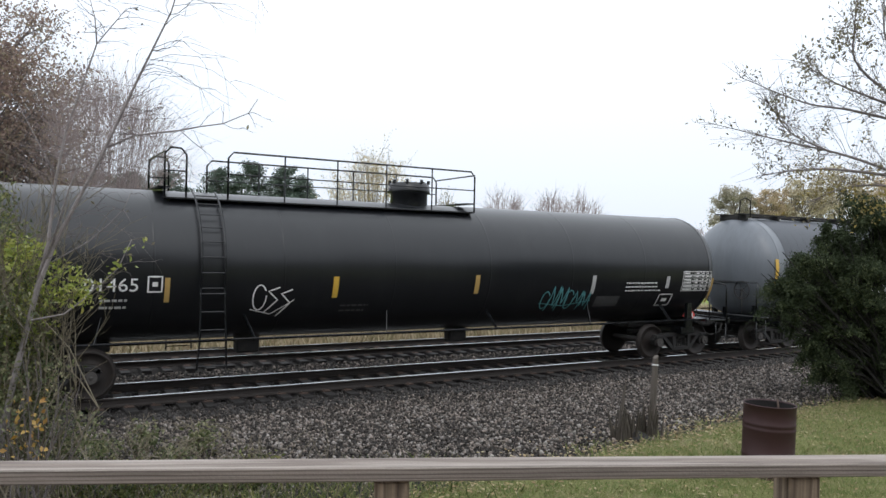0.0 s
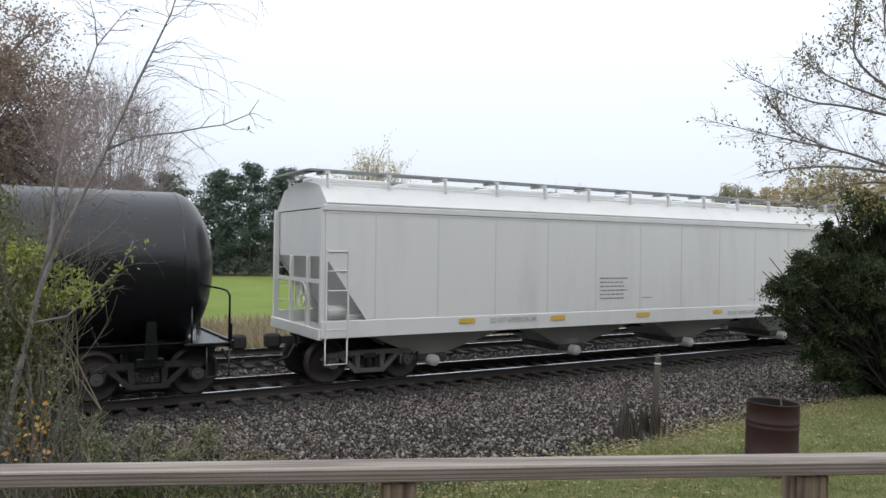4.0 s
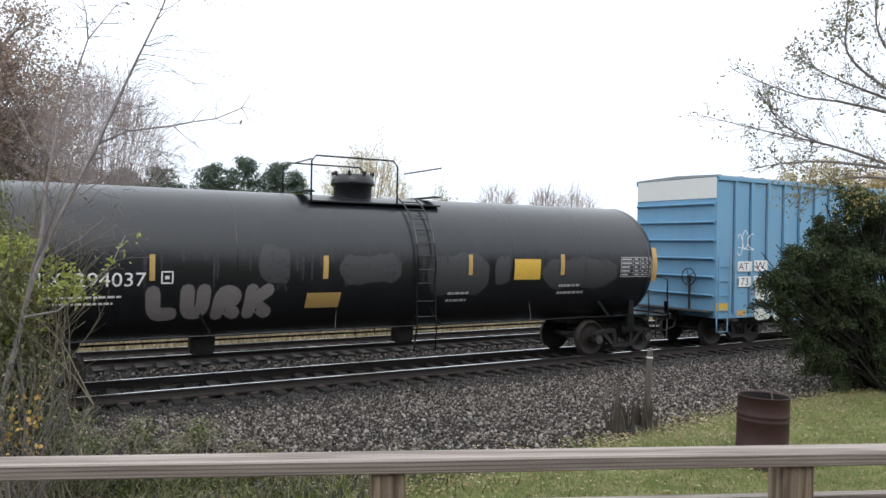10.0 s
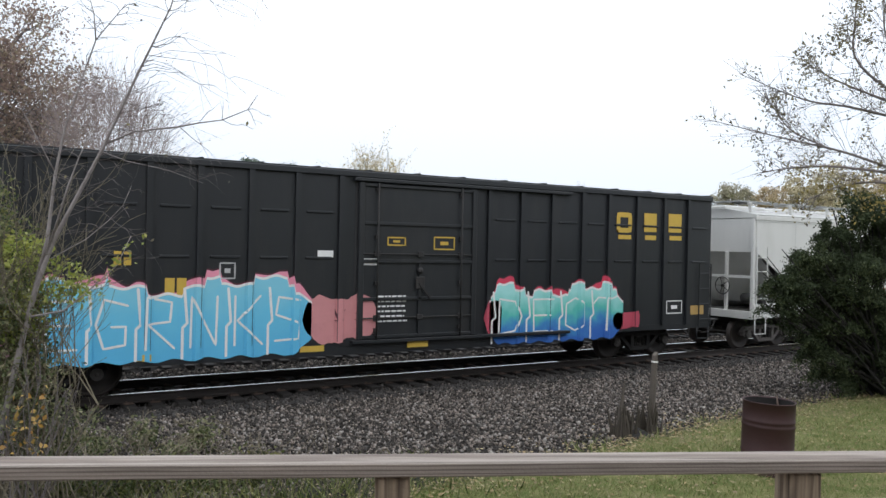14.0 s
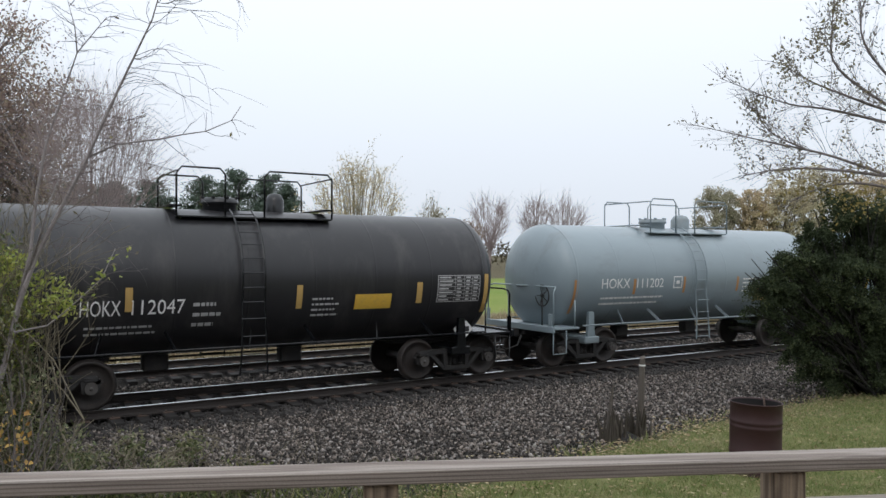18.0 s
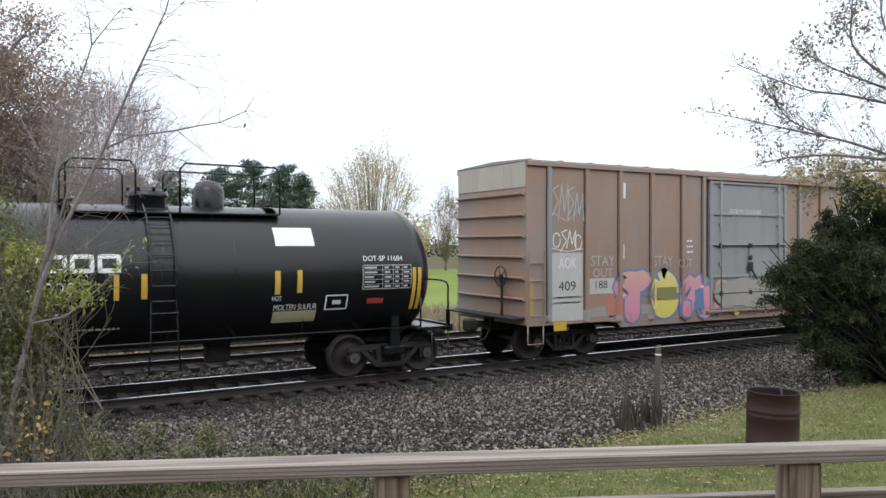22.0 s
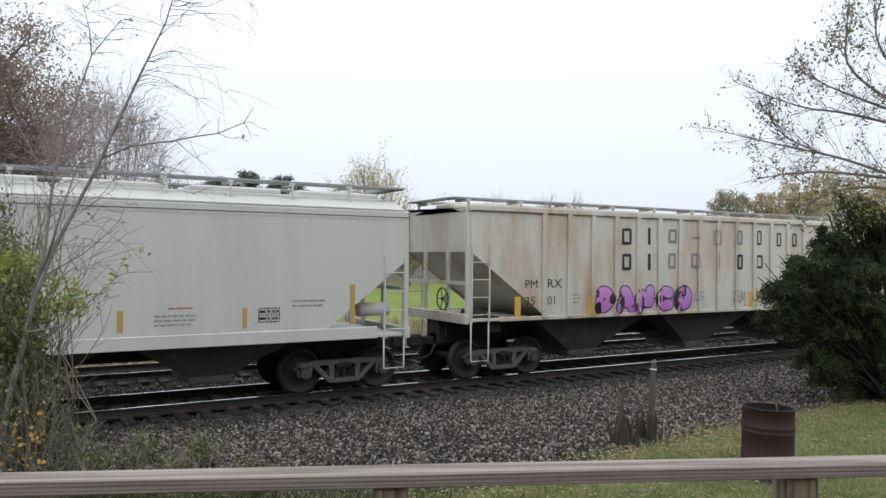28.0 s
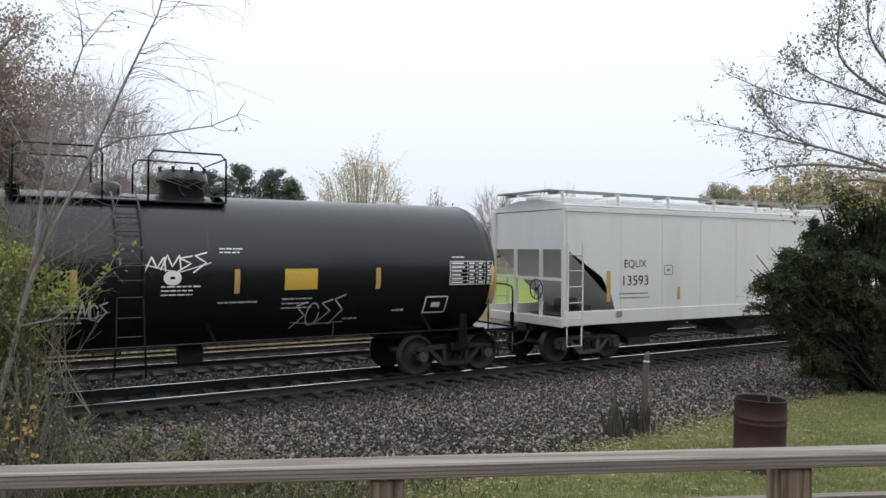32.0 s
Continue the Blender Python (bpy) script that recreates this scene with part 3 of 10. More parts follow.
def fence():
    f = thing("deck_railing", "weathered grey-brown pine hand rail on square posts", "railing", Matrix.Translation(RAIL_AT) @ pose(0, 0, 0, 0, 0, RAIL_YAW))
    part("hand_rail", Mesh().box(-3.2, 3.6, 0, 0.0889, -0.038, 0, 0.004), M_WOODTOP, f)
    part("lower_rail", Mesh().box(-3.2, 3.6, 0.105, 0.143, -0.245, -0.154, 0.004), M_WOODTOP, f)
    for x in (-1.35, -0.145, 0.985, 2.17, 3.3):
        part("post", Mesh().box(x - 0.045, x + 0.045, 0.012, 0.101, -1.75, -0.040, 0.006), M_WOODPOST, f)
    return f


fence()
d = thing("deck", "plain weathered board deck behind the railing", "deck", Matrix.Translation(RAIL_AT) @ pose(0, 0, 0, 0, 0, RAIL_YAW), kind="structure")
for i in range(29):
    part("plank", Mesh().box(-3.2, 3.6, -5.5 + i * 0.19, -5.5 + i * 0.19 + 0.183, -1.12, -1.082, 0.003), M_WOODTOP, d)
for x in (-3, 0, 3):
    part("joist", Mesh().box(x - 0.05, x + 0.05, -5.5, 0.06, -1.30, -1.12), M_WOODTOP, d)


def house_behind():
    """An unseen house for the deck, added to close the place and block low sky light."""
    h = tagged(new("unseen_house"), "unseen dark-sided house wall added behind the deck to block low sky", "house", kind="structure")
    h.matrix_basis = Matrix.Translation(RAIL_AT) @ pose(0, 0, 0, 0, 0, RAIL_YAW)
    siding = material("dark_lap_siding", (0.13, 0.12, 0.11), 0.8, 0, 0.2, 3, 0.1)
    part("wall", Mesh().box(-9, 9, -12.0, -5.6, -2.2, 6.0), siding, h)
    part("roof", Mesh().loft([[(-9.6, -12.5, 5.9), (-9.6, -8.8, 9.4), (-9.6, -5.1, 5.9)], [(9.6, -12.5, 5.9), (9.6, -8.8, 9.4), (9.6, -5.1, 5.9)]]), material("dark_shingle", (0.06, 0.06, 0.06), 0.9, 0, 0.2, 5, 0.1), h)
    for i in range(40):
        z = -2.1 + i * 0.2
        part("board", Mesh().box(-9.01, 9.01, -5.6, -5.58, z, z + 0.185), siding, h)
    return h


house_behind()


def drum():
    d = thing("steel_drum", "rusty maroon open steel drum on the lawn", "barrel", pose(7.85, 5.735, 0.272, 0, 1.6, 0))
    R = 0.2925
    prof = [(0.0, R + 0.006), (0.02, R + 0.006), (0.03, R)]
    for z in (0.29, 0.60, 0.66):
        prof += [(z - 0.014, R), (z, R + 0.008), (z + 0.014, R)]
    prof += [(0.30 * 1 + 0.57, R), (0.876, R + 0.008), (0.886, R + 0.004), (0.884, R - 0.004), (0.02, R - 0.004), (0.02, 0.001)]
    part("shell", Mesh().lathe(prof, "z", 40), M_BARREL, d)
    part("lining", Mesh().lathe([(0.872, R - 0.006), (0.30, R - 0.008), (0.29, 0.001)], "z", 40, caps=False), M_BARRELIN, d, "dark inner face")
    part("rod", Mesh().tube([(0.12, -0.1, 0.34), (0.235, 0.05, 0.80), (0.25, 0.08, 0.915)], 0.012, 6), M_RUST, d, "rusty rod leaning inside")
    part("ash", Mesh().lathe([(0.3, 0.28), (0.36, 0.2), (0.38, 0.0005)], "z", 20), M_BARRELIN, d)
    return d


drum()


def old_post():
    p = thing("wooden_post", "grey split wooden post with a white band near its top", "post", pose(8.21, 7.94, 0.12, 0, 4.2, 15))
    k = Mesh()
    n, sec = 9, []
    for z in np.linspace(0, 1.27, 12):
        r = 0.068 - 0.022 * z
        sec.append([(r * (1 + 0.16 * math.sin(3 * a + z * 2)) * math.cos(a), r * math.sin(a) * (1 + 0.12 * math.cos(2 * a)), z + (0.03 * math.cos(a) if z > 1.2 else 0)) for a in (2 * math.pi * j / n for j in range(n))])
    k.loft(sec)
    part("pole", k, M_POST, p)
    part("band", Mesh().lathe([(1.145, 0.047), (1.165, 0.047)], "z", 12), M_WHITE, p, "white painted band")
    return p


old_post()


M_STUMP = material("split_grey_stump_wood", (0.06, 0.05, 0.038), 0.9, 0.0, 0.35, 9, 0.6, (0.03, 0.025, 0.02), 0.8, (4, 4, 0.6))


def stump():
    s = thing("tree_stump", "splintered dark stump with dead stems beside the post", "stump", pose(7.93, 7.96, 0.10))
    r = random.Random(5)
    tall = ((-0.30, 0.95, 0.03), (-0.24, 0.62, -0.02), (-0.16, 0.55, -0.03), (-0.36, 0.5, -0.04), (0.22, 0.66, 0.05), (0.28, 0.52, 0.06))
    for i in range(60):
        if i < len(tall):
            x, h, lean = tall[i]
            y = r.uniform(-0.08, 0.08)
        else:
            x, y, h = (r.gauss(-0.2, 0.09) if i % 2 else r.gauss(0.22, 0.07)), r.uniform(-0.14, 0.14), r.uniform(0.25, 0.6)
            lean = r.uniform(-0.06, 0.06)
        q = r.uniform(0.025, 0.065)
        k = Mesh().tube([(x, y, -0.05), (x + lean * 0.4 + r.gauss(0, 0.012), y, h * 0.5), (x + lean, y + r.gauss(0, 0.03), h)], q, 4, q * 0.2)
        part("splinter", k, M_STUMP if i % 9 else M_POST, s)
    part("root", Mesh().lathe([(-0.05, 0.38), (0.06, 0.33), (0.16, 0.22), (0.24, 0.04)], "z", 12), M_TIE, s)
    return s


stump()

# ---- freight cars ----
def wheelset_mesh():
    k = Mesh()
    for s in (-1, 1):
        w = [(0.675, 0.10), (0.69, 0.25), (0.68, 0.40), (0.68, 0.482), (0.705, 0.485), (0.72, 0.46), (0.81, 0.452), (0.815, 0.40), (0.77, 0.385), (0.755, 0.25), (0.80, 0.13), (0.80, 0.09)]
        k.lathe([(s * a, r) for a, r in w], "y", 30, (0, 0, 0))
        k.lathe([(s * 0.80, 0.085), (s * 1.0, 0.085)], "y", 14)
        k.lathe([(s * 0.99, 0.115), (s * 1.10, 0.115), (s * 1.115, 0.09), (s * 1.12, 0.0)], "y", 18)
        for j in range(3):
            a = j * 2.094
            k.lathe([(s * 1.115, 0.022), (s * 1.14, 0.022), (s * 1.142, 0)], "y", 6, (0.062 * math.cos(a), 0, 0.062 * math.sin(a)), False)
    k.lathe([(-0.68, 0.08), (0.68, 0.08)], "y", 14)
    return k


def side_frame_mesh():
    k = Mesh()
    y0, y1 = -0.07, 0.07
    k.prism([(-1.10, 0.53), (-0.98, 0.66), (-0.55, 0.70), (0.55, 0.70), (0.98, 0.66), (1.10, 0.53), (1.02, 0.52), (0.75, 0.58), (0.5, 0.60), (-0.5, 0.60), (-0.75, 0.58), (-1.02, 0.52)], y0, y1)
    k.prism([(-0.74, 0.60), (-0.34, 0.22), (0.34, 0.22), (0.74, 0.60), (0.60, 0.60), (0.30, 0.31), (-0.30, 0.31), (-0.60, 0.60)], y0, y1)
    for s in (-1, 1):
        k.prism([(s * 0.24, 0.28), (s * 0.33, 0.28), (s * 0.36, 0.62), (s * 0.24, 0.62)], y0 - 0.01, y1 + 0.01)
        k.prism([(s * 0.74, 0.38), (s * 0.80, 0.34), (s * 0.82, 0.60), (s * 0.72, 0.60)], y0, y1)
        k.prism([(s * 0.97, 0.36), (s * 1.04, 0.40), (s * 1.06, 0.60), (s * 0.97, 0.60)], y0, y1)
        k.box(s * 0.889 - 0.12, s * 0.889 + 0.12, y0 - 0.02, y1 + 0.02, 0.56, 0.66, 0.02)
    return k


def spring_mesh():
    return Mesh().tube([(0.062 * math.cos(a), 0.062 * math.sin(a), 0.315 + 0.2 * a / 31.4) for a in np.linspace(0, 31.4, 44)], 0.013, 5)


WHEELSET = wheelset_mesh().data("wheelset", M_WHEEL)
FRAME = side_frame_mesh().data("side_frame", M_STEEL)
SPRING = spring_mesh().data("coil_spring", M_STEEL)
BOLSTER = Mesh().box(-0.17, 0.17, -1.08, 1.08, 0.52, 0.66, 0.03).box(-0.3, 0.3, -0.3, 0.3, 0.62, 0.82, 0.04).data("truck", M_STEEL)
SHOE = Mesh().box(-0.05, 0.05, -0.62, 0.62, 0.38, 0.46, 0.01).box(-0.04, 0.04, -0.85, -0.62, 0.34, 0.52, 0.01).box(-0.04, 0.04, 0.62, 0.85, 0.34, 0.52, 0.01).data("brake_beam", M_STEEL)
FRAMERUST = FRAME.copy()
FRAMERUST.materials[0] = material("dusty_grey_cast_steel", (0.11, 0.10, 0.095), 0.8, 0, 0.3, 9, 0.3, (0.06, 0.05, 0.045), 0.6)
CAP = Mesh().lathe([(-0.02, 0.112), (0.0, 0.112), (0.012, 0.085), (0.014, 0.04), (0.026, 0.036), (0.026, 0.0005)], "y", 16).lathe([(0.02, 0.112), (0.0, 0.112), (-0.012, 0.085), (-0.014, 0.04), (-0.026, 0.036), (-0.026, 0.0005)], "y", 16).data("bearing_cap", M_CAP)
M_SEAM = material("dusty_weld_seam", (0.53, 0.54, 0.53), 0.7, 0, 0.12, 3, 0.05)
WHEELS = []
CARS = {}
FOOT = {}
SURF = {}


def trucks(car, xs, frame_mesh=None):
    """Two four-wheel trucks at places xs along the car."""
    for x in xs:
        t = part("truck", BOLSTER, None, car, "cast steel truck with coil springs", pose(x, 0, 0))
        for s in (-1, 1):
            part("side_frame", frame_mesh or FRAME, None, t, at=pose(0, 1.0 * s, 0))
            for q in (-0.16, 0.0, 0.16):
                part("coil_spring", SPRING, None, t, at=pose(q, 1.0 * s, 0))
            part("brake_beam", SHOE, None, t, at=pose(0.36 * s, 0, 0))
            w = part("wheelset", WHEELSET, None, t, at=pose(0.889 * s, 0, 0.457))
            for q in (-1, 1):
                part("bearing_cap", CAP, None, t, at=pose(0.889 * s, q * 1.122, 0.457))
            WHEELS.append((w, 0.889 * s, car["u"] + x + 0.889 * s))


def couplers(car, ends, mat=None):
    for s, x in zip((-1, 1), ends):
        k = Mesh().box(min(x, x - s * 1.2), max(x, x - s * 1.2), -0.17, 0.17, 0.72, 1.06, 0.02)
        k.bar((x, 0, 0.88), (x + s * 0.42, 0, 0.88), 0.14, 0.16).box(x + s * 0.5 - 0.16, x + s * 0.5 + 0.16, -0.15, 0.15, 0.72, 1.03, 0.05)
        part("coupler", k, M_STEEL, car, "cast steel coupler on the draft sill")
        part("air_hose", Mesh().tube([(x + s * 0.1, -0.3, 0.8), (x + s * 0.25, -0.32, 0.55), (x + s * 0.5, -0.22, 0.45), (x + s * 0.6, -0.1, 0.5)], 0.025, 6), M_STEEL, car, "black rubber brake hose")


def hand_wheel(k, x, y, z, r):
    """A spoked brake wheel facing along the car."""
    k.tube([(x, y + r * math.cos(a), z + r * math.sin(a)) for a in np.linspace(0, 2 * math.pi, 19)], 0.017, 5)
    for j in range(5):
        a = j * 1.2566
        k.tube([(x, y, z), (x, y + r * math.cos(a), z + r * math.sin(a))], 0.011, 4)
    return k.lathe([(x - 0.03, 0.045), (x + 0.03, 0.045)], "x", 8, (0, y, z))


def railcar(key, u, name, label, category):
    car = thing(name, label, category, group="cars of the passing freight train")
    car["u"] = u
    CARS[key] = car
    return car


def rungs(k, x0, x1, y, z0, z1, step=0.4, r=0.013, side=0.02):
    k.bar((x0, y, z0), (x0, y, z1), side * 1.6, side * 1.6, (0, 1, 0)).bar((x1, y, z0), (x1, y, z1), side * 1.6, side * 1.6, (0, 1, 0))
    z = z0 + step * 0.5
    while z < z1:
        k.tube([(x0, y, z), (x1, y, z)], r, 5)
        z += step
    return k


def tank_car(key, u, half, zc, R, tr, paint, trim, label, ladder=0.0, platform=(-2, 2), dome=(0.0, 0.42, 0.45), housing=None, loops="black", saddle=True, walkway=False, band=None, reservoir=None, brake=-1, bands=0):
    car = railcar(key, u, "tank_car", label, "tank car")
    SURF[key] = ("tank", zc, R)
    hd = R * 0.5
    prof = [(-half, 0.0005)] + [(-half + hd * (1 - math.cos(a)), R * math.sin(a)) for a in np.linspace(0.12, math.pi / 2, 9)]
    ring = np.linspace(-half + hd, half - hd, 8)
    prof += [(q, R) for q in np.linspace(-half + hd + 0.05, half - hd - 0.05, 12)]
    prof += [(-a, r) for a, r in reversed(prof[:10])]
    part("tank_shell", Mesh().lathe(prof, "x", 72, (0, 0, zc)), paint, car, label.split(" with")[0])
    weld = Mesh().lathe([(-0.02, R + 0.0005), (-0.008, R + 0.004), (0.008, R + 0.004), (0.02, R + 0.0005)], "x", 72, caps=False).data("weld_seam", M_SEAM if paint is M_WHITETANK else paint)
    for q in ring[1:-1]:
        part("weld_seam", weld, None, car, at=pose(q, 0, zc))
    for s in (-1, 1):
        part("head_seam", Mesh().lathe([(s * (half - hd) - 0.03, R + 0.001), (s * (half - hd) - 0.02, R + 0.009), (s * (half - hd) + 0.02, R + 0.009), (s * (half - hd) + 0.03, R + 0.001)], "x", 72, (0, 0, zc), caps=False), paint, car)
    if band:
        part("grey_band", Mesh().lathe([(band[0], R + 0.004), (band[0] + 0.01, R + 0.005), (band[1] - 0.01, R + 0.005), (band[1], R + 0.004)], "x", 72, (0, 0, zc), caps=False), M_GREYBAND, car, "unpainted grey band round the tank")
    e0 = max(half, tr + 1.15) + 0.12
    zb = zc - R
    for s in (-1, 1):
        xt = s * tr
        if saddle:
            k = Mesh()
            for q in (-1, 1):
                k.prism([(xt - 0.12, zb - 0.12), (xt + 0.12, zb - 0.12), (xt + 0.08, zc - R * 0.62), (xt - 0.08, zc - R * 0.62)], q * R * 0.86 - 0.05, q * R * 0.86 + 0.05)
            k.box(xt - 0.25, xt + 0.25, -1.3, 1.3, zb - 0.28, zb - 0.10, 0.02)
            part("saddle", k, trim, car)
        k = Mesh().box(min(xt - s * 1.3, s * e0), max(xt - s * 1.3, s * e0), -0.3, 0.3, 0.80, max(1.0, zb - 0.02), 0.03)
        part("stub_sill", k, M_STEEL, car)
        k = Mesh().box(min(s * (half - 0.75), s * e0), max(s * (half - 0.75), s * e0), -1.45, 1.45, 1.02, 1.07, 0.008)
        k.box(s * e0 - 0.04, s * e0 + 0.04, -1.5, 1.5, 0.95, 1.11, 0.01)
        part("end_platform", k, trim, car)
        for q in (-1, 1):
            k = Mesh()
            y = q * 1.42
            a, b = s * (half - 0.62), s * (e0 - 0.04)
            k.tube([(b, y, 1.06), (b, y, 1.96), (b - s * 0.05, y, 2.05), (b - s * 0.14, y * 0.93, 2.09), (b - s * 0.16, y * 0.3, 2.09), (b - s * 0.05, 0, 2.09)], 0.021, 6)
            k.tube([(a, y, 1.06), (a, y, 1.75)], 0.02, 6)
            k.tube([(b, y, 1.0), (b, y, 0.42), (b - s * 0.42, y, 0.42), (b - s * 0.42, y, 1.0)], 0.017, 6)
            part("end_handrail", k, trim, car, "bent pipe handrail and sill step")
        for q in (-1, 1):
            part("safety_plate", Mesh().box(s * e0 - 0.02, s * e0 + 0.02, q * 1.35 - 0.06, q * 1.35 + 0.06, 1.07, 1.42), trim, car)
    for q in (-1, 1):
        k = Mesh().tube([(-tr - 0.5, q * 1.5, 1.10), (tr + 0.5, q * 1.5, 1.10)], 0.022, 6)
        n = 6
        for i in range(n):
            x = -tr + 0.9 + (2 * tr - 1.8) * i / (n - 1)
            k.bar((x, q * 1.5, 1.08), (x - 0.14 * (1 if i % 2 else -1), q * R * 0.80, zc - R * 0.62), 0.012, 0.07)
        part("side_handrail", k, trim, car, "long pipe handrail along the tank's foot")
        if ladder is not None:
            k = Mesh()
            ang = np.linspace(math.radians(68), math.radians(-14), 9)
            for dx in (-0.22, 0.22):
                pts = [(ladder + dx + 0.25 * (1 if q < 0 else 1) * 0, q * (R + 0.10) * math.cos(a), zc + (R + 0.10) * math.sin(a)) for a in ang]
                pts += [(ladder + dx * 1.1, q * (R + 0.12), 1.1), (ladder + dx * 1.25, q * 1.56, 0.55)]
                k.tube(pts, 0.02, 5)
            for a in list(np.linspace(math.radians(60), math.radians(-14), 8)):
                k.tube([(ladder - 0.22, q * (R + 0.10) * math.cos(a), zc + (R + 0.10) * math.sin(a)), (ladder + 0.22, q * (R + 0.10) * math.cos(a), zc + (R + 0.10) * math.sin(a))], 0.012, 5)
            for z in np.arange(0.62, zc - 0.3 * R, 0.34):
                k.tube([(ladder - 0.25, q * 1.57, z), (ladder + 0.25, q * 1.57, z)], 0.012, 5)
            part("ladder", k, trim, car, "bent ladder up to the platform")
    # platform over the dome
    p0, p1 = platform
    zt = zc + R
    k = Mesh()
    for y in (-0.78, 0.78):
        k.box(p0, p1, y - 0.13, y + 0.13, zt - 0.20, zt - 0.165, 0.006)
        for x in np.linspace(p0 + 0.1, p1 - 0.1, max(3, int((p1 - p0) / 1.2) + 1)):
            k.bar((x, y, zt - 0.19), (x, y * 0.96, zt - 0.36), 0.05, 0.05, (1, 0, 0))
    for x in (p0 + 0.02, p1 - 0.02):
        k.box(x - 0.12, x + 0.12, -0.78, 0.78, zt + 0.02, zt + 0.05, 0.006)
    part("top_platform", k, trim, car, "narrow steel walkway round the hatch")
    for y in (-0.92, 0.92):
        zr = zt + 0.78
        gap = (ladder - 0.4, ladder + 0.4) if ladder is not None and p0 < ladder < p1 else None
        runs = [(p0, p1)] if gap is None else [(p0, gap[0]), (gap[1], p1)]
        for a, b in runs:
            if b - a < 0.35:
                continue
            k = Mesh().tube([(a, y, zt - 0.18), (a, y, zr - 0.12), (a + 0.1, y, zr), (b - 0.1, y, zr), (b, y, zr - 0.12), (b, y, zt - 0.18)], 0.02, 6)
            if b - a > 2.2:
                for x in np.linspace(a, b, int((b - a) / 1.2) + 2)[1:-1]:
                    k.tube([(x, y, zt - 0.18), (x, y, zr)], 0.018, 5)
            if p1 - p0 > 5:
                k.tube([(a, y, zt + 0.34), (b, y, zt + 0.34)], 0.014, 5)
            part("platform_railing", k, trim, car, "pipe railing round the platform")
    for x in (p0, p1):
        part("cross_rail", Mesh().tube([(x, -0.92, zt + 0.70), (x, 0.92, zt + 0.70)], 0.018, 5), trim, car)
    dx, dr, dh = dome
    k = Mesh().lathe([(zt - 0.12, dr * 1.05), (zt + dh * 0.45, dr * 1.05), (zt + dh * 0.5, dr * 1.2), (zt + dh * 0.62, dr * 1.2), (zt + dh * 0.95, dr * 1.12), (zt + dh, dr * 1.0), (zt + dh, 0.001)], "z", 28, (dx, 0, 0))
    d = part("manway", k, trim if trim is not M_BLACK2 else M_BLACK, car, "round hatch housing with a bolted lid")
    lug = Mesh().box(-0.03, 0.03, -0.03, 0.03, 0, dh * 0.17, 0.006).data("lid_bolt", trim)
    for j in range(8):
        a = j * math.pi / 4 + 0.2
        part("lid_bolt", lug, None, d, at=pose(dx + dr * 1.1 * math.cos(a), dr * 1.1 * math.sin(a), zt + dh * 0.95))
    if housing:
        hx, hr, hh = housing
        k = Mesh().lathe([(zt - 0.1, hr), (zt + hh * 0.6, hr), (zt + hh * 0.9, hr * 0.7), (zt + hh, 0.02)], "z", 20, (hx, 0, 0))
        part("valve_housing", k, trim, car, "domed valve cover")
    if reservoir:
        rx = reservoir
        k = Mesh().lathe([(rx - 0.48, 0.02), (rx - 0.43, 0.16), (rx - 0.36, 0.19), (rx + 0.36, 0.19), (rx + 0.43, 0.16), (rx + 0.48, 0.02)], "x", 18, (0, -1.2, 1.33))
        part("air_reservoir", k, trim if trim is not M_BLACK else M_SILVER, car, "small horizontal air tank on the platform")
        k = Mesh().box(rx - 0.66, rx - 0.52, -1.36, -1.2, 1.1, 1.5, 0.03).lathe([(1.5, 0.05), (1.62, 0.045), (1.66, 0.01)], "z", 10, (rx - 0.59, -1.28, 0))
        part("brake_valve", k, trim if trim is not M_BLACK else M_SILVER, car)
    bx = brake * (e0 - 0.22)
    k = hand_wheel(Mesh(), bx, -0.75, 1.85, 0.27).tube([(bx, -0.75, 1.06), (bx, -0.75, 1.86)], 0.02, 6)
    part("brake_wheel", k, M_STEEL, car, "hand brake wheel on the end platform")
    if walkway:
        k = Mesh()
        for y in (-0.35, 0.35):
            k.box(-half + 0.3, half - 0.3, y - 0.12, y + 0.12, zt + 0.08, zt + 0.115, 0.005)
        for x in np.arange(-half + 0.6, half - 0.4, 1.55):
            k.box(x - 0.04, x + 0.04, -0.5, 0.5, zt - 0.10, zt + 0.08)
        part("roof_walk", k, M_STEEL, car, "walkway along the top of the tank")
        for s in (-1, 1):
            x = s * (half - 0.5)
            part("grab_hoop", Mesh().tube([(x - s * 0.25, -0.5, zt), (x - s * 0.25, -0.5, zt + 0.52), (x, -0.5, zt + 0.6), (x + s * 0.22, -0.5, zt + 0.5), (x + s * 0.3, -0.5, zt - 0.1)], 0.02, 6), M_STEEL, car)
    k = Mesh()
    for x in (-tr * 0.5, tr * 0.15):
        k.box(x - 0.25, x + 0.25, -0.14, 0.14, zb - 0.34, zb + 0.06, 0.04)
    k.tube([(-tr, 0.35, zb - 0.12), (tr, 0.35, zb - 0.12)], 0.025, 6)
    part("bottom_outlet", k, M_STEEL, car)
    trucks(car, (-tr, tr))
    couplers(car, (-e0, e0))
    return car


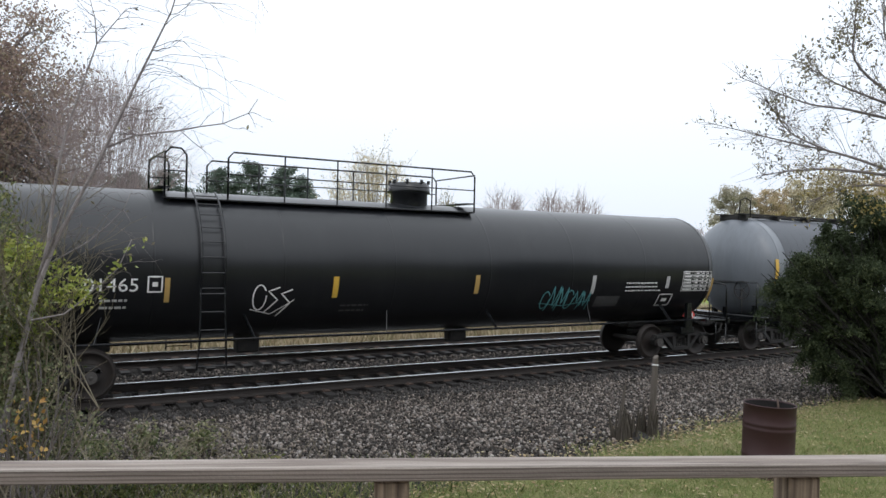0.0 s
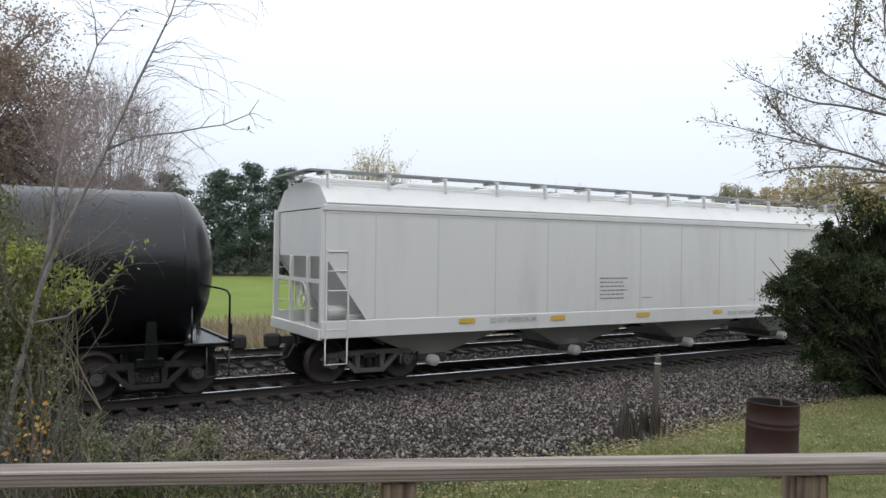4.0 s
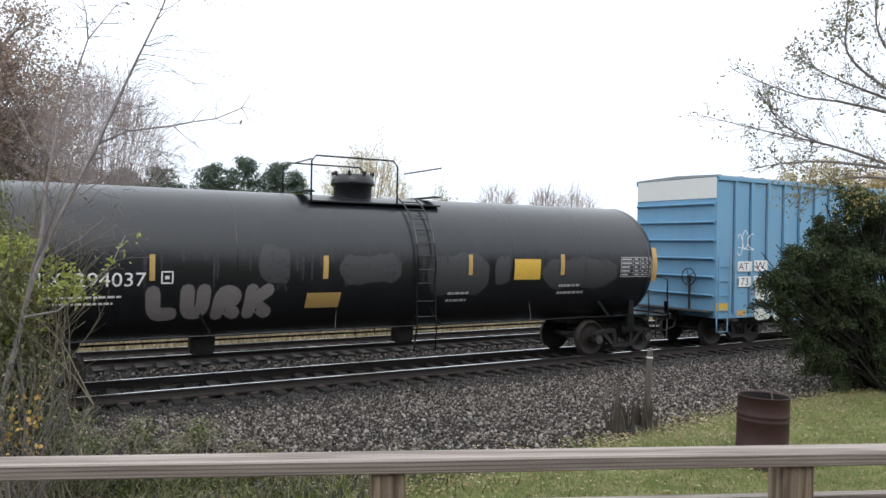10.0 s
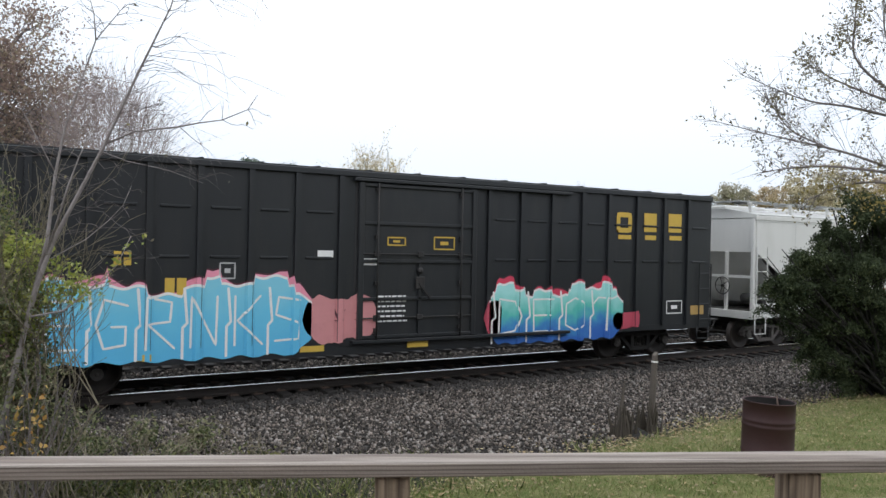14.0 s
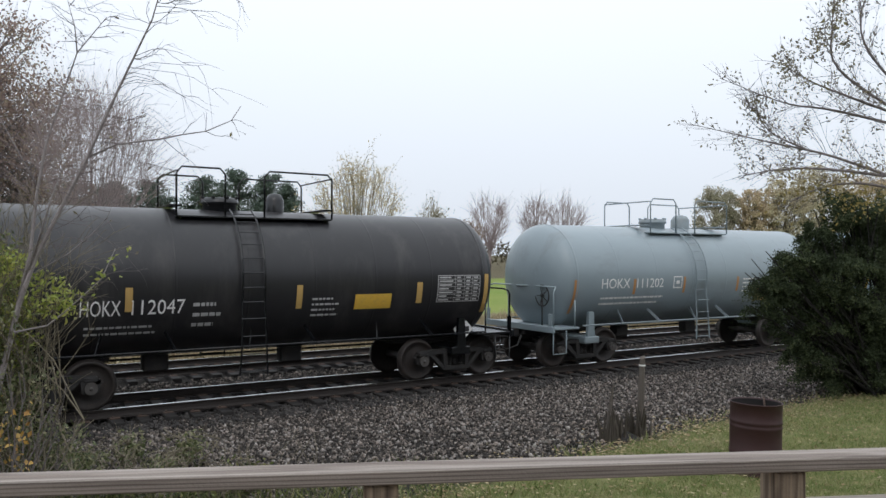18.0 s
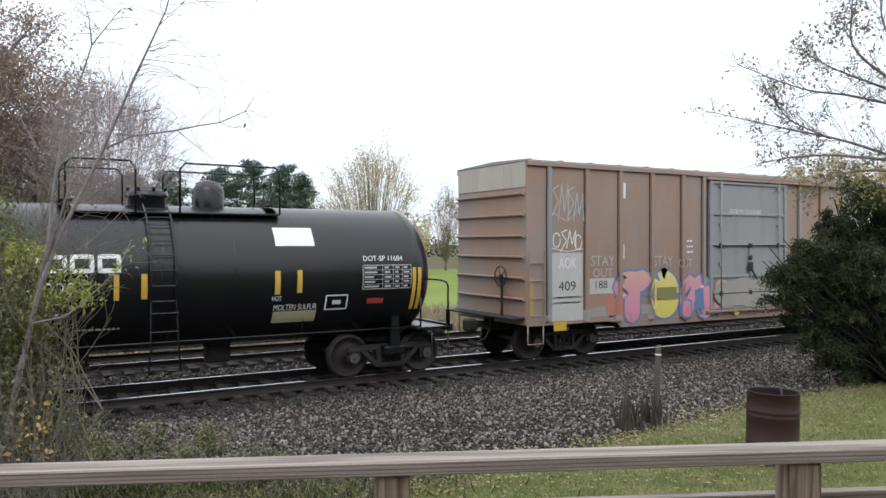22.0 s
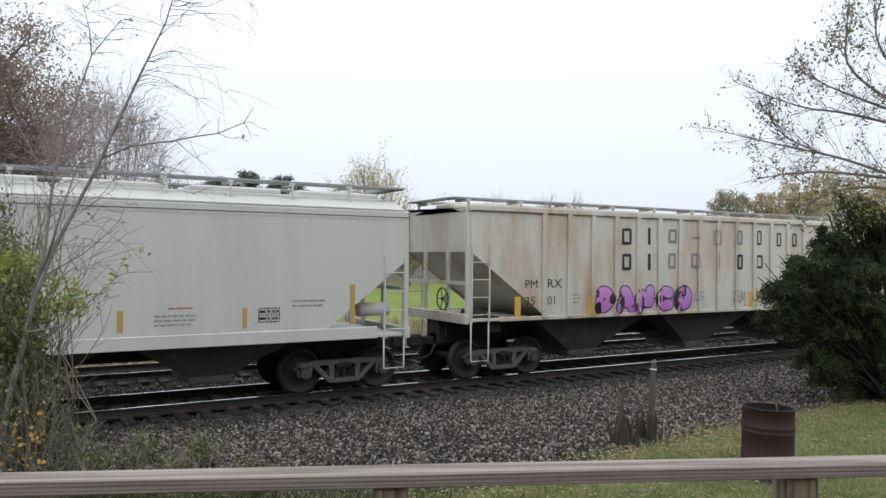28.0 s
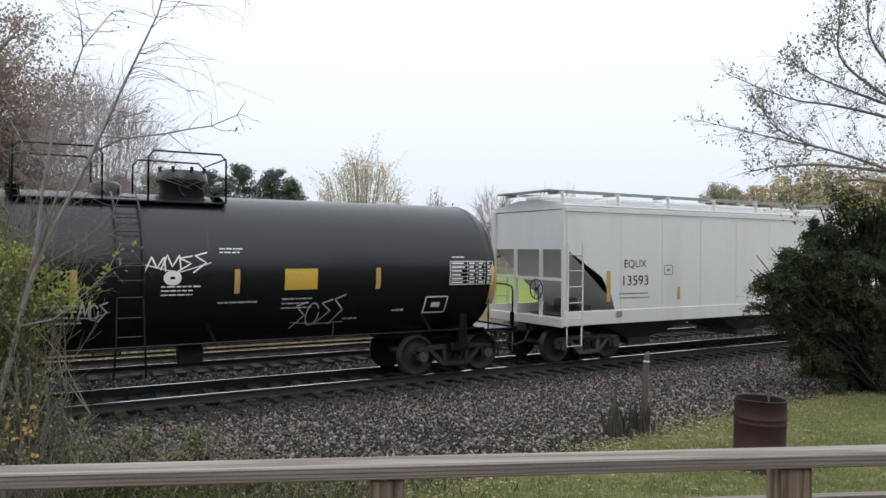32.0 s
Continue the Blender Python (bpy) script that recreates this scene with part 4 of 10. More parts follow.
def hopper_car(key, u, half, zs, ze, zroof, paint, label, bays, tr, slope=1.6, curved=True, posts=None, sill=0.3, cut=1.7, pipe=False, ribs=None, beads=True, walk_step=1.9, bay=None, arc=True):
    """A covered hopper: zs sill bottom, ze eave, zroof running board."""
    car = railcar(key, u, "covered_hopper_car", label, "hopper car")
    W = 1.58
    SURF[key] = ("flat", W + 0.012, [] if not ribs else ribs, 0.063)
    zt = zs + sill
    body = Mesh()
    bulge = 0.03 if curved else 0.0
    zl = ze - 1.0                      # where the end slope meets the straight end
    # side sheets with the corners cut away over the trucks
    for s in (-1, 1):
        body = Mesh()
        poly = [(-half + cut, zt), (half - cut, zt), (half - 0.08, zl), (half - 0.08, ze), (-half + 0.08, ze), (-half + 0.08, zl)]
        if curved and arc:
            poly = [(-half + cut, zt)] + [(half - cut, zt), (half - cut + 0.12, zt + 0.35), (half - cut + 0.45, zt + 0.85), (half - 0.08, zl), (half - 0.08, ze), (-half + 0.08, ze), (-half + 0.08, zl), (-half + cut - 0.45, zt + 0.85), (-half + cut - 0.12, zt + 0.35)]
        body.prism(poly, s * W - 0.012, s * W + 0.012)
        part("body_side", body, paint, car)
    # end slope sheets and end walls
    for s in (-1, 1):
        k = Mesh()
        a, b = s * (half - 0.12), s * (half - cut - 0.3)
        k.add([(a, -W + 0.02, zl), (a, W - 0.02, zl), (b, W - 0.02, zt - 0.1), (b, -W + 0.02, zt - 0.1)], [(0, 1, 2, 3)])
        k.box(min(a, a - s * 0.03), max(a, a - s * 0.03), -W + 0.02, W - 0.02, zl, ze)
        part("end_slope", k, paint, car)
        k = Mesh()
        for y in (-W + 0.06, W - 0.06):
            part("corner_post", Mesh().box(s * (half - 0.05) - 0.06, s * (half - 0.05) + 0.06, y - 0.05, y + 0.05, zs, ze, 0.01), paint, car)
        for y in (-0.55, 0.55):
            part("end_post", Mesh().box(s * (half - 0.1) - 0.04, s * (half - 0.1) + 0.04, y - 0.05, y + 0.05, zs, zl, 0.01), paint, car)
        k.box(s * (half - 0.1) - 0.03, s * (half - 0.1) + 0.03, -W, W, zt + 0.75, zt + 0.83)
        part("end_beam", k, paint, car)
        k = Mesh().box(min(s * half, s * (half - cut + 0.1)), max(s * half, s * (half - cut + 0.1)), -W, W, zs + 0.02, zs + 0.07, 0.005)
        k.box(s * half - 0.05, s * half + 0.05, -W, W, zs - 0.03, zs + 0.20, 0.01)
        part("end_platform", k, paint, car)
        for q in (-1, 1):
            x0, x1 = s * (half - 0.10), s * (half - 0.58)
            k = rungs(Mesh(), min(x0, x1), max(x0, x1), q * (W + 0.03), zs - 0.02, zl + (0.15 if q < 0 else 0.1) if s < 0 else zl + 0.1, 0.40)
            k.tube([(min(x0, x1), q * W, zs), (min(x0, x1), q * W, 0.52), (max(x0, x1), q * W, 0.52), (max(x0, x1), q * W, zs)], 0.018, 6)
            part("corner_ladder", k, paint, car, "corner ladder with a sill step")
        if s < 0:
            k = hand_wheel(Mesh(), s * (half + 0.02), -0.5, 1.9, 0.26).bar((s * (half - 0.1), -0.5, 1.0), (s * (half - 0.1), -0.5, 2.0), 0.06, 0.06)
            k.tube([(s * (half - 0.75), -1.1, 1.55), (s * (half - 0.2), -1.1, 1.55)], 0.15, 12)
            k.box(s * (half - 0.9) - 0.2, s * (half - 0.9) + 0.2, -1.35, -0.9, 1.12, 1.5, 0.03)
            part("brake_gear", k, M_STEEL if not pipe else paint, car, "brake cylinder and hand wheel on the end platform")
        else:
            k = Mesh().lathe([(s * (half - 1.05), 0.02), (s * (half - 1.0), 0.15), (s * (half - 0.3), 0.15), (s * (half - 0.25), 0.02)], "x", 14, (0, -1.15, 1.75))
            part("air_reservoir", k, paint, car)
    # side sill
    for q in (-1, 1):
        y = q * (W + 0.03)
        k = Mesh().box(-half + (cut * 0.4 if not curved else 0.0), half - (cut * 0.4 if not curved else 0.0), min(y - q * 0.1, y), max(y - q * 0.1, y), zs, zt, 0.012)
        part("side_sill", k, paint, car)
        k = Mesh().box(-half + 0.02, half - 0.02, min(q * (W + 0.004), q * (W + (0.035 if beads else 0.07))), max(q * (W + 0.004), q * (W + (0.035 if beads else 0.07))), ze - 0.06, ze + 0.07, 0.015)
        part("roof_eave", k, paint, car, "rolled steel eave along the roof edge")
        if beads:
            for z in (ze - 0.10, ze + 0.10):
                k = Mesh().box(-half + 0.1, half - 0.1, min(q * (W + 0.005), q * (W + 0.02)), max(q * (W + 0.005), q * (W + 0.02)), z - 0.012, z + 0.012)
                part("seam", k, M_SEAM if paint in (M_HOPPER, M_HOPPER2, M_HOPPER3) else paint, car)
    # roof
    k = Mesh()
    zr = zroof - 0.22
    sec = [(-W, ze + 0.02), (-W, ze + 0.10), (-1.15, zr - 0.12), (-0.45, zr), (0.45, zr), (1.15, zr - 0.12), (W, ze + 0.10), (W, ze + 0.02)]
    k.loft([[(x, y, z) for y, z in sec] for x in np.linspace(-half + 0.1, half - 0.1, 10)])
    part("roof", k, paint, car)
    cover = Mesh().box(-0.95, 0.95, -0.34, 0.34, zr - 0.01, zr + 0.12, 0.03).data("hatch_cover", paint)
    for x in np.arange(-half + 1.2, half - 1.0, 2.3):
        part("hatch_cover", cover, None, car, "long trough hatch cover", pose(x, 0, 0))
    for q in (-1, 1):
        k = Mesh().box(-half - 0.12, half + 0.12, q * 0.92 - 0.22, q * 0.92 + 0.22, zroof - 0.045, zroof, 0.006)
        part("running_board", k, M_ROOFMETAL, car, "galvanised roof walk")
        bracket = Mesh().box(-0.05, 0.05, q * 0.95 - 0.28, q * 0.95 + 0.28, zroof - 0.10, zroof - 0.045).bar((0, q * 1.2, zroof - 0.06), (0, q * 1.23, zroof - 0.38), 0.10, 0.02, (1, 0, 0)).data("walk_bracket", paint)
        for x in np.arange(-half + 0.25, half, walk_step):
            part("walk_bracket", bracket, None, car, at=pose(x, 0, 0))
    for s in (-1, 1):
        part("end_walk", Mesh().box(s * (half + 0.02) - 0.14, s * (half + 0.02) + 0.14, -0.92, 0.92, zroof - 0.045, zroof - 0.005, 0.005), M_ROOFMETAL, car)
    # bays under the sill
    n = len(bays)
    pitch = (bays[-1] - bays[0]) / max(1, n - 1)
    for bx in bays:
        h = pitch * 0.5 - 0.02
        k = Mesh()
        top = [(bx - h, -1.35, zs + 0.12), (bx + h, -1.35, zs + 0.12), (bx + h, 1.35, zs + 0.12), (bx - h, 1.35, zs + 0.12)]
        low = [(bx - 0.42, -0.75, 0.50), (bx + 0.42, -0.75, 0.50), (bx + 0.42, 0.75, 0.50), (bx - 0.42, 0.75, 0.50)]
        k.loft([top, low])
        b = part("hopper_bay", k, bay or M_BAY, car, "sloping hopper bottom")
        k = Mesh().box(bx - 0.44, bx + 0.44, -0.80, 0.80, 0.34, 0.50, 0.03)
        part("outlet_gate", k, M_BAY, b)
        if pipe:
            k = Mesh().tube([(bx, -1.0, 0.36), (bx, 1.0, 0.36)], 0.13, 14)
            part("outlet_tube", k, paint, b, "pale outlet pipe cap")
    else_seams = [] if ribs else np.arange(-half + cut + 0.2, half - cut, 1.52)
    for x in else_seams:
        for q in (-1, 1):
            part("panel_seam", Mesh().box(x - 0.012, x + 0.012, min(q * (W + 0.012), q * (W + 0.016)), max(q * (W + 0.012), q * (W + 0.016)), zt, ze - 0.12), M_SEAM, car)
    if ribs:
        for x in ribs:
            for q in (-1, 1):
                k = Mesh().box(x - 0.075, x + 0.075, min(q * (W + 0.012), q * (W + 0.075)), max(q * (W + 0.012), q * (W + 0.075)), zt - 0.05, ze - 0.05, 0.015)
                part("side_post", k, paint, car)
    part("centre_sill", Mesh().box(-half, half, -0.3, 0.3, 0.80, zs + 0.05, 0.02), M_STEEL, car)
    trucks(car, (-tr, tr), FRAMERUST)
    couplers(car, (-half, half))
    return car


def boxcar(key, u, half, zs, ze, tr, paint, label, ribs, door, door_paint, belts=(), end_top=None, ladder_left=True, roof_over=(0, 0), plug=True, panels=None, ledges=0):
    car = railcar(key, u, "boxcar", label, "boxcar")
    W = 1.555
    SURF[key] = ("flat", W, ribs, 0.07, door)
    FOOT[key] = zs
    for q in (-1, 1):
        part("side_wall", Mesh().box(-half, half, min(q * W, q * (W - 0.05)), max(q * W, q * (W - 0.05)), zs, ze, 0.008), paint, car)
        for x in ribs:
            part("side_post", Mesh().prism([(x - 0.055, zs + 0.1), (x + 0.055, zs + 0.1), (x + 0.055, ze - 0.12), (x - 0.055, ze - 0.12)], min(q * W, q * (W + 0.07)), max(q * W, q * (W + 0.07))), M_GREYDOOR if paint is M_BROWNBOX and x in (-7.09, 2.53, 5.04) else M_OXDOOR if paint is M_OXIDE else paint, car)
            # narrow dark strips paint the post's shade on the sheet, mixed with grime
            for e in (-1, 1):
                if paint is not M_BOXBLACK:
                    part("rib_shade_line", Mesh().box(x + e * 0.070 - 0.014, x + e * 0.070 + 0.014, min(q * W, q * (W + 0.003)), max(q * W, q * (W + 0.003)), zs + 0.12, ze - 0.12), M_SHADEGRIME, car)
        k = Mesh().box(-half, half, min(q * (W + 0.001), q * (W + 0.065)), max(q * (W + 0.001), q * (W + 0.065)), ze - 0.12, ze, 0.012)
        part("top_chord", k, paint, car)
        k = Mesh().box(-half, half, min(q * (W - 0.01), q * (W + 0.005)), max(q * (W - 0.01), q * (W + 0.005)), zs - 0.02, zs + 0.12, 0.002)
        d0, d1 = door
        k.prism([(-tr + 1.3, zs - 0.019), (tr - 1.3, zs - 0.019), (tr - 1.45, zs - 0.2), (-tr + 1.45, zs - 0.2)], min(q * (W - 0.04), q * (W + 0.001)), max(q * (W - 0.04), q * (W + 0.001)))
        part("side_sill", k, paint, car)
        # flat dark strips stand for the recessed, shaded gap
        for x in (d0 - 0.035, d1 + 0.035):
            part("door_gap", Mesh().box(x - 0.03, x + 0.03, min(q * W, q * (W + 0.006)), max(q * W, q * (W + 0.006)), zs + 0.12, ze - 0.13), M_SHADEGRIME, car, "dark gap beside the door")
        # door with its ribs, tracks and locking rods
        zd0, zd1 = zs + 0.10, ze - 0.22
        k = Mesh().box(d0, d1, min(q * (W + 0.002), q * (W + 0.055)), max(q * (W + 0.002), q * (W + 0.055)), zd0, zd1, 0.012)
        d = part("door", k, door_paint, car, "sliding side door")
        yo0, yo1 = sorted((q * (W + 0.056), q * (W + 0.10)))
        for x in (d0 + 0.06, d1 - 0.06):
            part("door_stile", Mesh().box(x - 0.06, x + 0.06, yo0, yo1, zd0, zd1, 0.01), door_paint, d)
        for z in np.linspace(zd0 + 0.05, zd1 - 0.05, 5):
            part("door_stiffener", Mesh().box(d0 + 0.12, d1 - 0.12, yo0, yo1, z - 0.035, z + 0.035, 0.008), door_paint, d)
        part("door_mullion", Mesh().box((d0 + d1) / 2 - 0.03, (d0 + d1) / 2 + 0.03, yo0, yo1, zd0 + 0.09, (zd0 + zd1) / 2 - 0.04), door_paint, d)
        if plug:
            y = q * (W + 0.13)
            for x in (d0 + 0.42, d1 - 0.42):
                k = Mesh().tube([(x, y, zd0), (x, y, zd1)], 0.018, 6)
                for z in np.linspace(zd0 + 0.2, zd1 - 0.15, 4):
                    k.box(x - 0.05, x + 0.05, min(y, y - q * 0.06), max(y, y - q * 0.06), z - 0.04, z + 0.04)
                part("locking_rod", k, M_STEEL if door_paint is not M_GREYDOOR else door_paint, d)
            c, hw = (d0 + d1) / 2, M_RUST if paint is M_BLUEBOX else M_STEEL
            k = Mesh().lathe([(q * (W + 0.10), 0.07), (q * (W + 0.13), 0.07), (q * (W + 0.14), 0.02)], "y", 10, (c, 0, zs + 1.55))
            k.box(c - 0.11, c + 0.11, min(q * (W + 0.10), y), max(q * (W + 0.10), y), zs + 1.15, zs + 1.42, 0.02).bar((c - 0.05, y, zs + 1.3), (c + 0.25, y, zs + 0.95), 0.03, 0.04)
            for z in (zs + 0.55, zs + 1.9):
                b = Mesh().tube([(d0 + 0.1, y - q * 0.02, z), (d1 - 0.1, y - q * 0.02, z)], 0.016, 5)
                for x in (d0 + 0.42, c, d1 - 0.42):
                    b.box(x - 0.07, x + 0.07, min(y, y - q * 0.05), max(y, y - q * 0.05), z - 0.06, z + 0.06, 0.01)
                part("lock_bar", b, hw, d, "horizontal bar linking the locking rods")
            part("door_latch", k, hw, d)
        for z in (zd1 + 0.05, zd0 - 0.04):
            k = Mesh().box(d0 - 0.12, d1 + (d1 - d0) * 0.95, min(q * (W + 0.01), q * (W + 0.13)), max(q * (W + 0.01), q * (W + 0.13)), z - 0.035, z + 0.035, 0.008)
            part("door_track", k, paint, car)
        for z in belts:
            xs = [-half] + [x for x in ribs if x < d0 - 0.05] + [d0 - 0.15]
            ys = [d1 + 0.15] + [x for x in ribs if x > d1 + 0.05] + [half]
            for a, b in list(zip(xs[:-1], xs[1:])) + list(zip(ys[:-1], ys[1:])):
                part("side_belt", Mesh().box(a + 0.065, b - 0.065, min(q * W, q * (W + 0.04)), max(q * W, q * (W + 0.04)), z - 0.035, z + 0.035, 0.01), paint, car, "horizontal pressed stiffener")
        if panels:
            xs = [-half + 0.05] + list(ribs) + [half - 0.05]
            for a, b in zip(xs[:-1], xs[1:]):
                if b <= d0 or a >= d1:
                    for z in panels:
                        c = (a + b) / 2
                        k = Mesh().box(c - min(0.28, (b - a) * 0.3), c + min(0.28, (b - a) * 0.3), min(q * W, q * (W + 0.03)), max(q * W, q * (W + 0.03)), z - 0.025, z + 0.025, 0.01)
                        part("side_pressing", k, paint, car, "short pressed ridge between the posts")
        for s in (-1, 1):
            x0, x1 = sorted((s * (half - 0.04), s * (half - 0.50)))
            top = ze - 0.5 if not ladder_left else zs + 1.75
            k = rungs(Mesh(), x0, x1, q * (W + 0.06), zs + 0.02, top, 0.42, 0.014, 0.016)
            k.tube([(x0, q * W, zs), (x0, q * W, 0.5), (x1, q * W, 0.5), (x1, q * W, zs)], 0.018, 6)
            part("corner_ladder", k, paint, car, "grab irons and sill step at the corner")
    # ends: pressed horizontal ridges
    for s in (-1, 1):
        k = Mesh().box(min(s * half, s * (half - 0.05)), max(s * half, s * (half - 0.05)), -W + 0.05, W - 0.05, zs, ze)
        part("end_wall", k, paint, car)
        n = ledges or 8
        z0, z1 = zs + 0.15, ze - (0.75 if end_top else 0.25)
        for i in range(n):
            z = z0 + (z1 - z0) * (i + 0.5) / n
            h = (z1 - z0) / n
            x = s * half
            if ledges:
                k = Mesh().prism([(x, z + h * 0.34), (x + s * 0.05, z + h * 0.36), (x + s * 0.10, z + h * 0.42), (x + s * 0.10, z + h * 0.47), (x, z + h * 0.5)], -W + 0.06, W - 0.06)
                part("end_ledge", k, paint, car, "pressed ledge across the end wall")
                continue
            k = Mesh().add([(x, -W + 0.1, z - h * 0.42), (x, W - 0.1, z - h * 0.42), (x + s * 0.085, W - 0.2, z - h * 0.15), (x + s * 0.085, -W + 0.2, z - h * 0.15), (x + s * 0.085, W - 0.2, z + h * 0.15), (x + s * 0.085, -W + 0.2, z + h * 0.15), (x, W - 0.1, z + h * 0.42), (x, -W + 0.1, z + h * 0.42)],
                  [(0, 1, 2, 3), (3, 2, 4, 5), (5, 4, 6, 7), (0, 3, 5, 7), (1, 6, 4, 2)])
            part("end_ridge", k, paint, car, "pressed horizontal ridge of the end wall")
        if end_top:
            part("end_panel", Mesh().box(min(s * half, s * (half + 0.02)), max(s * half, s * (half + 0.02)), -W + 0.03, W - 0.03, ze - 0.62, ze - 0.02), end_top, car, "pale panel at the top of the end wall")
        k = Mesh().box(s * (half + 0.22) - 0.22, s * (half + 0.22) + 0.22, -1.5, 1.5, zs + 0.16, zs + 0.20, 0.005)
        k.bar((s * (half + 0.12), -0.7, zs + 0.2), (s * (half + 0.12), -0.7, zs + 1.2), 0.05, 0.05)
        hand_wheel(k, s * (half + 0.16), -0.7, zs + 1.15, 0.25)
        part("brake_platform", k, M_STEEL, car, "crossover platform with brake wheel")
    k = Mesh()
    sec = [(-W - 0.02, ze + 0.002), (-W - 0.02, ze + 0.03), (0, ze + 0.085), (W + 0.02, ze + 0.03), (W + 0.02, ze + 0.002)]
    k.loft([[(x, y, z) for y, z in sec] for x in (-half - 0.02, half + 0.02)])
    r = part("roof", k, M_ROOFMETAL if paint in (M_BROWNBOX, M_BLUEBOX) else paint, car)
    for x in np.linspace(-half + 0.1, half - 0.1, 17):
        part("roof_seam", Mesh().loft([[(x + a, y, z + 0.022) for y, z in sec] for a in (-0.03, 0.03)]), paint, r)
    part("underframe", Mesh().box(-half, half, -0.35, 0.35, 0.72, zs + 0.02, 0.02).box(-half + 0.3, half - 0.3, -1.4, 1.4, zs - 0.05, zs + 0.05), M_STEEL, car)
    for x in np.linspace(-tr + 1.6, tr - 1.6, 6):
        part("cross_bearer", Mesh().box(x - 0.06, x + 0.06, -1.45, 1.45, zs - 0.22, zs, 0.01), M_STEEL, car)
    trucks(car, (-tr, tr))
    couplers(car, (-half - 0.1, half + 0.1))
    return car

# ---- the train, from its front to its rear ----
tank_car("A", -211.34, 9.35, 2.47, 1.50, 8.02, M_BLACK2, M_BLACK, "long black tank car with weathered paint and graffiti", -5.1, (-5.9, 1.1), (-0.17, 0.42, 0.5))
tank_car("B", -191.04, 9.45, 2.55, 1.55, 8.035, M_SLATE, M_BLACK, "long slate grey tank car with faded ochre marks", None, (-1.77, 1.41), (-0.12, 0.42, 0.5), walkway=True, reservoir=8.5)
tank_car("C", -170.70, 9.35, 2.45, 1.53, 8.025, M_BLACK, M_BLACK, "long glossy black tank car with white marks", -4.05, (-5.9, 1.1), (0.0, 0.42, 0.42))
hopper_car("D", -150.18, 9.30, 1.05, 3.72, 4.55, M_HOPPER2, "white covered hopper car with a long curved side", (-6.3, -2.1, 2.08, 6.3), 7.96, pipe=True, sill=0.36, cut=1.0, walk_step=1.42, bay=M_HOPPER3, arc=False)
hopper_car("E", -130.27, 9.275, 1.10, 3.90, 4.50, M_HOPPER, "light grey covered hopper car with rust on its eave", (-5.7, -1.7, 2.32, 6.41), 7.94, pipe=True, sill=0.28, cut=0.45)
tank_car("F", -111.40, 8.15, 2.49, 1.55, 6.96, M_BLACK, M_BLACK, "matt black tank car with white marks", -0.65, (-2.18, 1.34), (0.66, 0.44, 0.5), (-0.75, 0.3, 0.22))
tank_car("G", -93.33, 8.15, 2.46, 1.56, 6.965, M_CHAR, M_BLACK, "dusty charcoal tank car with white marks", -0.57, (-2.2, 1.36), (0.70, 0.44, 0.5), (-0.65, 0.3, 0.22))
tank_car("H", -74.99, 8.43, 2.43, 1.53, 7.22, M_BLACK2, M_BLACK, "streaked black tank car with grey patches and a graffiti", 0.83, (-1.6, 1.57), (-0.25, 0.42, 0.5))
boxcar("I", -56.97, 7.70, 0.90, 4.95, 6.06, M_BLUEBOX, "faded blue boxcar with white graffiti along its foot", (-6.94, -6.23, -5.48, -4.71, -3.94, -3.18, -2.42, -1.76, 2.43, 3.24, 4.02, 4.78, 5.3, 6.16, 6.94), (-1.49, 1.64), M_BLUEDOOR, end_top=M_HOPPER2, ledges=6)
boxcar("J", -39.24, 7.75, 0.82, 4.93, 6.28, M_OXIDE, "oxide red boxcar with bleached panels and bright graffiti", (-7.05, -6.36, -5.68, -4.95, -4.18, -3.45, -2.74, -2.07, 2.8, 3.54, 4.18, 4.87, 5.56, 6.34, 7.04), (-1.89, 1.87), M_OXDOOR, plug=False)
boxcar("K", -19.99, 9.33, 0.82, 4.43, 7.18, M_BOXBLACK, "black boxcar with yellow marks and blue graffiti", (-8.4, -7.45, -6.5, -5.52, -4.63, -3.67, -2.74, -1.81, 1.85, 2.77, 3.69, 4.64, 5.51, 6.49, 7.48, 8.39), (-1.43, 1.47), M_BOXBLACK, panels=(3.55, 2.62))
hopper_car("L", -0.61, 8.22, 0.98, 3.93, 4.46, M_HOPPER, "light grey covered hopper car with grey marks", (-4.9, 0.0, 4.9), 6.9, sill=0.42)
tank_car("M", 16.96, 7.90, 2.39, 1.54, 6.60, M_WHITETANK, M_WHITETANK, "cream white tank car with large dark lettering blocks", 0.0, (-1.8, 1.97), (0.15, 0.30, 0.55), reservoir=6.9)
tank_car("N", 31.84, 5.55, 2.34, 1.47, 4.345, M_CHAR, M_BLACK, "charcoal tank car with white marks and grey streaks", -0.62, (-1.96, 1.26), (-0.9, 0.34, 0.25), (0.3, 0.2, 0.42))
tank_car("O", 44.64, 5.74, 2.30, 1.42, 4.42, M_PALEBLUE, M_PALEBLUE, "pale blue-grey tank car with white marks", -0.47, (-1.9, 1.35), (-0.85, 0.34, 0.25), (0.35, 0.28, 0.42))
tank_car("P", 58.18, 6.10, 2.25, 1.49, 4.835, M_BLUEGREY, M_BLUEGREY, "blue-grey tank car with a darker band", 0.79, (-1.0, 1.43), (-0.2, 0.52, 0.42), band=(-0.75, 1.35), reservoir=5.2)
tank_car("Q", 71.26, 5.50, 2.30, 1.48, 4.335, M_BLUEGREY, M_BLUEGREY, "blue-grey tank car with white marks and yellow strips", -0.70, (-2.1, 1.3), (-0.9, 0.34, 0.22), (0.25, 0.24, 0.42))
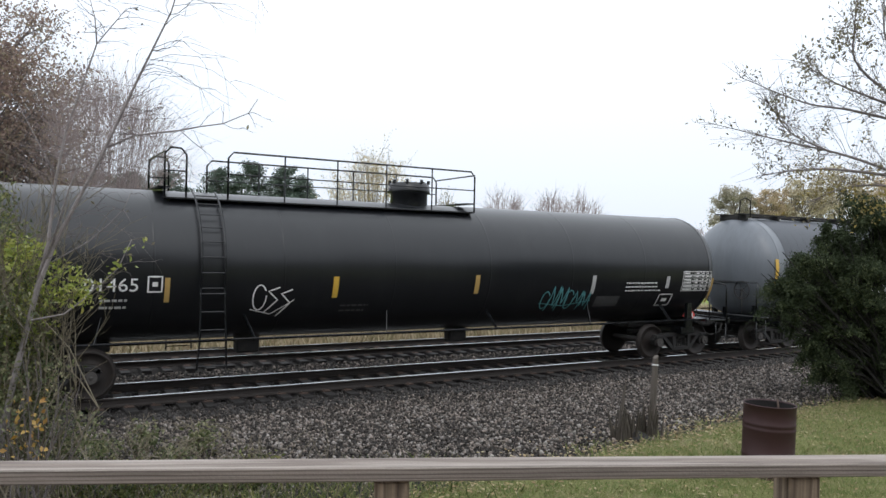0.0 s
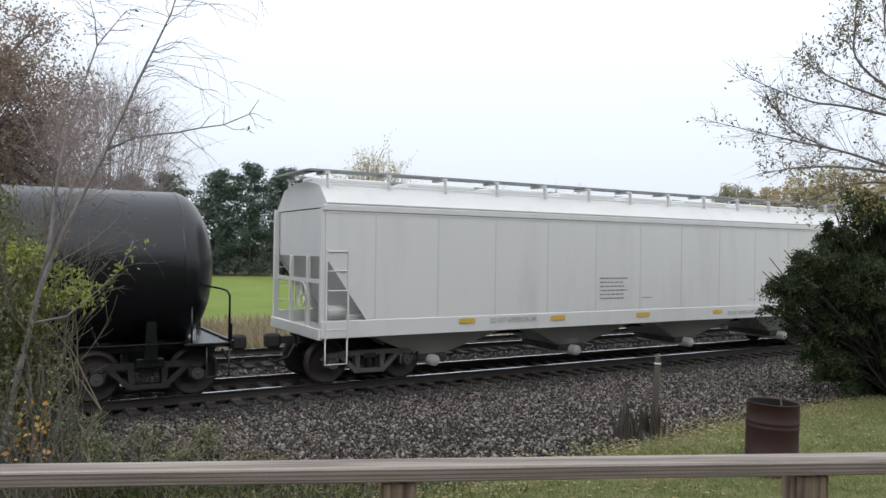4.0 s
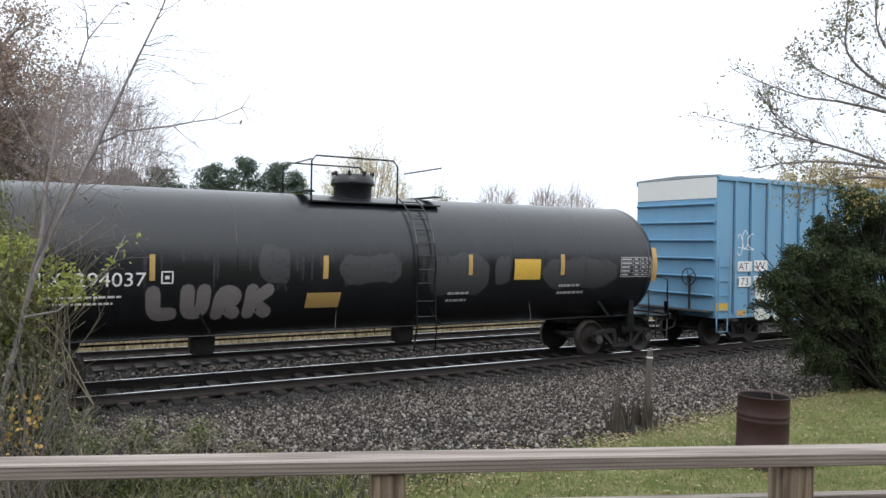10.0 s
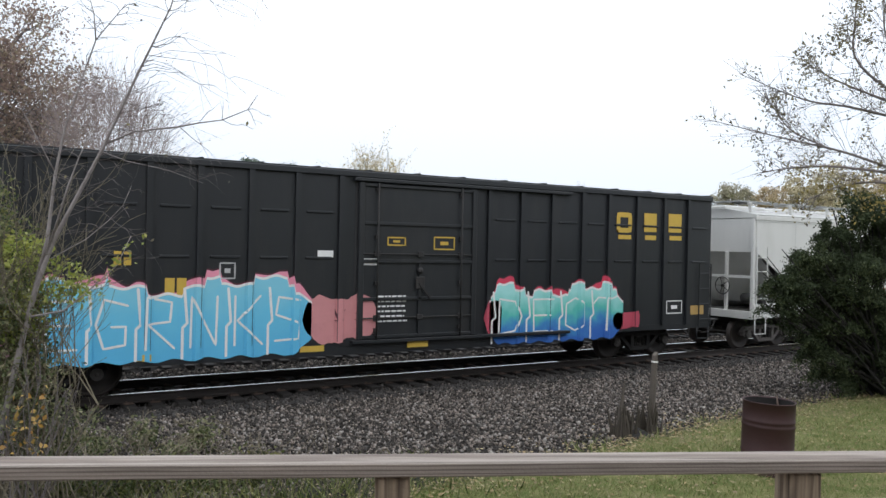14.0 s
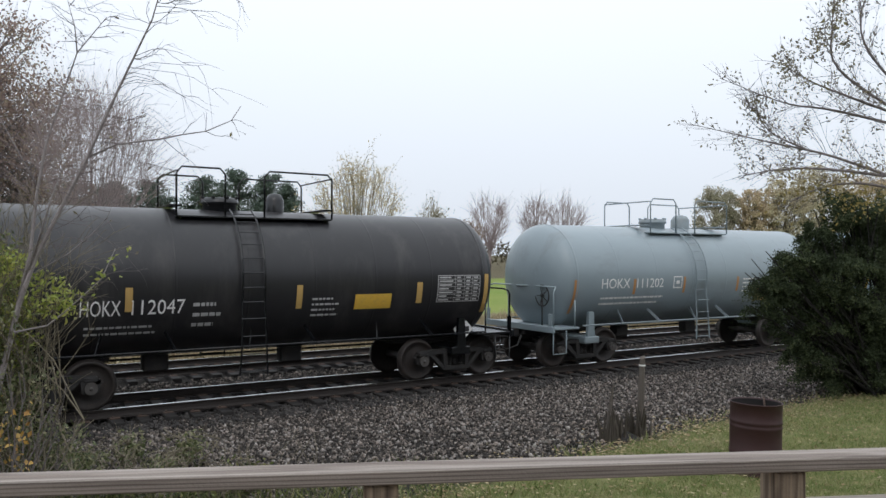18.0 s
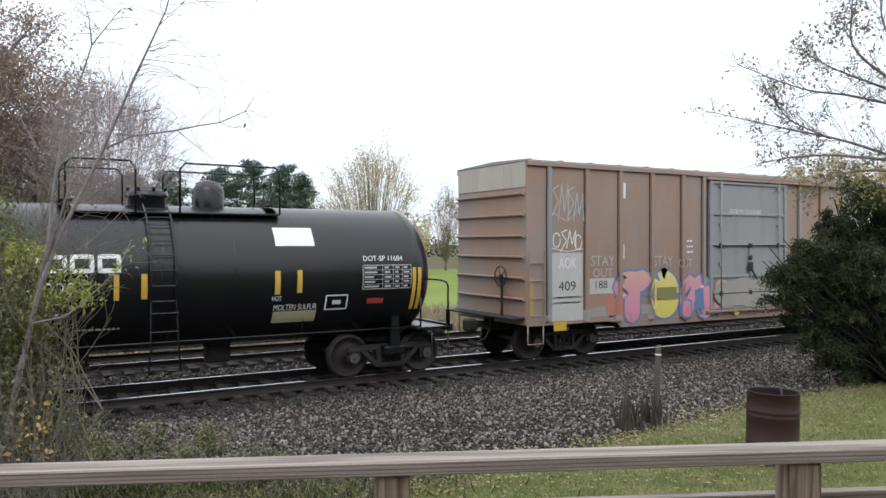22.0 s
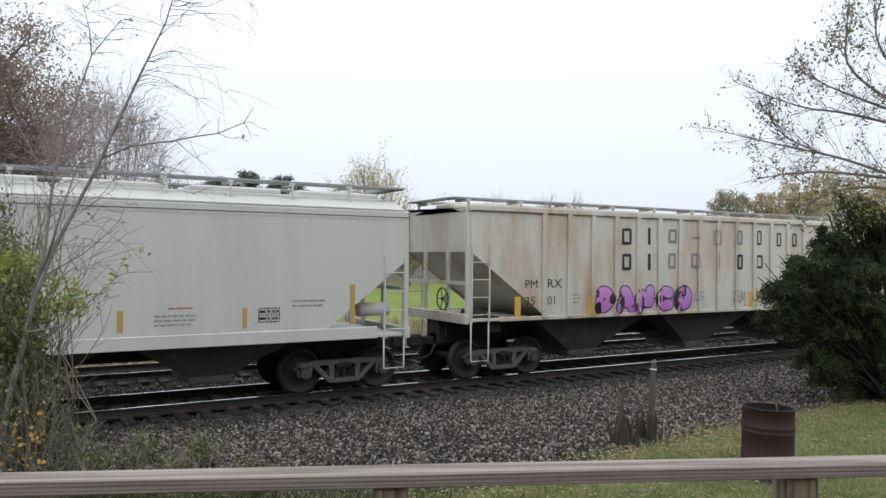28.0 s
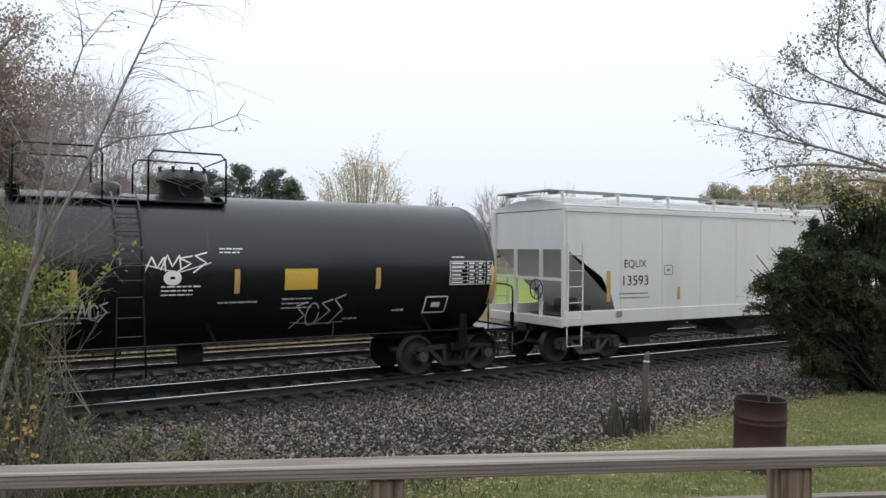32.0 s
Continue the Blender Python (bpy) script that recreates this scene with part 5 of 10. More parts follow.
tank_car("R", 84.00, 5.32, 2.23, 1.45, 4.14, M_BLACK, M_BLACK, "glossy black tank car with large white lettering blocks", -0.69, (-2.27, 1.68), (-0.75, 0.34, 0.3), (0.45, 0.32, 0.55))
boxcar("S", 99.23, 7.75, 0.95, 4.88, 6.2, M_BROWNBOX, "sun-faded brown boxcar with grey door and colourful graffiti", (-7.09, -5.91, -4.79, -3.67, -2.52, -1.7, 2.53, 3.6, 4.75, 5.04, 5.97, 7.11), (-1.51, 1.84), M_GREYDOOR, end_top=M_DIRTYCREAM, ladder_left=True, ledges=6)
boxcar("T", 117.10, 7.78, 0.88, 4.90, 6.2, M_YELLOWBOX, "yellow boxcar with black door and graffiti along its foot", (-7.09, -6.25, -5.4, -4.59, -3.78, -2.87, -2.05, 2.1, 2.86, 3.73, 4.51, 5.41, 6.26, 7.03), (-1.88, 1.91), M_BOXBLACK, belts=(4.10, 2.84), plug=False, end_top=M_DIRTYCREAM, ledges=6)
tank_car("U", 134.92, 8.10, 2.45, 1.54, 6.945, M_BLACK2, M_BLACK, "black tank car with a dusty band at its middle", 0.60, (-1.9, 1.2), (-0.35, 0.42, 0.5))
hopper_car("V", 150.43, 5.60, 1.15, 3.91, 4.40, M_HOPPER2, "short white covered hopper car with two bays", (-1.75, 1.75), 4.26, sill=0.3, cut=1.9)
hopper_car("W", 163.09, 5.75, 1.17, 3.79, 4.42, M_HOPPER3, "pale grey-green covered hopper car with two bays", (-1.75, 1.75), 4.50, sill=0.25, cut=1.85, curved=False, walk_step=1.25)
hopper_car("X", 178.72, 8.37, 1.40, 4.02, 4.30, M_TAN, "cream ribbed hopper car with rust stains and purple graffiti", (-4.3, 0.0, 4.3), 6.99, curved=False, sill=0.1, cut=2.2, ribs=[-6.2 + 0.775 * i for i in range(17)], beads=False, walk_step=1.5)
hopper_car("Y", 198.12, 9.69, 0.95, 3.76, 4.47, M_HOPPER2, "clean white covered hopper car with yellow strips", (-6.0, -1.85, 2.28, 6.4), 8.3, pipe=True, sill=0.36)
tank_car("Z", 217.26, 8.12, 2.41, 1.56, 6.825, M_BLACK, M_BLACK, "glossy black tank car with white marks and graffiti", -0.36, (-2.2, 1.5), (0.85, 0.42, 0.5), (-0.6, 0.3, 0.24))
hopper_car("AA", 234.91, 8.0, 1.02, 3.93, 4.45, M_HOPPER2, "white covered hopper car with dark marks", (-4.6, 0.0, 4.6), 6.7, sill=0.36)

# ---- paint laid on the cars' sides ----
PAINTS = {"W": M_WHITE, "D": M_DULLWHITE, "K": M_DARK, "S": M_GREYTEXT, "G": M_GOLD, "Y": M_YELLOW, "O": M_OLDYELLOW, "red": M_REDTEXT}
HUES = {"teal": (0.10, 0.30, 0.32), "slate": (0.07, 0.07, 0.072), "mint": (0.45, 0.60, 0.45), "brown": (0.26, 0.15, 0.06), "cream": (0.50, 0.48, 0.30), "R": (0.42, 0.20, 0.07),
        "gold": (0.55, 0.37, 0.06), "pale": (0.50, 0.50, 0.48), "darktop": (0.062, 0.068, 0.08), "rust": (0.30, 0.17, 0.09), "dull": (0.35, 0.22, 0.2), "white": (0.72, 0.72, 0.71), "red2": (0.55, 0.06, 0.05),
        "blue": (0.10, 0.22, 0.50), "sky": (0.20, 0.50, 0.72), "aqua": (0.25, 0.62, 0.66), "pinky": (0.75, 0.28, 0.38), "magenta": (0.50, 0.06, 0.28), "crimson": (0.60, 0.05, 0.10),
        "peachy": (0.66, 0.46, 0.34), "greeny": (0.05, 0.28, 0.18), "silver": (0.22, 0.22, 0.22), "pale2": (0.62, 0.66, 0.68), "purple": (0.40, 0.10, 0.44),}


def paint(name):
    if name not in PAINTS:
        PAINTS[name] = material(name + "_spray_paint", HUES[name], 0.55, 0, 0.14, 5, 0.0, tuple(c * 0.75 for c in HUES[name]), 0.35)
    return PAINTS[name]


def skin(key, x, z, lift):
    """The place on a car's near side at x and z, raised by lift."""
    s = SURF[key]
    if s[0] == "tank":
        a = max(-1, min(1, (z - s[1]) / s[2]))
        return (x, -(s[2] + lift) * math.sqrt(max(0, 1 - a * a)), s[1] + (s[2] + lift) * a)
    d = 0.0
    for r in s[2]:
        if abs(x - r) < 0.06 + 0.03:
            d = max(d, s[3] * min(1, (0.09 - abs(x - r)) / 0.03))
    if len(s) > 4 and s[4][0] < x < s[4][1]:
        d = max(d, 0.056)
    return (x, -(s[1] + d + lift), z)


def columns(k, key, xs, lo, hi, lift, nz=4):
    """A sheet whose lower and upper edges are given along x."""
    vs, fs = [], []
    for x, a, b in zip(xs, lo, hi):
        vs += [skin(key, float(x), float(a + (b - a) * j / nz), lift) for j in range(nz + 1)]
    n = nz + 1
    for i in range(len(xs) - 1):
        fs += [(i * n + j, (i + 1) * n + j, (i + 1) * n + j + 1, i * n + j + 1) for j in range(nz)]
    return k.add(vs, fs)


def ribbon(k, key, pts, width, lift, step=0.05, ends=True):
    """A brush stroke along points in x and z."""
    path = [pts[0]]
    for p, q in zip(pts[:-1], pts[1:]):
        n = max(1, int(math.hypot(q[0] - p[0], q[1] - p[1]) / step))
        path += [(p[0] + (q[0] - p[0]) * i / n, p[1] + (q[1] - p[1]) * i / n) for i in range(1, n + 1)]
    vs, fs = [], []
    for i, p in enumerate(path):
        a, b = path[max(0, i - 1)], path[min(len(path) - 1, i + 1)]
        d = math.hypot(b[0] - a[0], b[1] - a[1]) or 1
        nx, nz = -(b[1] - a[1]) / d * width / 2, (b[0] - a[0]) / d * width / 2
        vs += [skin(key, p[0] + nx, p[1] + nz, lift), skin(key, p[0], p[1], lift + 0.0005), skin(key, p[0] - nx, p[1] - nz, lift)]
    for i in range(len(path) - 1):
        fs += [(3 * i, 3 * i + 1, 3 * i + 4, 3 * i + 3), (3 * i + 1, 3 * i + 2, 3 * i + 5, 3 * i + 4)]
    k.add(vs, fs)
    if ends:
        for p in (path[0], path[-1]):
            k.add([skin(key, p[0] + math.cos(a) * width / 2, p[1] + math.sin(a) * width / 2, lift) for a in (j * math.pi / 4 for j in range(8))], [tuple(range(8))])
    return k


def sheet(key, name, x0, x1, z0, z1, hue, lift=0.006):
    if name == "reflector_strip":
        inset = (x1 - x0) * 0.15
        x0, x1 = x0 + inset, x1 - inset
    n = max(2, int((x1 - x0) / (0.12 if SURF[key][0] == "tank" else 0.03)) + 1)
    xs = np.linspace(x0, x1, n)
    return part(name, columns(Mesh(), key, xs, [z0] * n, [z1] * n, lift, max(1, int((z1 - z0) / 0.1) + 1)), paint(hue), CARS[key])


GLYPHS = {}


def glyphs(text):
    """The outline of a text as a flat mesh, in a unit box."""
    if text not in GLYPHS:
        cu = bpy.data.curves.new("lettering", "FONT")
        cu.body, cu.offset, cu.resolution_u = text, 0.0, 3
        ob = bpy.data.objects.new("lettering", cu)
        scene.collection.objects.link(ob)
        bpy.context.view_layer.update()
        me = bpy.data.meshes.new_from_object(ob.evaluated_get(bpy.context.evaluated_depsgraph_get()))
        bpy.data.objects.remove(ob)
        v = np.array([q.co[:] for q in me.vertices])
        v = (v - v.min(0)) / np.maximum(v.max(0) - v.min(0), 1e-6)
        GLYPHS[text] = (v, [tuple(p.vertices) for p in me.polygons])
        bpy.data.meshes.remove(me)
    return GLYPHS[text]


def lettering(key, text, x0, x1, z0, z1, hue, lift=0.008):
    v, f = glyphs(text)
    k = Mesh().add([skin(key, x0 + (x1 - x0) * a, z0 + (z1 - z0) * b, lift) for a, b, c in v], f)
    return tagged(part("lettering", k, paint(hue), CARS[key], "painted letters"), kind="stuff")


def plate(key, text, x0, x1, z0, z1):
    sheet(key, "number_panel", x0, x1, z0, z1, "white", 0.040)
    w, h = x1 - x0, z1 - z0
    return lettering(key, text, x0 + w * 0.1, x1 - w * 0.1, z0 + h * 0.14, z1 - h * 0.14, "K", 0.044)


def stencil(key, x0, x1, z0, z1, hue, rows):
    """Small stencilled lines that cannot be read, as bars."""
    r = random.Random(int(abs(x0) * 100) + rows)
    k = Mesh()
    h = (z1 - z0) / rows
    for i in range(rows):
        za = z0 + h * i + h * 0.2
        x, end = x0, x1 - r.random() * (x1 - x0) * 0.25
        while x < end:
            w = min(r.uniform(0.04, 0.15), end - x)
            columns(k, key, (x, x + w), (za + h * 0.06,) * 2, (za + h * 0.40,) * 2, 0.006, 1)
            x += w + 0.024
    return tagged(part("stencilled_line", k, paint(hue), CARS[key], "small stencilled data lines"), kind="stuff")


def panel(key, x0, x1, z0, z1, hue, rows):
    """A data table: a thin grid with bars in its cells."""
    k = Mesh()
    ribbon(k, key, [(x0, z0), (x1, z0), (x1, z1), (x0, z1), (x0, z0)], 0.016, 0.006, 0.08)
    for f in (0.40, 0.62, 0.81):
        ribbon(k, key, [(x0 + (x1 - x0) * f, z0), (x0 + (x1 - x0) * f, z1)], 0.009, 0.006, 0.08, False)
    h = (z1 - z0) / rows
    r = random.Random(int(abs(x0) * 50) + rows)
    for i in range(rows):
        if i:
            ribbon(k, key, [(x0, z0 + h * i), (x1, z0 + h * i)], 0.009, 0.006, 0.12, False)
        for a, b in ((0.03, 0.36), (0.44, 0.58), (0.66, 0.78), (0.84, 0.97)):
            xa, xb = x0 + (x1 - x0) * a, x0 + (x1 - x0) * (a + (b - a) * r.uniform(0.55, 1.0))
            ribbon(k, key, [(xa, z0 + h * (i + 0.5)), (xb, z0 + h * (i + 0.5))], h * 0.38, 0.006, 0.1, False)
    return tagged(part("data_table", k, paint(hue), CARS[key], "small printed table in a thin frame"), kind="stuff")


def outline(key, x0, x1, z0, z1, hue, width=0.03):
    k = Mesh()
    ribbon(k, key, [(x0, z0), (x1, z0), (x1, z1), (x0, z1), (x0, z0)], width, 0.006, 0.08)
    if width > 0.025:
        c, d = (x0 + x1) / 2, (z0 + z1) / 2
        ribbon(k, key, [(c - (x1 - x0) * 0.2, d), (c + (x1 - x0) * 0.2, d)], (z1 - z0) * 0.3, 0.006, 0.06, False)
    return part("framed_mark", k, paint(hue), CARS[key])


def placard(key, x0, x1, z0, z1, hue):
    """A diamond placard on a backing board."""
    c, d, h = (x0 + x1) / 2, (z0 + z1) / 2, (z1 - z0) / 2
    y = skin(key, c, max(d, SURF[key][1] - SURF[key][2] * 0.72), 0.03)[1] - 0.03
    k = Mesh().add([(c - h, y, d), (c, y, d - h), (c + h, y, d), (c, y, d + h), (c - h, y + 0.01, d), (c, y + 0.01, d - h), (c + h, y + 0.01, d), (c, y + 0.01, d + h)], [(0, 1, 2, 3), (7, 6, 5, 4), (0, 4, 5, 1), (1, 5, 6, 2), (2, 6, 7, 3), (3, 7, 4, 0)])
    p = part("placard", k, paint("red2" if hue == "red" else hue), CARS[key], "diamond hazard placard")
    g = h * 0.36
    part("placard_band", Mesh().box(c - h * 0.6, c + h * 0.6, y - 0.004, y - 0.002, d - g * 0.6, d + g * 0.6), paint("K" if hue == "white" else "W"), p)
    part("placard_bracket", Mesh().box(c - 0.02, c + 0.02, y + 0.01, y + 0.06, 1.06, d), M_STEEL, p)
    return p


def scrawl(key, x0, x1, z0, z1, hue, seed, width=0.028, strokes=0):
    """Quick hand-drawn tags: loops and slashes."""
    r = random.Random(seed)
    k = Mesh()
    w, h = x1 - x0, z1 - z0
    n = strokes or max(3, int(w / 0.22))
    if strokes:
        pts = [(x0, z0 + h * 0.25), (x0 + w * 0.05, z1 - h * 0.05), (x0 + w * 0.22, z0 + h * 0.45), (x0 + w * 0.38, z1), (x0 + w * 0.36, z0 + h * 0.5), (x0 + w * 0.72, z1 + h * 0.02), (x0 + w * 0.42, z0 + h * 0.55), (x0 + w * 0.85, z0 + h * 0.12)]
        ribbon(k, key, pts, width, 0.007)
        ribbon(k, key, [(x0 + w * 0.92, z1), (x0 + w, z0)], width, 0.007)
    else:
        for i in range(n):
            c = x0 + w * (i + 0.5) / n
            kind = r.randrange(3)
            b, t = z0 + h * r.uniform(0.05, 0.3), z1 - h * r.uniform(0, 0.25)
            q = w / n * 0.62
            if kind == 0:
                pts = [(c + q * 0.8 * math.cos(a), (b + t) / 2 + (t - b) * 0.45 * math.sin(a)) for a in np.linspace(0.6, 6.4, 14)]
            elif kind == 1:
                pts = [(c - q, b), (c - q * 0.3, t), (c + q * 0.2, b + (t - b) * 0.2), (c + q, t), (c + q * 1.1, b)]
            else:
                pts = [(c + q * 0.7, t), (c - q * 0.6, t - (t - b) * 0.15), (c + q * 0.6, (b + t) / 2), (c - q * 0.8, b)]
            ribbon(k, key, pts, width, 0.007)
        ribbon(k, key, [(x0 - w * 0.02, z0 + h * r.uniform(0.2, 0.4)), (x0 + w * 0.5, z0 + h * r.uniform(0.05, 0.3)), (x1 + w * 0.05, z0 + h * r.uniform(0.2, 0.5))], width * 0.7, 0.007)
    return part("graffiti_tag", k, paint(hue), CARS[key], "quick spray-painted scrawl")


ALPHABET = {
    "N": [[(0.1, 0), (0.12, 1), (0.82, 0.02), (0.85, 1)]],
    "O": [[(0.5, 0.97), (0.14, 0.8), (0.12, 0.2), (0.5, 0.03), (0.86, 0.2), (0.86, 0.8), (0.5, 0.97)]],
    "R": [[(0.12, 0), (0.15, 1), (0.82, 0.9), (0.78, 0.52), (0.18, 0.48), (0.9, 0)]],
    "S": [[(0.88, 0.9), (0.2, 0.97), (0.12, 0.6), (0.85, 0.42), (0.82, 0.08), (0.1, 0.05)]],
    "E": [[(0.88, 0.05), (0.15, 0.05), (0.12, 0.95), (0.88, 0.95)], [(0.15, 0.5), (0.72, 0.5)]],
    "L": [[(0.12, 1), (0.15, 0.05), (0.9, 0.08)]],
    "U": [[(0.12, 1), (0.14, 0.12), (0.5, 0.02), (0.84, 0.12), (0.86, 1)]],
    "K": [[(0.12, 0), (0.12, 1)], [(0.88, 1), (0.2, 0.5), (0.95, 0)]],
    "A": [[(0.05, 0), (0.42, 1), (0.62, 1), (0.95, 0)], [(0.25, 0.36), (0.75, 0.36)]],
    "D": [[(0.12, 0.02), (0.14, 0.98), (0.7, 0.9), (0.88, 0.5), (0.7, 0.1), (0.12, 0.02)]],
    "B": [[(0.12, 0.02), (0.14, 0.98), (0.78, 0.9), (0.75, 0.58), (0.2, 0.5), (0.85, 0.42), (0.82, 0.06), (0.12, 0.02)]],
    "P": [[(0.12, 0), (0.14, 0.98), (0.85, 0.9), (0.8, 0.52), (0.16, 0.46)]],
    "I": [[(0.5, 0), (0.5, 1)]], "H": [[(0.12, 0), (0.12, 1)], [(0.86, 0), (0.86, 1)], [(0.12, 0.5), (0.86, 0.5)]],
    "C": [[(0.88, 0.85), (0.35, 0.97), (0.12, 0.5), (0.35, 0.04), (0.88, 0.14)]],
    "T": [[(0.5, 0), (0.52, 0.9)], [(0.0, 0.8), (0.2, 0.97), (0.8, 0.93), (1.0, 1.0)]],
    "G": [[(0.9, 0.85), (0.3, 0.97), (0.1, 0.5), (0.3, 0.04), (0.85, 0.1), (0.86, 0.45), (0.5, 0.45)]],
    "M": [[(0.05, 0), (0.12, 0.98), (0.5, 0.35), (0.86, 0.98), (0.95, 0)]],
    "Z": [[(0.05, 0.75), (0.3, 1.0), (0.5, 0.7)], [(0.5, 0.7), (0.95, 0.95), (0.6, 0.4), (0.9, 0.1)], [(0.5, 0.7), (0.1, 0.35), (0.35, 0.0)]]}
# colours from the foot of a piece to its top
FADES = {"mauve": [(0.44, 0.05, 0.15), (0.26, 0.07, 0.40), (0.60, 0.07, 0.19), (0.28, 0.08, 0.40), (0.38, 0.22, 0.36)],
         "lime_top": [(0.80, 0.80, 0.80), (0.80, 0.78, 0.60), (0.74, 0.62, 0.10), (0.62, 0.68, 0.06), (0.40, 0.64, 0.08)],
         "sunset": [(0.40, 0.15, 0.06), (0.52, 0.20, 0.10), (0.62, 0.34, 0.36), (0.12, 0.42, 0.64), (0.07, 0.34, 0.64), (0.14, 0.44, 0.66)],
         "sea": [(0.03, 0.13, 0.46), (0.05, 0.24, 0.52), (0.10, 0.50, 0.44), (0.24, 0.62, 0.58), (0.34, 0.70, 0.68)],
         "rose": [(0.60, 0.22, 0.30), (0.64, 0.28, 0.38), (0.62, 0.30, 0.36), (0.60, 0.36, 0.30)], "peachfade": [(0.56, 0.30, 0.30), (0.64, 0.38, 0.30), (0.66, 0.46, 0.34)],
         "lemon": [(0.66, 0.55, 0.14), (0.70, 0.60, 0.16), (0.66, 0.58, 0.24)], "ashen": [(0.26, 0.235, 0.235), (0.21, 0.19, 0.19), (0.17, 0.155, 0.155)],
         "bone": [(0.50, 0.53, 0.46), (0.60, 0.63, 0.57), (0.58, 0.62, 0.58)], "lilacwhite": [(0.60, 0.44, 0.38), (0.58, 0.54, 0.56), (0.54, 0.59, 0.66), (0.55, 0.60, 0.68)], "orchid": [(0.40, 0.14, 0.48), (0.50, 0.20, 0.57), (0.58, 0.29, 0.63)],
         "lagoon": [(0.10, 0.44, 0.70), (0.13, 0.50, 0.72), (0.20, 0.55, 0.70)], "chill": [(0.40, 0.44, 0.46), (0.38, 0.46, 0.52), (0.26, 0.38, 0.52)], "soot": [(0.03, 0.03, 0.03), (0.018, 0.018, 0.018), (0.02, 0.02, 0.02)]}
# backdrop, outline, fills in turn, glint, stroke width, outline width, extra
PIECES = {
    "silver": (None, "K", ("ashen",), None, 0.34, 0.05, None), "white": (None, "slate", ("bone",), None, 0.30, 0.04, None), "peach": (None, "K", ("lilacwhite",), None, 0.32, 0.06, None),
    "magenta": ("mint2", "K", ("mauve",), "W", 0.40, 0.08, "bubbles"), "lime": ("aqua", "K", ("lime_top",), None, 0.25, 0.07, "feet"), "sky": ("lagoon", "W", ("lagoon",), None, 0.0, 0.0, "pinky"),
    "turq": ("sea", "W", ("sea",), None, 0.0, 0.0, "crimson"), "candy": (None, "denim", ("rose", "lemon", "rose"), None, 0.42, 0.11, None), "worn": (None, "dull", ("rose", "lemon", "peachfade"), None, 0.22, 0.04, None),
    "ice": (None, "denim", ("chill",), None, 0.22, 0.05, None), "tealblue": ("greeny", "K", ("sunset",), "pale2", 0.36, 0.17, "crown"), "blackwhite": (None, "K", ("soot",), None, 0.40, 0.06, None), "purple": (None, "K", ("orchid",), None, 0.36, 0.06, None)}
HUES["maroon"] = (0.07, 0.02, 0.03)
HUES["pinky2"], HUES["salmon2"], HUES["crimson2"], HUES["wash"], HUES["orangepale"], HUES["olivepatch"] = (0.58, 0.25, 0.42), (0.56, 0.24, 0.25), (0.46, 0.07, 0.11), (0.33, 0.31, 0.285), (0.46, 0.20, 0.14), (0.22, 0.22, 0.08)
HUES["chalk"] = (0.36, 0.33, 0.31)
HUES["denim"] = (0.14, 0.21, 0.38)
HUES["ash"], HUES["tar2"], HUES["dusty"] = (0.24, 0.25, 0.26), (0.04, 0.042, 0.047), (0.042, 0.043, 0.046)
HUES["mint2"] = (0.20, 0.62, 0.45)


def fade(name, z0, z1):
    """Sprayed paint that fades from one colour to the next up the piece."""
    m = material(name + "_spray_fade", FADES[name][0], 0.55, 0, 0.1, 5, 0.0)
    nt = m.node_tree
    co, sx, mr, cr, ns = [nt.nodes.new("ShaderNode" + q) for q in ("TexCoord", "SeparateXYZ", "MapRange", "ValToRGB", "TexNoise")]
    ns.inputs["Scale"].default_value, ns.inputs["Detail"].default_value = 2.2, 4
    nt.links.new(co.outputs["Object"], sx.inputs[0])
    nt.links.new(co.outputs["Object"], ns.inputs["Vector"])
    mr.inputs["From Min"].default_value, mr.inputs["From Max"].default_value = z0, z1
    nt.links.new(sx.outputs["Z"], mr.inputs["Value"])
    ad = nt.nodes.new("ShaderNodeMath")
    ad.operation = "MULTIPLY_ADD"
    swirl = 2.2 if name == "mauve" else 0.7
    ad.inputs[1].default_value, ad.inputs[2].default_value = swirl, -swirl / 2
    nt.links.new(ns.outputs["Fac"], ad.inputs[0])
    sm = nt.nodes.new("ShaderNodeMath")
    nt.links.new(ad.outputs[0], sm.inputs[0])
    nt.links.new(mr.outputs[0], sm.inputs[1])
    els = cr.color_ramp.elements
    n = len(FADES[name])
    while len(els) < n:
        els.new(0.5)
    for i, c in enumerate(FADES[name]):
        els[i].position, els[i].color = 0.1 + 0.8 * i / (n - 1), (*c, 1)
    nt.links.new(sm.outputs[0], cr.inputs[0])
    nt.links.new(cr.outputs[0], nt.nodes["Principled BSDF"].inputs["Base Color"])
    return m


def rounded(pts, times=2):
    """Cuts the corners of a stroke."""
    for i in range(times):
        pts = [pts[0]] + [c for p, e in zip(pts[:-1], pts[1:]) for c in ((p[0] * 0.75 + e[0] * 0.25, p[1] * 0.75 + e[1] * 0.25), (p[0] * 0.25 + e[0] * 0.75, p[1] * 0.25 + e[1] * 0.75))] + [pts[-1]]
    return pts


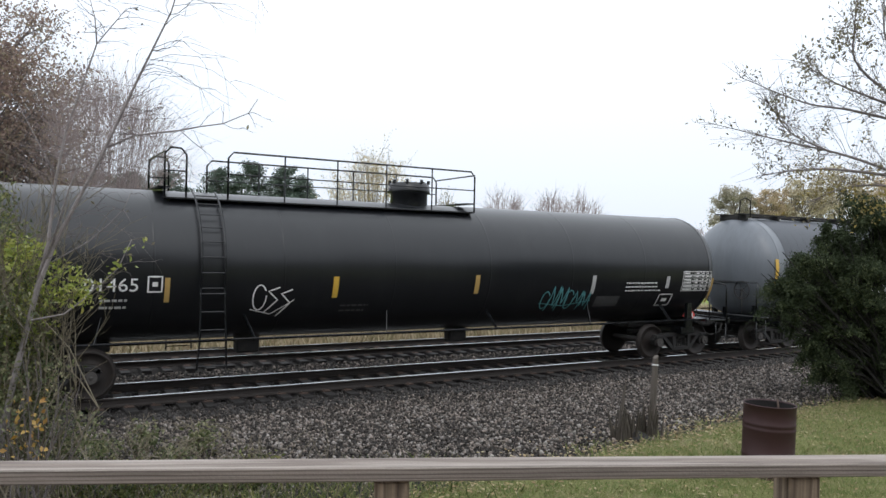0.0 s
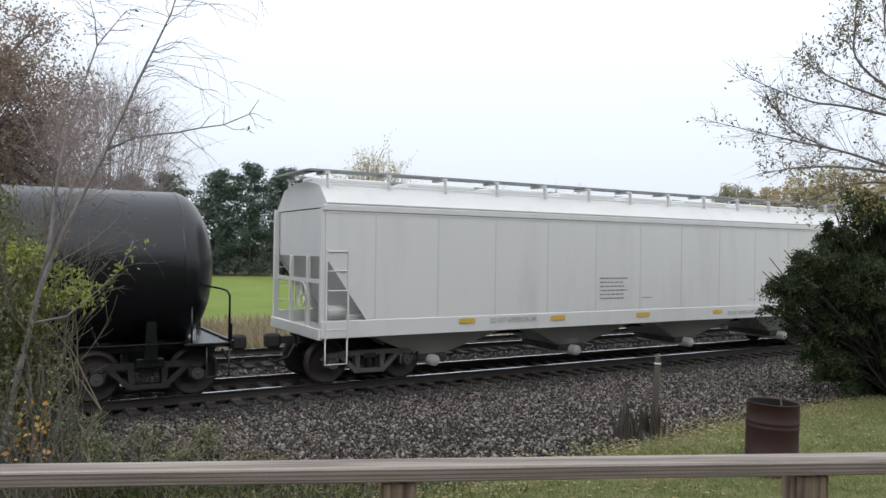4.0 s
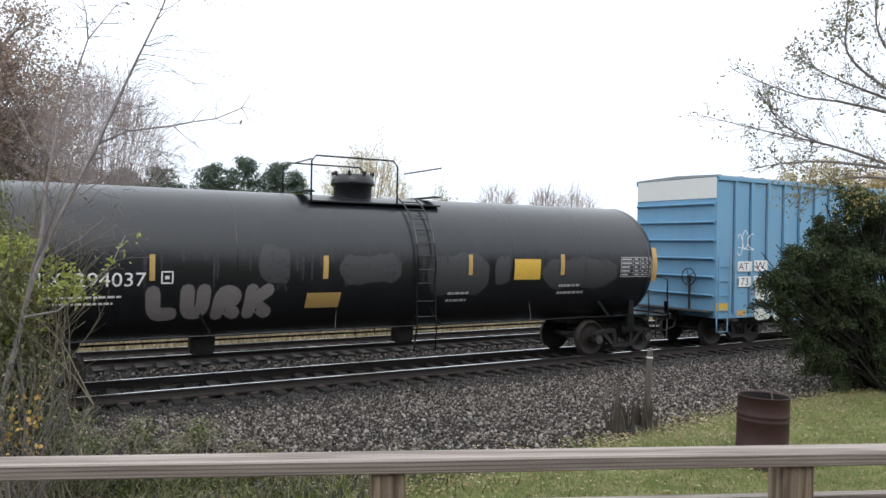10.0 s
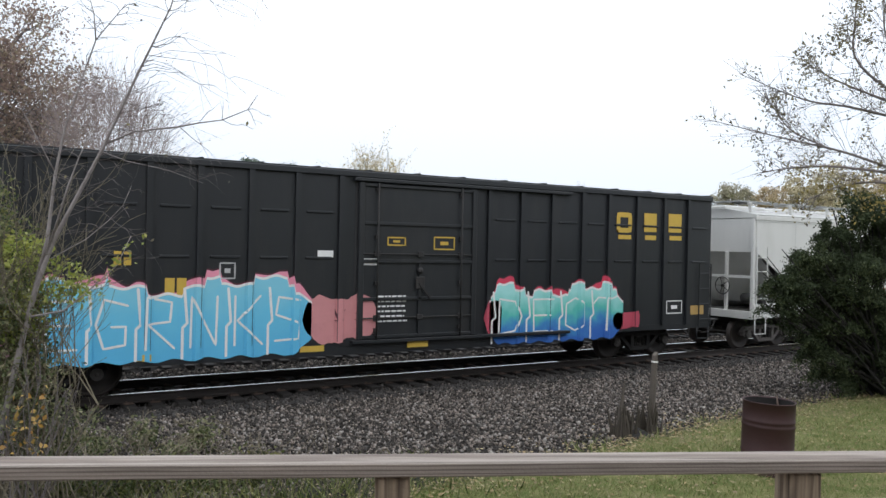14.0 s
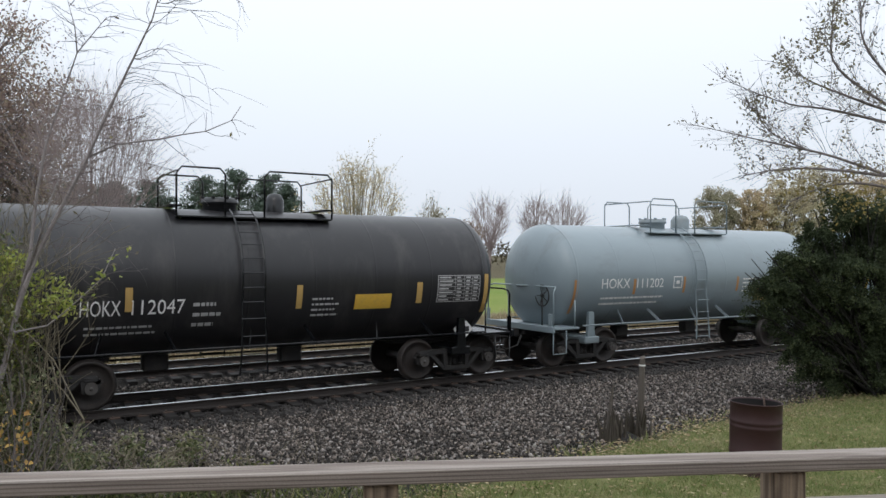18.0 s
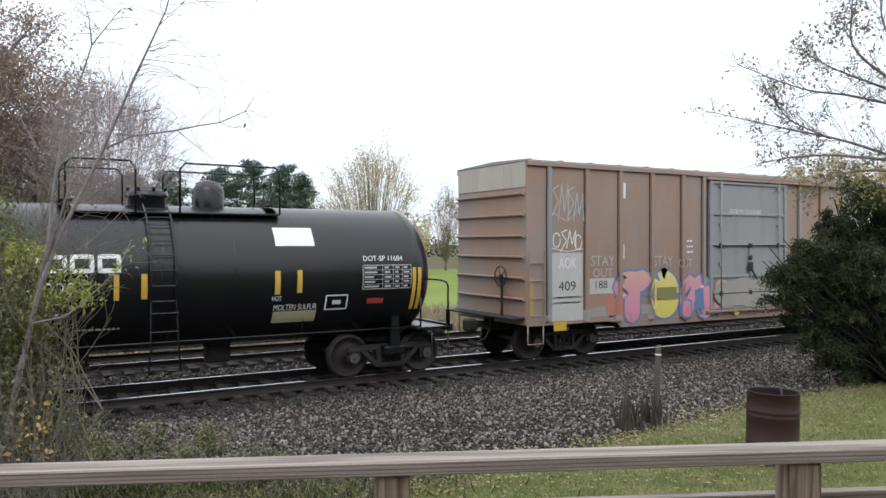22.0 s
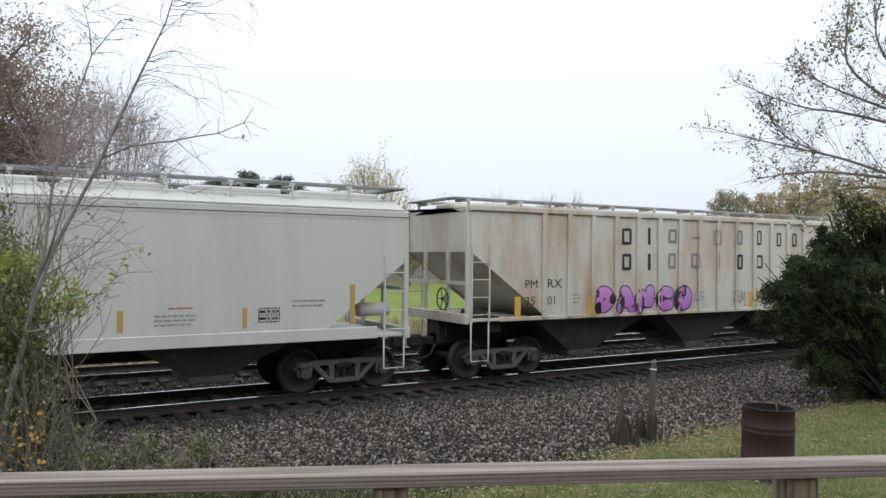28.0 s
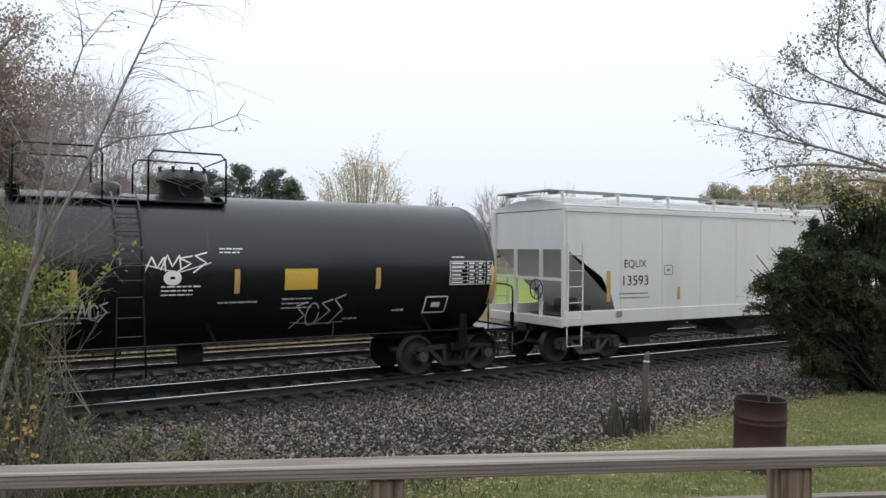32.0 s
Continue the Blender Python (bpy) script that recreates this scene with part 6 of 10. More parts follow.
def mural(key, x0, x1, z0, z1, scheme, seed, word):
    """A spray-painted piece: ragged backdrop, outlined letters with a fading fill, glints."""
    back, line, fills, glint, fat, rim, extra = PIECES[scheme]
    r = random.Random(seed)
    car = CARS[key]
    z0 = max(z0, FOOT.get(key, z0) - 0.18)
    w, h = x1 - x0, z1 - z0
    n = len(word)
    cell = w / n
    tones = [fade(f, z0, z1) for f in fills]
    xs = np.arange(x0 - 0.12, x1 + 0.12, 0.04)
    ph = [r.uniform(0, 6.28) for i in range(4)]
    u = (xs - x0) / w
    edge = np.clip(np.minimum(u + 0.06, 1.06 - u) * 9, 0, 1) ** 0.5
    m = Mesh()
    if fat == 0.0:
        # one broad panel of paint with the letters drawn on it as pale lines
        step = 0.05 * np.sign(np.sin(u * 23 + ph[0])) + 0.06 * np.sign(np.sin(u * 9 + 1)) + 0.02 * np.sin(u * 60)
        hi = z0 + h * (0.5 + edge * (0.40 + step))
        lo = z0 + h * (0.5 - edge * (0.49 + 0.02 * np.sin(u * 50)))
        g = part("graffiti", columns(m, key, xs, lo, hi, 0.008, 1), tones[0], car, "spray-painted panel with pale letter lines")
        lumps = np.maximum(0, np.sin(u * 17 + ph[1])) * 0.13 + np.maximum(0, np.sin(u * 41)) * 0.04
        part("crest", columns(Mesh(), key, xs, lo, hi + lumps + 0.05, 0.006, 1), paint(extra), g)
        part("border", columns(Mesh(), key, xs, hi - 0.005, hi + 0.045, 0.010, 1), paint("W"), g)
        part("crest_outline", columns(Mesh(), key, xs, hi + lumps + 0.05, hi + lumps + 0.085, 0.006, 1), paint("maroon"), g)
        body = Mesh()
        for i in range(n):
            for q in ALPHABET[word[i]]:
                ribbon(body, key, [(x0 + cell * (i + 0.10 + 0.8 * a), z0 + h * (0.16 + 0.62 * b)) for a, b in q], 0.042, 0.014)
            ribbon(body, key, [(x0 + cell * i, z0 + h * 0.03), (x0 + cell * i, z0 + h * 0.40), (x0 + cell * (i + 0.1), z0 + h * 0.46), (x0 + cell * (i + 0.03), z0 + h * 0.88)], 0.05, 0.012)
        part("letter_line", body, paint("W"), g)
        return g
    if back:
        saw = np.abs((u * w * 0.9 + ph[3]) % 1.0 - 0.5)
        hi = z0 + h * (0.5 + edge * (0.30 + 0.10 * np.sin(u * 13 + ph[0]) + 0.05 * np.sin(u * 37 + ph[1]) + 0.2 * saw))
        lo = z0 + h * (0.5 - edge * (0.42 + 0.06 * np.sin(u * 13 + ph[2])))
        columns(m, key, xs, lo, hi, 0.006, 4)
        if extra == "crown":
            columns(m, key, xs, z0 + 0 * xs, z0 + h * (0.72 + 0.16 * np.abs(np.sin(xs * 1.7 + ph[1])) + 0.05 * np.sin(xs * 9)), 0.005, 4)
        if extra == "bubbles":
            for i in range(16):
                a, b, q = x0 + w * r.random(), z1 - h * r.uniform(-0.08, 0.2), r.uniform(0.05, 0.2)
                m.add([skin(key, a + q * math.cos(e), b + q * math.sin(e), 0.006) for e in np.linspace(0, 6, 14)], [tuple(range(14))])
    else:
        columns(m, key, xs[4:-4], (z0 + h * 0.5 + 0 * xs)[4:-4], (z0 + h * 0.53 + 0 * xs)[4:-4], 0.006, 1)
    g = part("graffiti", m, paint(back or line), car, "spray-painted piece with outlined letters")
    if extra == "feet":
        part("letter_underside", columns(Mesh(), key, xs[3:-3], (z0 + 0.02 * h + 0.04 * np.sin(xs * 9))[3:-3], (z0 + h * 0.2 + 0.05 * np.sin(xs * 6))[3:-3], 0.009, 1), paint("W"), g)
    out, shine = Mesh(), Mesh()
    bodies = [Mesh() for f in fills]
    for i in range(n):
        lean, bounce = r.uniform(-0.06, 0.14), r.uniform(-0.04, 0.04) * h
        width = min(fat * h, cell * 0.46)
        pad = width / 2 + rim / 2
        lift = 0.012 + i * 0.004
        for q in ALPHABET[word[i]]:
            pts = [(x0 + cell * (i + 0.5) + (a - 0.5 + lean * (b - 0.5)) * (cell * 1.1 - width), z0 + pad + bounce + (h - 2 * pad) * min(1, max(0, b))) for a, b in q]
            pts = rounded([(min(x1, max(x0, a)), max(z0 + pad * 0.8, b)) for a, b in pts])
            ribbon(out, key, pts, width + rim, lift - 0.002)
            ribbon(bodies[i % len(fills)], key, pts, width, lift)
            # pointed serif at the stroke's end
            (a, b), (c, d) = pts[-1], pts[-4]
            if scheme in ("tealblue", "magenta") and math.hypot(a - c, b - d) > 0.02:
                f = width * 0.9 / math.hypot(a - c, b - d)
                tip = (a + (a - c) * f, max(z0 + 0.02, b + (b - d) * f))
                ribbon(out, key, [(a, b), tip], width * 0.6 + rim, lift - 0.002, ends=False)
                ribbon(bodies[i % len(fills)], key, [(a, b), tip], width * 0.6, lift, ends=False)
            if glint and len(pts) > 6:
                j = r.randrange(1, len(pts) - 5)
                ribbon(shine, key, [(a - width * 0.28, b + width * 0.2) for a, b in pts[j:j + 5]], 0.025, lift + 0.0015)
    tagged(part("letter_outline", out, paint(line), g), kind="stuff")
    for b, t in zip(bodies, tones):
        if b.v:
            tagged(part("letter_fill", b, t, g), kind="stuff")
    if shine.v:
        tagged(part("letter_glint", shine, paint(glint), g), kind="stuff")
    return g


def star(key, x, z, r):
    """A five-pointed star with a black rim."""
    for name, q, lift, hue in (("star_outline", r * 1.28, 0.046, "K"), ("star_fill", r, 0.050, "sky")):
        ring = [skin(key, x + q * (1 if i % 2 == 0 else 0.45) * math.sin(i * math.pi / 5 + 0.15), z + q * (1 if i % 2 == 0 else 0.45) * math.cos(i * math.pi / 5 + 0.15), lift) for i in range(10)]
        part(name, Mesh().add([skin(key, x, z, lift)] + ring, [(0, 1 + i, 1 + (i + 1) % 10) for i in range(10)]), paint(hue), CARS[key])


def dark_top(key, x0, x1, z0, z1, hue):
    """Darker top part with a ragged, flecked lower edge."""
    s = SURF[key]
    xs = np.arange(x0 - 0.3, x1 + 0.3, 0.03)
    r = np.random.default_rng(3)
    rag = r.normal(0, 0.022, len(xs)) + 0.05 * np.sin(xs * 2.1) + 0.03 * np.sin(xs * 5.7) - 0.15 * (r.random(len(xs)) < 0.03)
    k = columns(Mesh(), key, xs, z0 + rag, [s[1] + s[2] * 0.995] * len(xs), 0.005, 22)
    for i in range(900):
        x, z, w, h = r.uniform(x0, x1), z0 + r.normal(-0.06, 0.07), r.uniform(0.02, 0.07), r.uniform(0.008, 0.02)
        k.add([skin(key, x - w, z, 0.005), skin(key, x, z - h, 0.005), skin(key, x + w, z + h * 0.3, 0.005), skin(key, x, z + h, 0.005)], [(0, 1, 2, 3)])
    return part("ragged_dark_top", k, paint(hue), CARS[key], "darker upper part with a ragged lower edge")


def ragged(key, x0, x1, z0, z1, hue, seed, lift=0.003, name="dust_patch"):
    """A patch of dust or thin paint with an uneven edge."""
    r = np.random.default_rng(abs(seed) + 1)
    xs = np.arange(x0, x1, 0.05)
    u = (xs - x0) / (x1 - x0)
    e = np.clip(np.minimum(u, 1 - u) * 6, 0, 1) ** 0.5
    m, h = (z0 + z1) / 2, (z1 - z0) / 2
    lo, hi = [m + q * h * e * (0.86 + 0.10 * np.sin(xs * 5.3 + seed + q) + 0.04 * np.sin(xs * 17 + seed) + r.normal(0, 0.02, len(xs))) for q in (-1, 1)]
    return part(name, columns(Mesh(), key, xs, np.maximum(lo, z0), hi, lift, 12 if SURF[key][0] == "tank" else 1), paint(hue), CARS[key])


def runs(key, xs, z0, z1, hue, width, seed=1):
    """Single narrow runs down the side, tapering to a point."""
    r = random.Random(seed)
    for x in xs:
        k, n = Mesh(), 14
        lean = r.uniform(0.02, 0.1)
        zt, zb = z1 - r.uniform(0, 0.1), z0 + r.uniform(-0.1, 0.2)
        mid = [(x + lean * (i / n) ** 2 + r.gauss(0, 0.006), zt + (zb - zt) * i / n, width * (0.3 + 0.9 * math.sin(math.pi * min(1, 0.15 + 0.8 * i / n)))) for i in range(n + 1)]
        vs = [skin(key, a + e * w / 2, z, 0.009) for a, z, w in mid for e in (-1, 1)]
        part("run_mark", k.add(vs, [(2 * i, 2 * i + 1, 2 * i + 3, 2 * i + 2) for i in range(n)]), paint(hue), CARS[key])


def drips(key, x0, x1, z0, z1, hue):
    r = random.Random(8)
    k = Mesh()
    x = x0
    while x < x1:
        w = r.uniform(0.02, 0.09)
        a = z1 - r.uniform(0, 0.25)
        b = z1 - (z1 - z0) * r.uniform(0.2, 1.0)
        columns(k, key, (x, x + w * 0.5, x + w), (b + 0.1, b, b + 0.06), (a, a + 0.03, a), 0.004, 3)
        x += w + r.expovariate(9)
    return tagged(part("drip_stain", k, paint(hue), CARS[key], "black runs down the tank"), kind="stuff")


def rings(key, x0, x1, z0, z1, hue, word):
    """Thin white letters painted one over the other."""
    h = (z1 - z0) / len(word)
    for i, ch in enumerate(word):
        k = Mesh()
        for q in ALPHABET[ch]:
            ribbon(k, key, rounded([(x0 + (x1 - x0) * a, z1 - h * (i + 0.93) + h * 0.84 * b) for a, b in q], 1), 0.11, 0.05 if key == "J" else 0.008)
        part("graffiti_letter", k, paint(hue), CARS[key])


def block(key, x0, x1, z0, z1, hue, hollow):
    """A maker's sign as a plain block or a hollow block."""
    if not hollow:
        return sheet(key, "sign_block", x0, x1, z0, z1, hue, 0.012)
    t = min(x1 - x0, z1 - z0) * 0.24
    k = ribbon(Mesh(), key, [(x0 + t / 2, z0 + t / 2), (x1 - t / 2, z0 + t / 2), (x1 - t / 2, z1 - t / 2), (x0 + t / 2, z1 - t / 2), (x0 + t / 2, z0 + t / 2)], t, 0.012, 0.06)
    return part("sign_block", k, paint(hue), CARS[key])


def bars(key, x0, x1, z0, z1, hue, n):
    if key == "X" and min(x1 - x0, z1 - z0) > 0.2:
        block(key, x0 + 0.02, x1 - 0.02, z0, z1, hue, True)
        return
    for i in range(n):
        w = (x1 - x0) / n
        sheet(key, "sign_bar", x0 + w * i + 0.02, x0 + w * (i + 1) - 0.02, z0, z1, hue, 0.008 if key != "X" else 0.01)


def crossed_bands(key, x0, x1, z0, z1):
    """Two chevrons, red inside and blue outside, meeting at their points."""
    c, d = (x0 + x1) / 2, (z0 + z1) / 2
    w, h = (x1 - x0) / 2, (z1 - z0) / 2
    for hue, f, lift, wd in (("blue", 1.0, 0.008, 0.2), ("red2", 0.62, 0.012, 0.19), ("white", 0.84, 0.010, 0.05)):
        k = Mesh()
        for s in (-1, 1):
            o = 0.2 * (1 - f)
            ribbon(k, key, [(c + s * w, d + h * f * 0.92), (c + s * (0.12 + o), d + h * 0.02), (c + s * w, d - h * f * 0.92)], wd, lift, 0.06, False)
        part("sign_band", k, paint(hue), CARS[key])


def rust_line(key, x0, x1, z):
    r = np.random.default_rng(5)
    xs = np.arange(x0, x1, 0.06)
    y = -1.66
    k = Mesh()
    n = len(xs)
    t = 0.02 + 0.045 * np.clip(np.sin(xs * 1.3) + 0.6 * np.sin(xs * 4.1) + r.normal(0, 0.3, n), 0, 1.5)
    vs = [(x, y, z + 0.055 - 0.0) for x in xs] + [(x, y, z + 0.05 - b) for x, b in zip(xs, t)]
    k.add(vs, [(i, i + 1, n + i + 1, n + i) for i in range(n - 1)])
    return part("rust_stain", k, paint("rust"), CARS[key], "rust run along the eave")

# ---- marks, lettering, notices and graffiti on the cars ----
lettering("A", "01465", -7.3, -6.41, 2.03, 2.27, "W")
stencil("A", -7.04, -6.51, 1.68, 1.94, "D", 2)
outline("A", -6.24, -6.0, 2.02, 2.3, "W")
sheet("A", "reflector_strip", -5.97, -5.84, 1.82, 2.28, "O")
sheet("A", "reflector_strip", -2.67, -2.5, 1.86, 2.3, "Y")
sheet("A", "reflector_strip", 0.8, 0.97, 1.9, 2.33, "O")
sheet("A", "reflector_strip", 4.31, 4.48, 1.85, 2.32, "D")
sheet("A", "reflector_strip", 6.93, 7.11, 1.98, 2.3, "D")
scrawl("A", -4.29, -3.49, 1.46, 2.19, "W", 3)
scrawl("A", 2.85, 4.34, 1.38, 2.07, "teal", 4)
sheet("A", "painted_patch", 4.6, 5.41, 1.51, 1.79, "slate")
stencil("A", 5.52, 6.88, 1.88, 2.18, "W", 3)
stencil("A", 7.73, 8.87, 1.97, 2.4, "D", 3)
stencil("A", -2.42, -1.64, 1.53, 1.75, "slate", 2)
panel("A", 7.59, 8.7, 1.9, 2.43, "W", 6)
sheet("A", "reflector_strip", 8.71, 8.83, 1.55, 2.25, "O")
outline("A", 6.83, 7.32, 1.5, 1.81, "W")
placard("A", 8.08, 8.47, 0.93, 1.44, "red")
sheet("B", "reflector_strip", -8.88, -8.67, 1.92, 2.81, "Y")
lettering("B", "UTLX", -7.7, -6.75, 2.02, 2.28, "G")
lettering("B", "950287", -6.65, -5.56, 2.01, 2.28, "G")
scrawl("B", -5.22, -4.03, 1.75, 2.11, "W", 5)
scrawl("B", -4.02, -2.32, 1.41, 2.19, "W", 6)
scrawl("B", -2.44, -0.48, 1.61, 2.24, "W", 7)
sheet("B", "reflector_strip", -5.4, -5.28, 2.18, 2.62, "G")
sheet("B", "reflector_strip", -2.75, -2.62, 2.17, 2.6, "G")
sheet("B", "reflector_strip", -0.04, 0.13, 2.16, 2.6, "G")
sheet("B", "reflector_strip", 1.74, 1.8, 2.32, 2.98, "G")
sheet("B", "reflector_strip", 5.36, 5.42, 2.39, 3.05, "G")
sheet("B", "notice_sheet", 1.79, 2.59, 2.32, 2.64, "Y")
dark_top("B", -8.06, 8.86, 2.84, 4.19, "darktop")
runs("B", (-5.3, -2.35, -0.2, 2.1, 4.6, 7.2), 2.72, 3.62, "ash", 0.045)
runs("B", (-6.7, -3.7, -1.1, 0.9, 3.3, 6.0), 2.2, 2.85, "tar2", 0.05, 4)
runs("B", (-8.35, -8.2, -8.05, -7.85, -7.6, -7.4, -7.25), 2.25, 2.85, "tar2", 0.09, 6)
sheet("B", "painted_patch", 5.32, 7.05, 1.94, 2.11, "K")
lettering("B", "LIQUEFIED PETROLEUM GAS", 5.75, 7.03, 1.96, 2.08, "W")
panel("B", 7.39, 8.51, 1.99, 2.53, "D", 6)
outline("B", 6.54, 6.97, 1.66, 1.93, "W")
placard("B", 7.91, 8.39, 1.0, 1.53, "red")
sheet("B", "reflector_strip", 8.69, 8.86, 1.95, 2.85, "G")
stencil("B", 5.38, 7.31, 2.17, 2.43, "G", 2)
sheet("C", "reflector_strip", -8.76, -8.48, 1.7, 2.57, "Y")
lettering("C", "CBTX", -8.22, -7.2, 2.01, 2.26, "W")
lettering("C", "787396", -7.0, -5.56, 2.01, 2.29, "W")
stencil("C", -7.69, -5.83, 1.73, 1.97, "W", 2)
outline("C", -5.16, -4.82, 2.01, 2.3, "W")
sheet("C", "reflector_strip", -5.55, -5.35, 2.06, 2.53, "Y")
sheet("C", "reflector_strip", -2.83, -2.64, 2.07, 2.53, "Y")
sheet("C", "reflector_strip", -0.15, 0.07, 2.05, 2.53, "Y")
sheet("C", "reflector_strip", 2.62, 2.83, 2.08, 2.51, "Y")
sheet("C", "notice_sheet", 1.0, 1.81, 2.07, 2.54, "Y")
scrawl("C", -3.64, -2.94, 2.14, 2.8, "mint", 8)
scrawl("C", -3.37, -2.16, 1.47, 1.99, "D", 9)
stencil("C", -0.87, 0.12, 1.91, 2.02, "D", 1)
sheet("D", "sill_mark", -6.04, -5.62, 1.25, 1.36, "Y", 0.04)
sheet("D", "sill_mark", -3.45, -3.02, 1.23, 1.34, "Y", 0.04)
sheet("D", "sill_mark", -0.65, -0.18, 1.22, 1.33, "Y", 0.04)
sheet("D", "sill_mark", 2.24, 2.63, 1.22, 1.32, "Y", 0.04)
sheet("D", "sill_mark", 4.85, 5.2, 1.2, 1.31, "Y", 0.04)
sheet("D", "sill_mark", 7.57, 8.58, 1.12, 1.4, "O", 0.04)
stencil("D", -1.89, -0.9, 1.68, 2.29, "S", 6)
lettering("D", "DO NOT HAMMER ON CAR", -5.2, -3.89, 1.23, 1.35, "S", 0.04)
lettering("D", "DO NOT HAMMER ON CAR", 2.88, 4.17, 1.16, 1.27, "S", 0.04)
stencil("D", -0.43, -0.04, 1.69, 1.76, "S", 1)
stencil("D", 6.99, 7.69, 2.03, 2.24, "S", 3)
lettering("E", "GACX", -8.02, -7.22, 2.31, 2.52, "K")
lettering("E", "74110", -8.02, -7.21, 1.86, 2.08, "K")
scrawl("E", -7.14, -6.39, 1.7, 2.16, "K", 10)
outline("E", -6.14, -5.86, 2.15, 2.39, "S")
scrawl("E", -5.15, -4.13, 1.32, 2.04, "K", 11, 0.07, 1)
stencil("E", -8.19, -6.71, 1.48, 1.66, "S", 2)
sheet("E", "reflector_strip", -8.41, -8.23, 1.51, 2.35, "O")
sheet("E", "reflector_strip", -5.4, -5.29, 1.48, 1.9, "O")
sheet("E", "reflector_strip", -2.64, -2.52, 1.48, 1.91, "O")
sheet("E", "reflector_strip", -0.19, -0.06, 1.49, 1.92, "O")
sheet("E", "reflector_strip", 2.19, 2.33, 1.47, 1.91, "O")
sheet("E", "reflector_strip", 5.06, 5.22, 1.51, 1.9, "O")
sheet("E", "reflector_strip", 8.12, 8.31, 1.51, 2.38, "O")
panel("E", 6.95, 7.36, 1.53, 1.75, "K", 3)
stencil("E", -2.55, -1.71, 1.5, 1.6, "S", 2)
stencil("E", 2.67, 3.31, 1.51, 1.69, "S", 3)
stencil("E", 4.41, 5.03, 1.48, 1.65, "S", 2)
lettering("E", "DO NOT HAMMER ON SIDE OF CAR", -0.98, 0.83, 1.11, 1.33, "S", 0.04)
rust_line("E", -8.6, 9.0, 3.92)
sheet("F", "reflector_strip", -7.78, -7.64, 1.86, 2.74, "Y")
lettering("F", "SHQX", -6.81, -5.91, 1.75, 1.98, "W")
lettering("F", "8379", -5.66, -4.84, 1.74, 1.98, "W")
stencil("F", -6.57, -5.63, 1.44, 1.69, "D", 2)
stencil("F", -5.39, -4.82, 1.44, 1.69, "D", 2)
outline("F", -4.48, -4.19, 1.76, 2.01, "W")
sheet("F", "reflector_strip", -4.65, -4.52, 2.16, 2.63, "Y")
sheet("F", "reflector_strip", -1.7, -1.54, 2.17, 2.65, "Y")
sheet("F", "reflector_strip", 1.5, 1.64, 2.18, 2.66, "Y")
sheet("F", "reflector_strip", 4.57, 4.72, 2.19, 2.69, "Y")
sheet("F", "painted_patch", -3.05, -2.25, 1.6, 1.87, "brown")
sheet("F", "painted_patch", 0.67, 1.45, 1.4, 1.89, "cream")
panel("F", 6.51, 7.57, 2.3, 2.65, "D", 3)
sheet("G", "reflector_strip", -7.69, -7.54, 1.84, 2.72, "Y")
lettering("G", "SHQX", -6.82, -5.93, 1.68, 1.91, "W")
lettering("G", "8415", -5.55, -4.81, 1.67, 1.91, "W")
stencil("G", -6.79, -5.75, 1.41, 1.64, "D", 2)
stencil("G", -5.48, -4.77, 1.42, 1.63, "D", 2)
outline("G", -4.49, -4.18, 1.7, 1.96, "W")
sheet("G", "reflector_strip", -4.49, -4.32, 1.99, 2.45, "Y")
sheet("G", "reflector_strip", -1.38, -1.22, 2.06, 2.54, "Y")
sheet("G", "reflector_strip", 1.18, 1.35, 2.06, 2.53, "Y")
sheet("G", "reflector_strip", 4.54, 4.72, 2.08, 2.54, "Y")
sheet("G", "notice_sheet", -3.15, -2.33, 1.54, 1.84, "Y")
sheet("G", "painted_patch", 0.67, 1.47, 1.35, 1.84, "cream")
stencil("G", 3.2, 4.4, 1.57, 1.74, "D", 2)
outline("G", 4.77, 5.48, 1.47, 1.77, "D")
panel("G", 6.3, 7.5, 2.06, 2.64, "W", 6)
sheet("G", "reflector_strip", 7.61, 7.81, 1.86, 2.73, "O")
sheet("H", "reflector_strip", -7.86, -7.71, 1.98, 2.89, "O")
lettering("H", "TILX", -6.97, -6.32, 2.06, 2.31, "W")
lettering("H", "294037", -6.12, -4.95, 2.06, 2.31, "W")
stencil("H", -6.9, -5.1, 1.7, 1.94, "W", 2)
outline("H", -4.68, -4.49, 2.11, 2.32, "W")
mural("H", -4.96, -2.54, 1.34, 2.1, "silver", 12, "LURK")
sheet("H", "reflector_strip", -4.92, -4.78, 2.16, 2.64, "O")
sheet("H", "reflector_strip", -1.57, -1.41, 2.16, 2.63, "O")
sheet("H", "reflector_strip", 1.96, 2.11, 2.2, 2.67, "O")
sheet("H", "reflector_strip", 4.65, 4.82, 2.18, 2.69, "O")
sheet("H", "notice_sheet", -1.85, -1.11, 1.55, 1.87, "O")
sheet("H", "notice_sheet", 3.27, 4.05, 2.08, 2.57, "Y")
panel("H", 6.68, 7.78, 2.12, 2.62, "D", 5)
sheet("H", "reflector_strip", 7.78, 8.02, 1.99, 2.88, "O")
for a, b, lo, hi in ((-2.9, -2.2, 2.05, 2.85), (-1.2, 0.3, 2.0, 2.7), (0.9, 2.6, 1.7, 2.75), (2.7, 3.2, 1.9, 2.7), (4.1, 6.6, 1.8, 2.65)):
    ragged("H", a, b, lo, hi, "dusty", int(a * 10))
drips("H", -7.1, 6.8, 1.9, 2.83, "K")
stencil("H", 1.5, 2.22, 1.55, 1.88, "D", 2)
stencil("H", 4.68, 5.53, 1.66, 2.02, "D", 2)
plate("I", "AT", -6.86, -6.29, 2.23, 2.52)
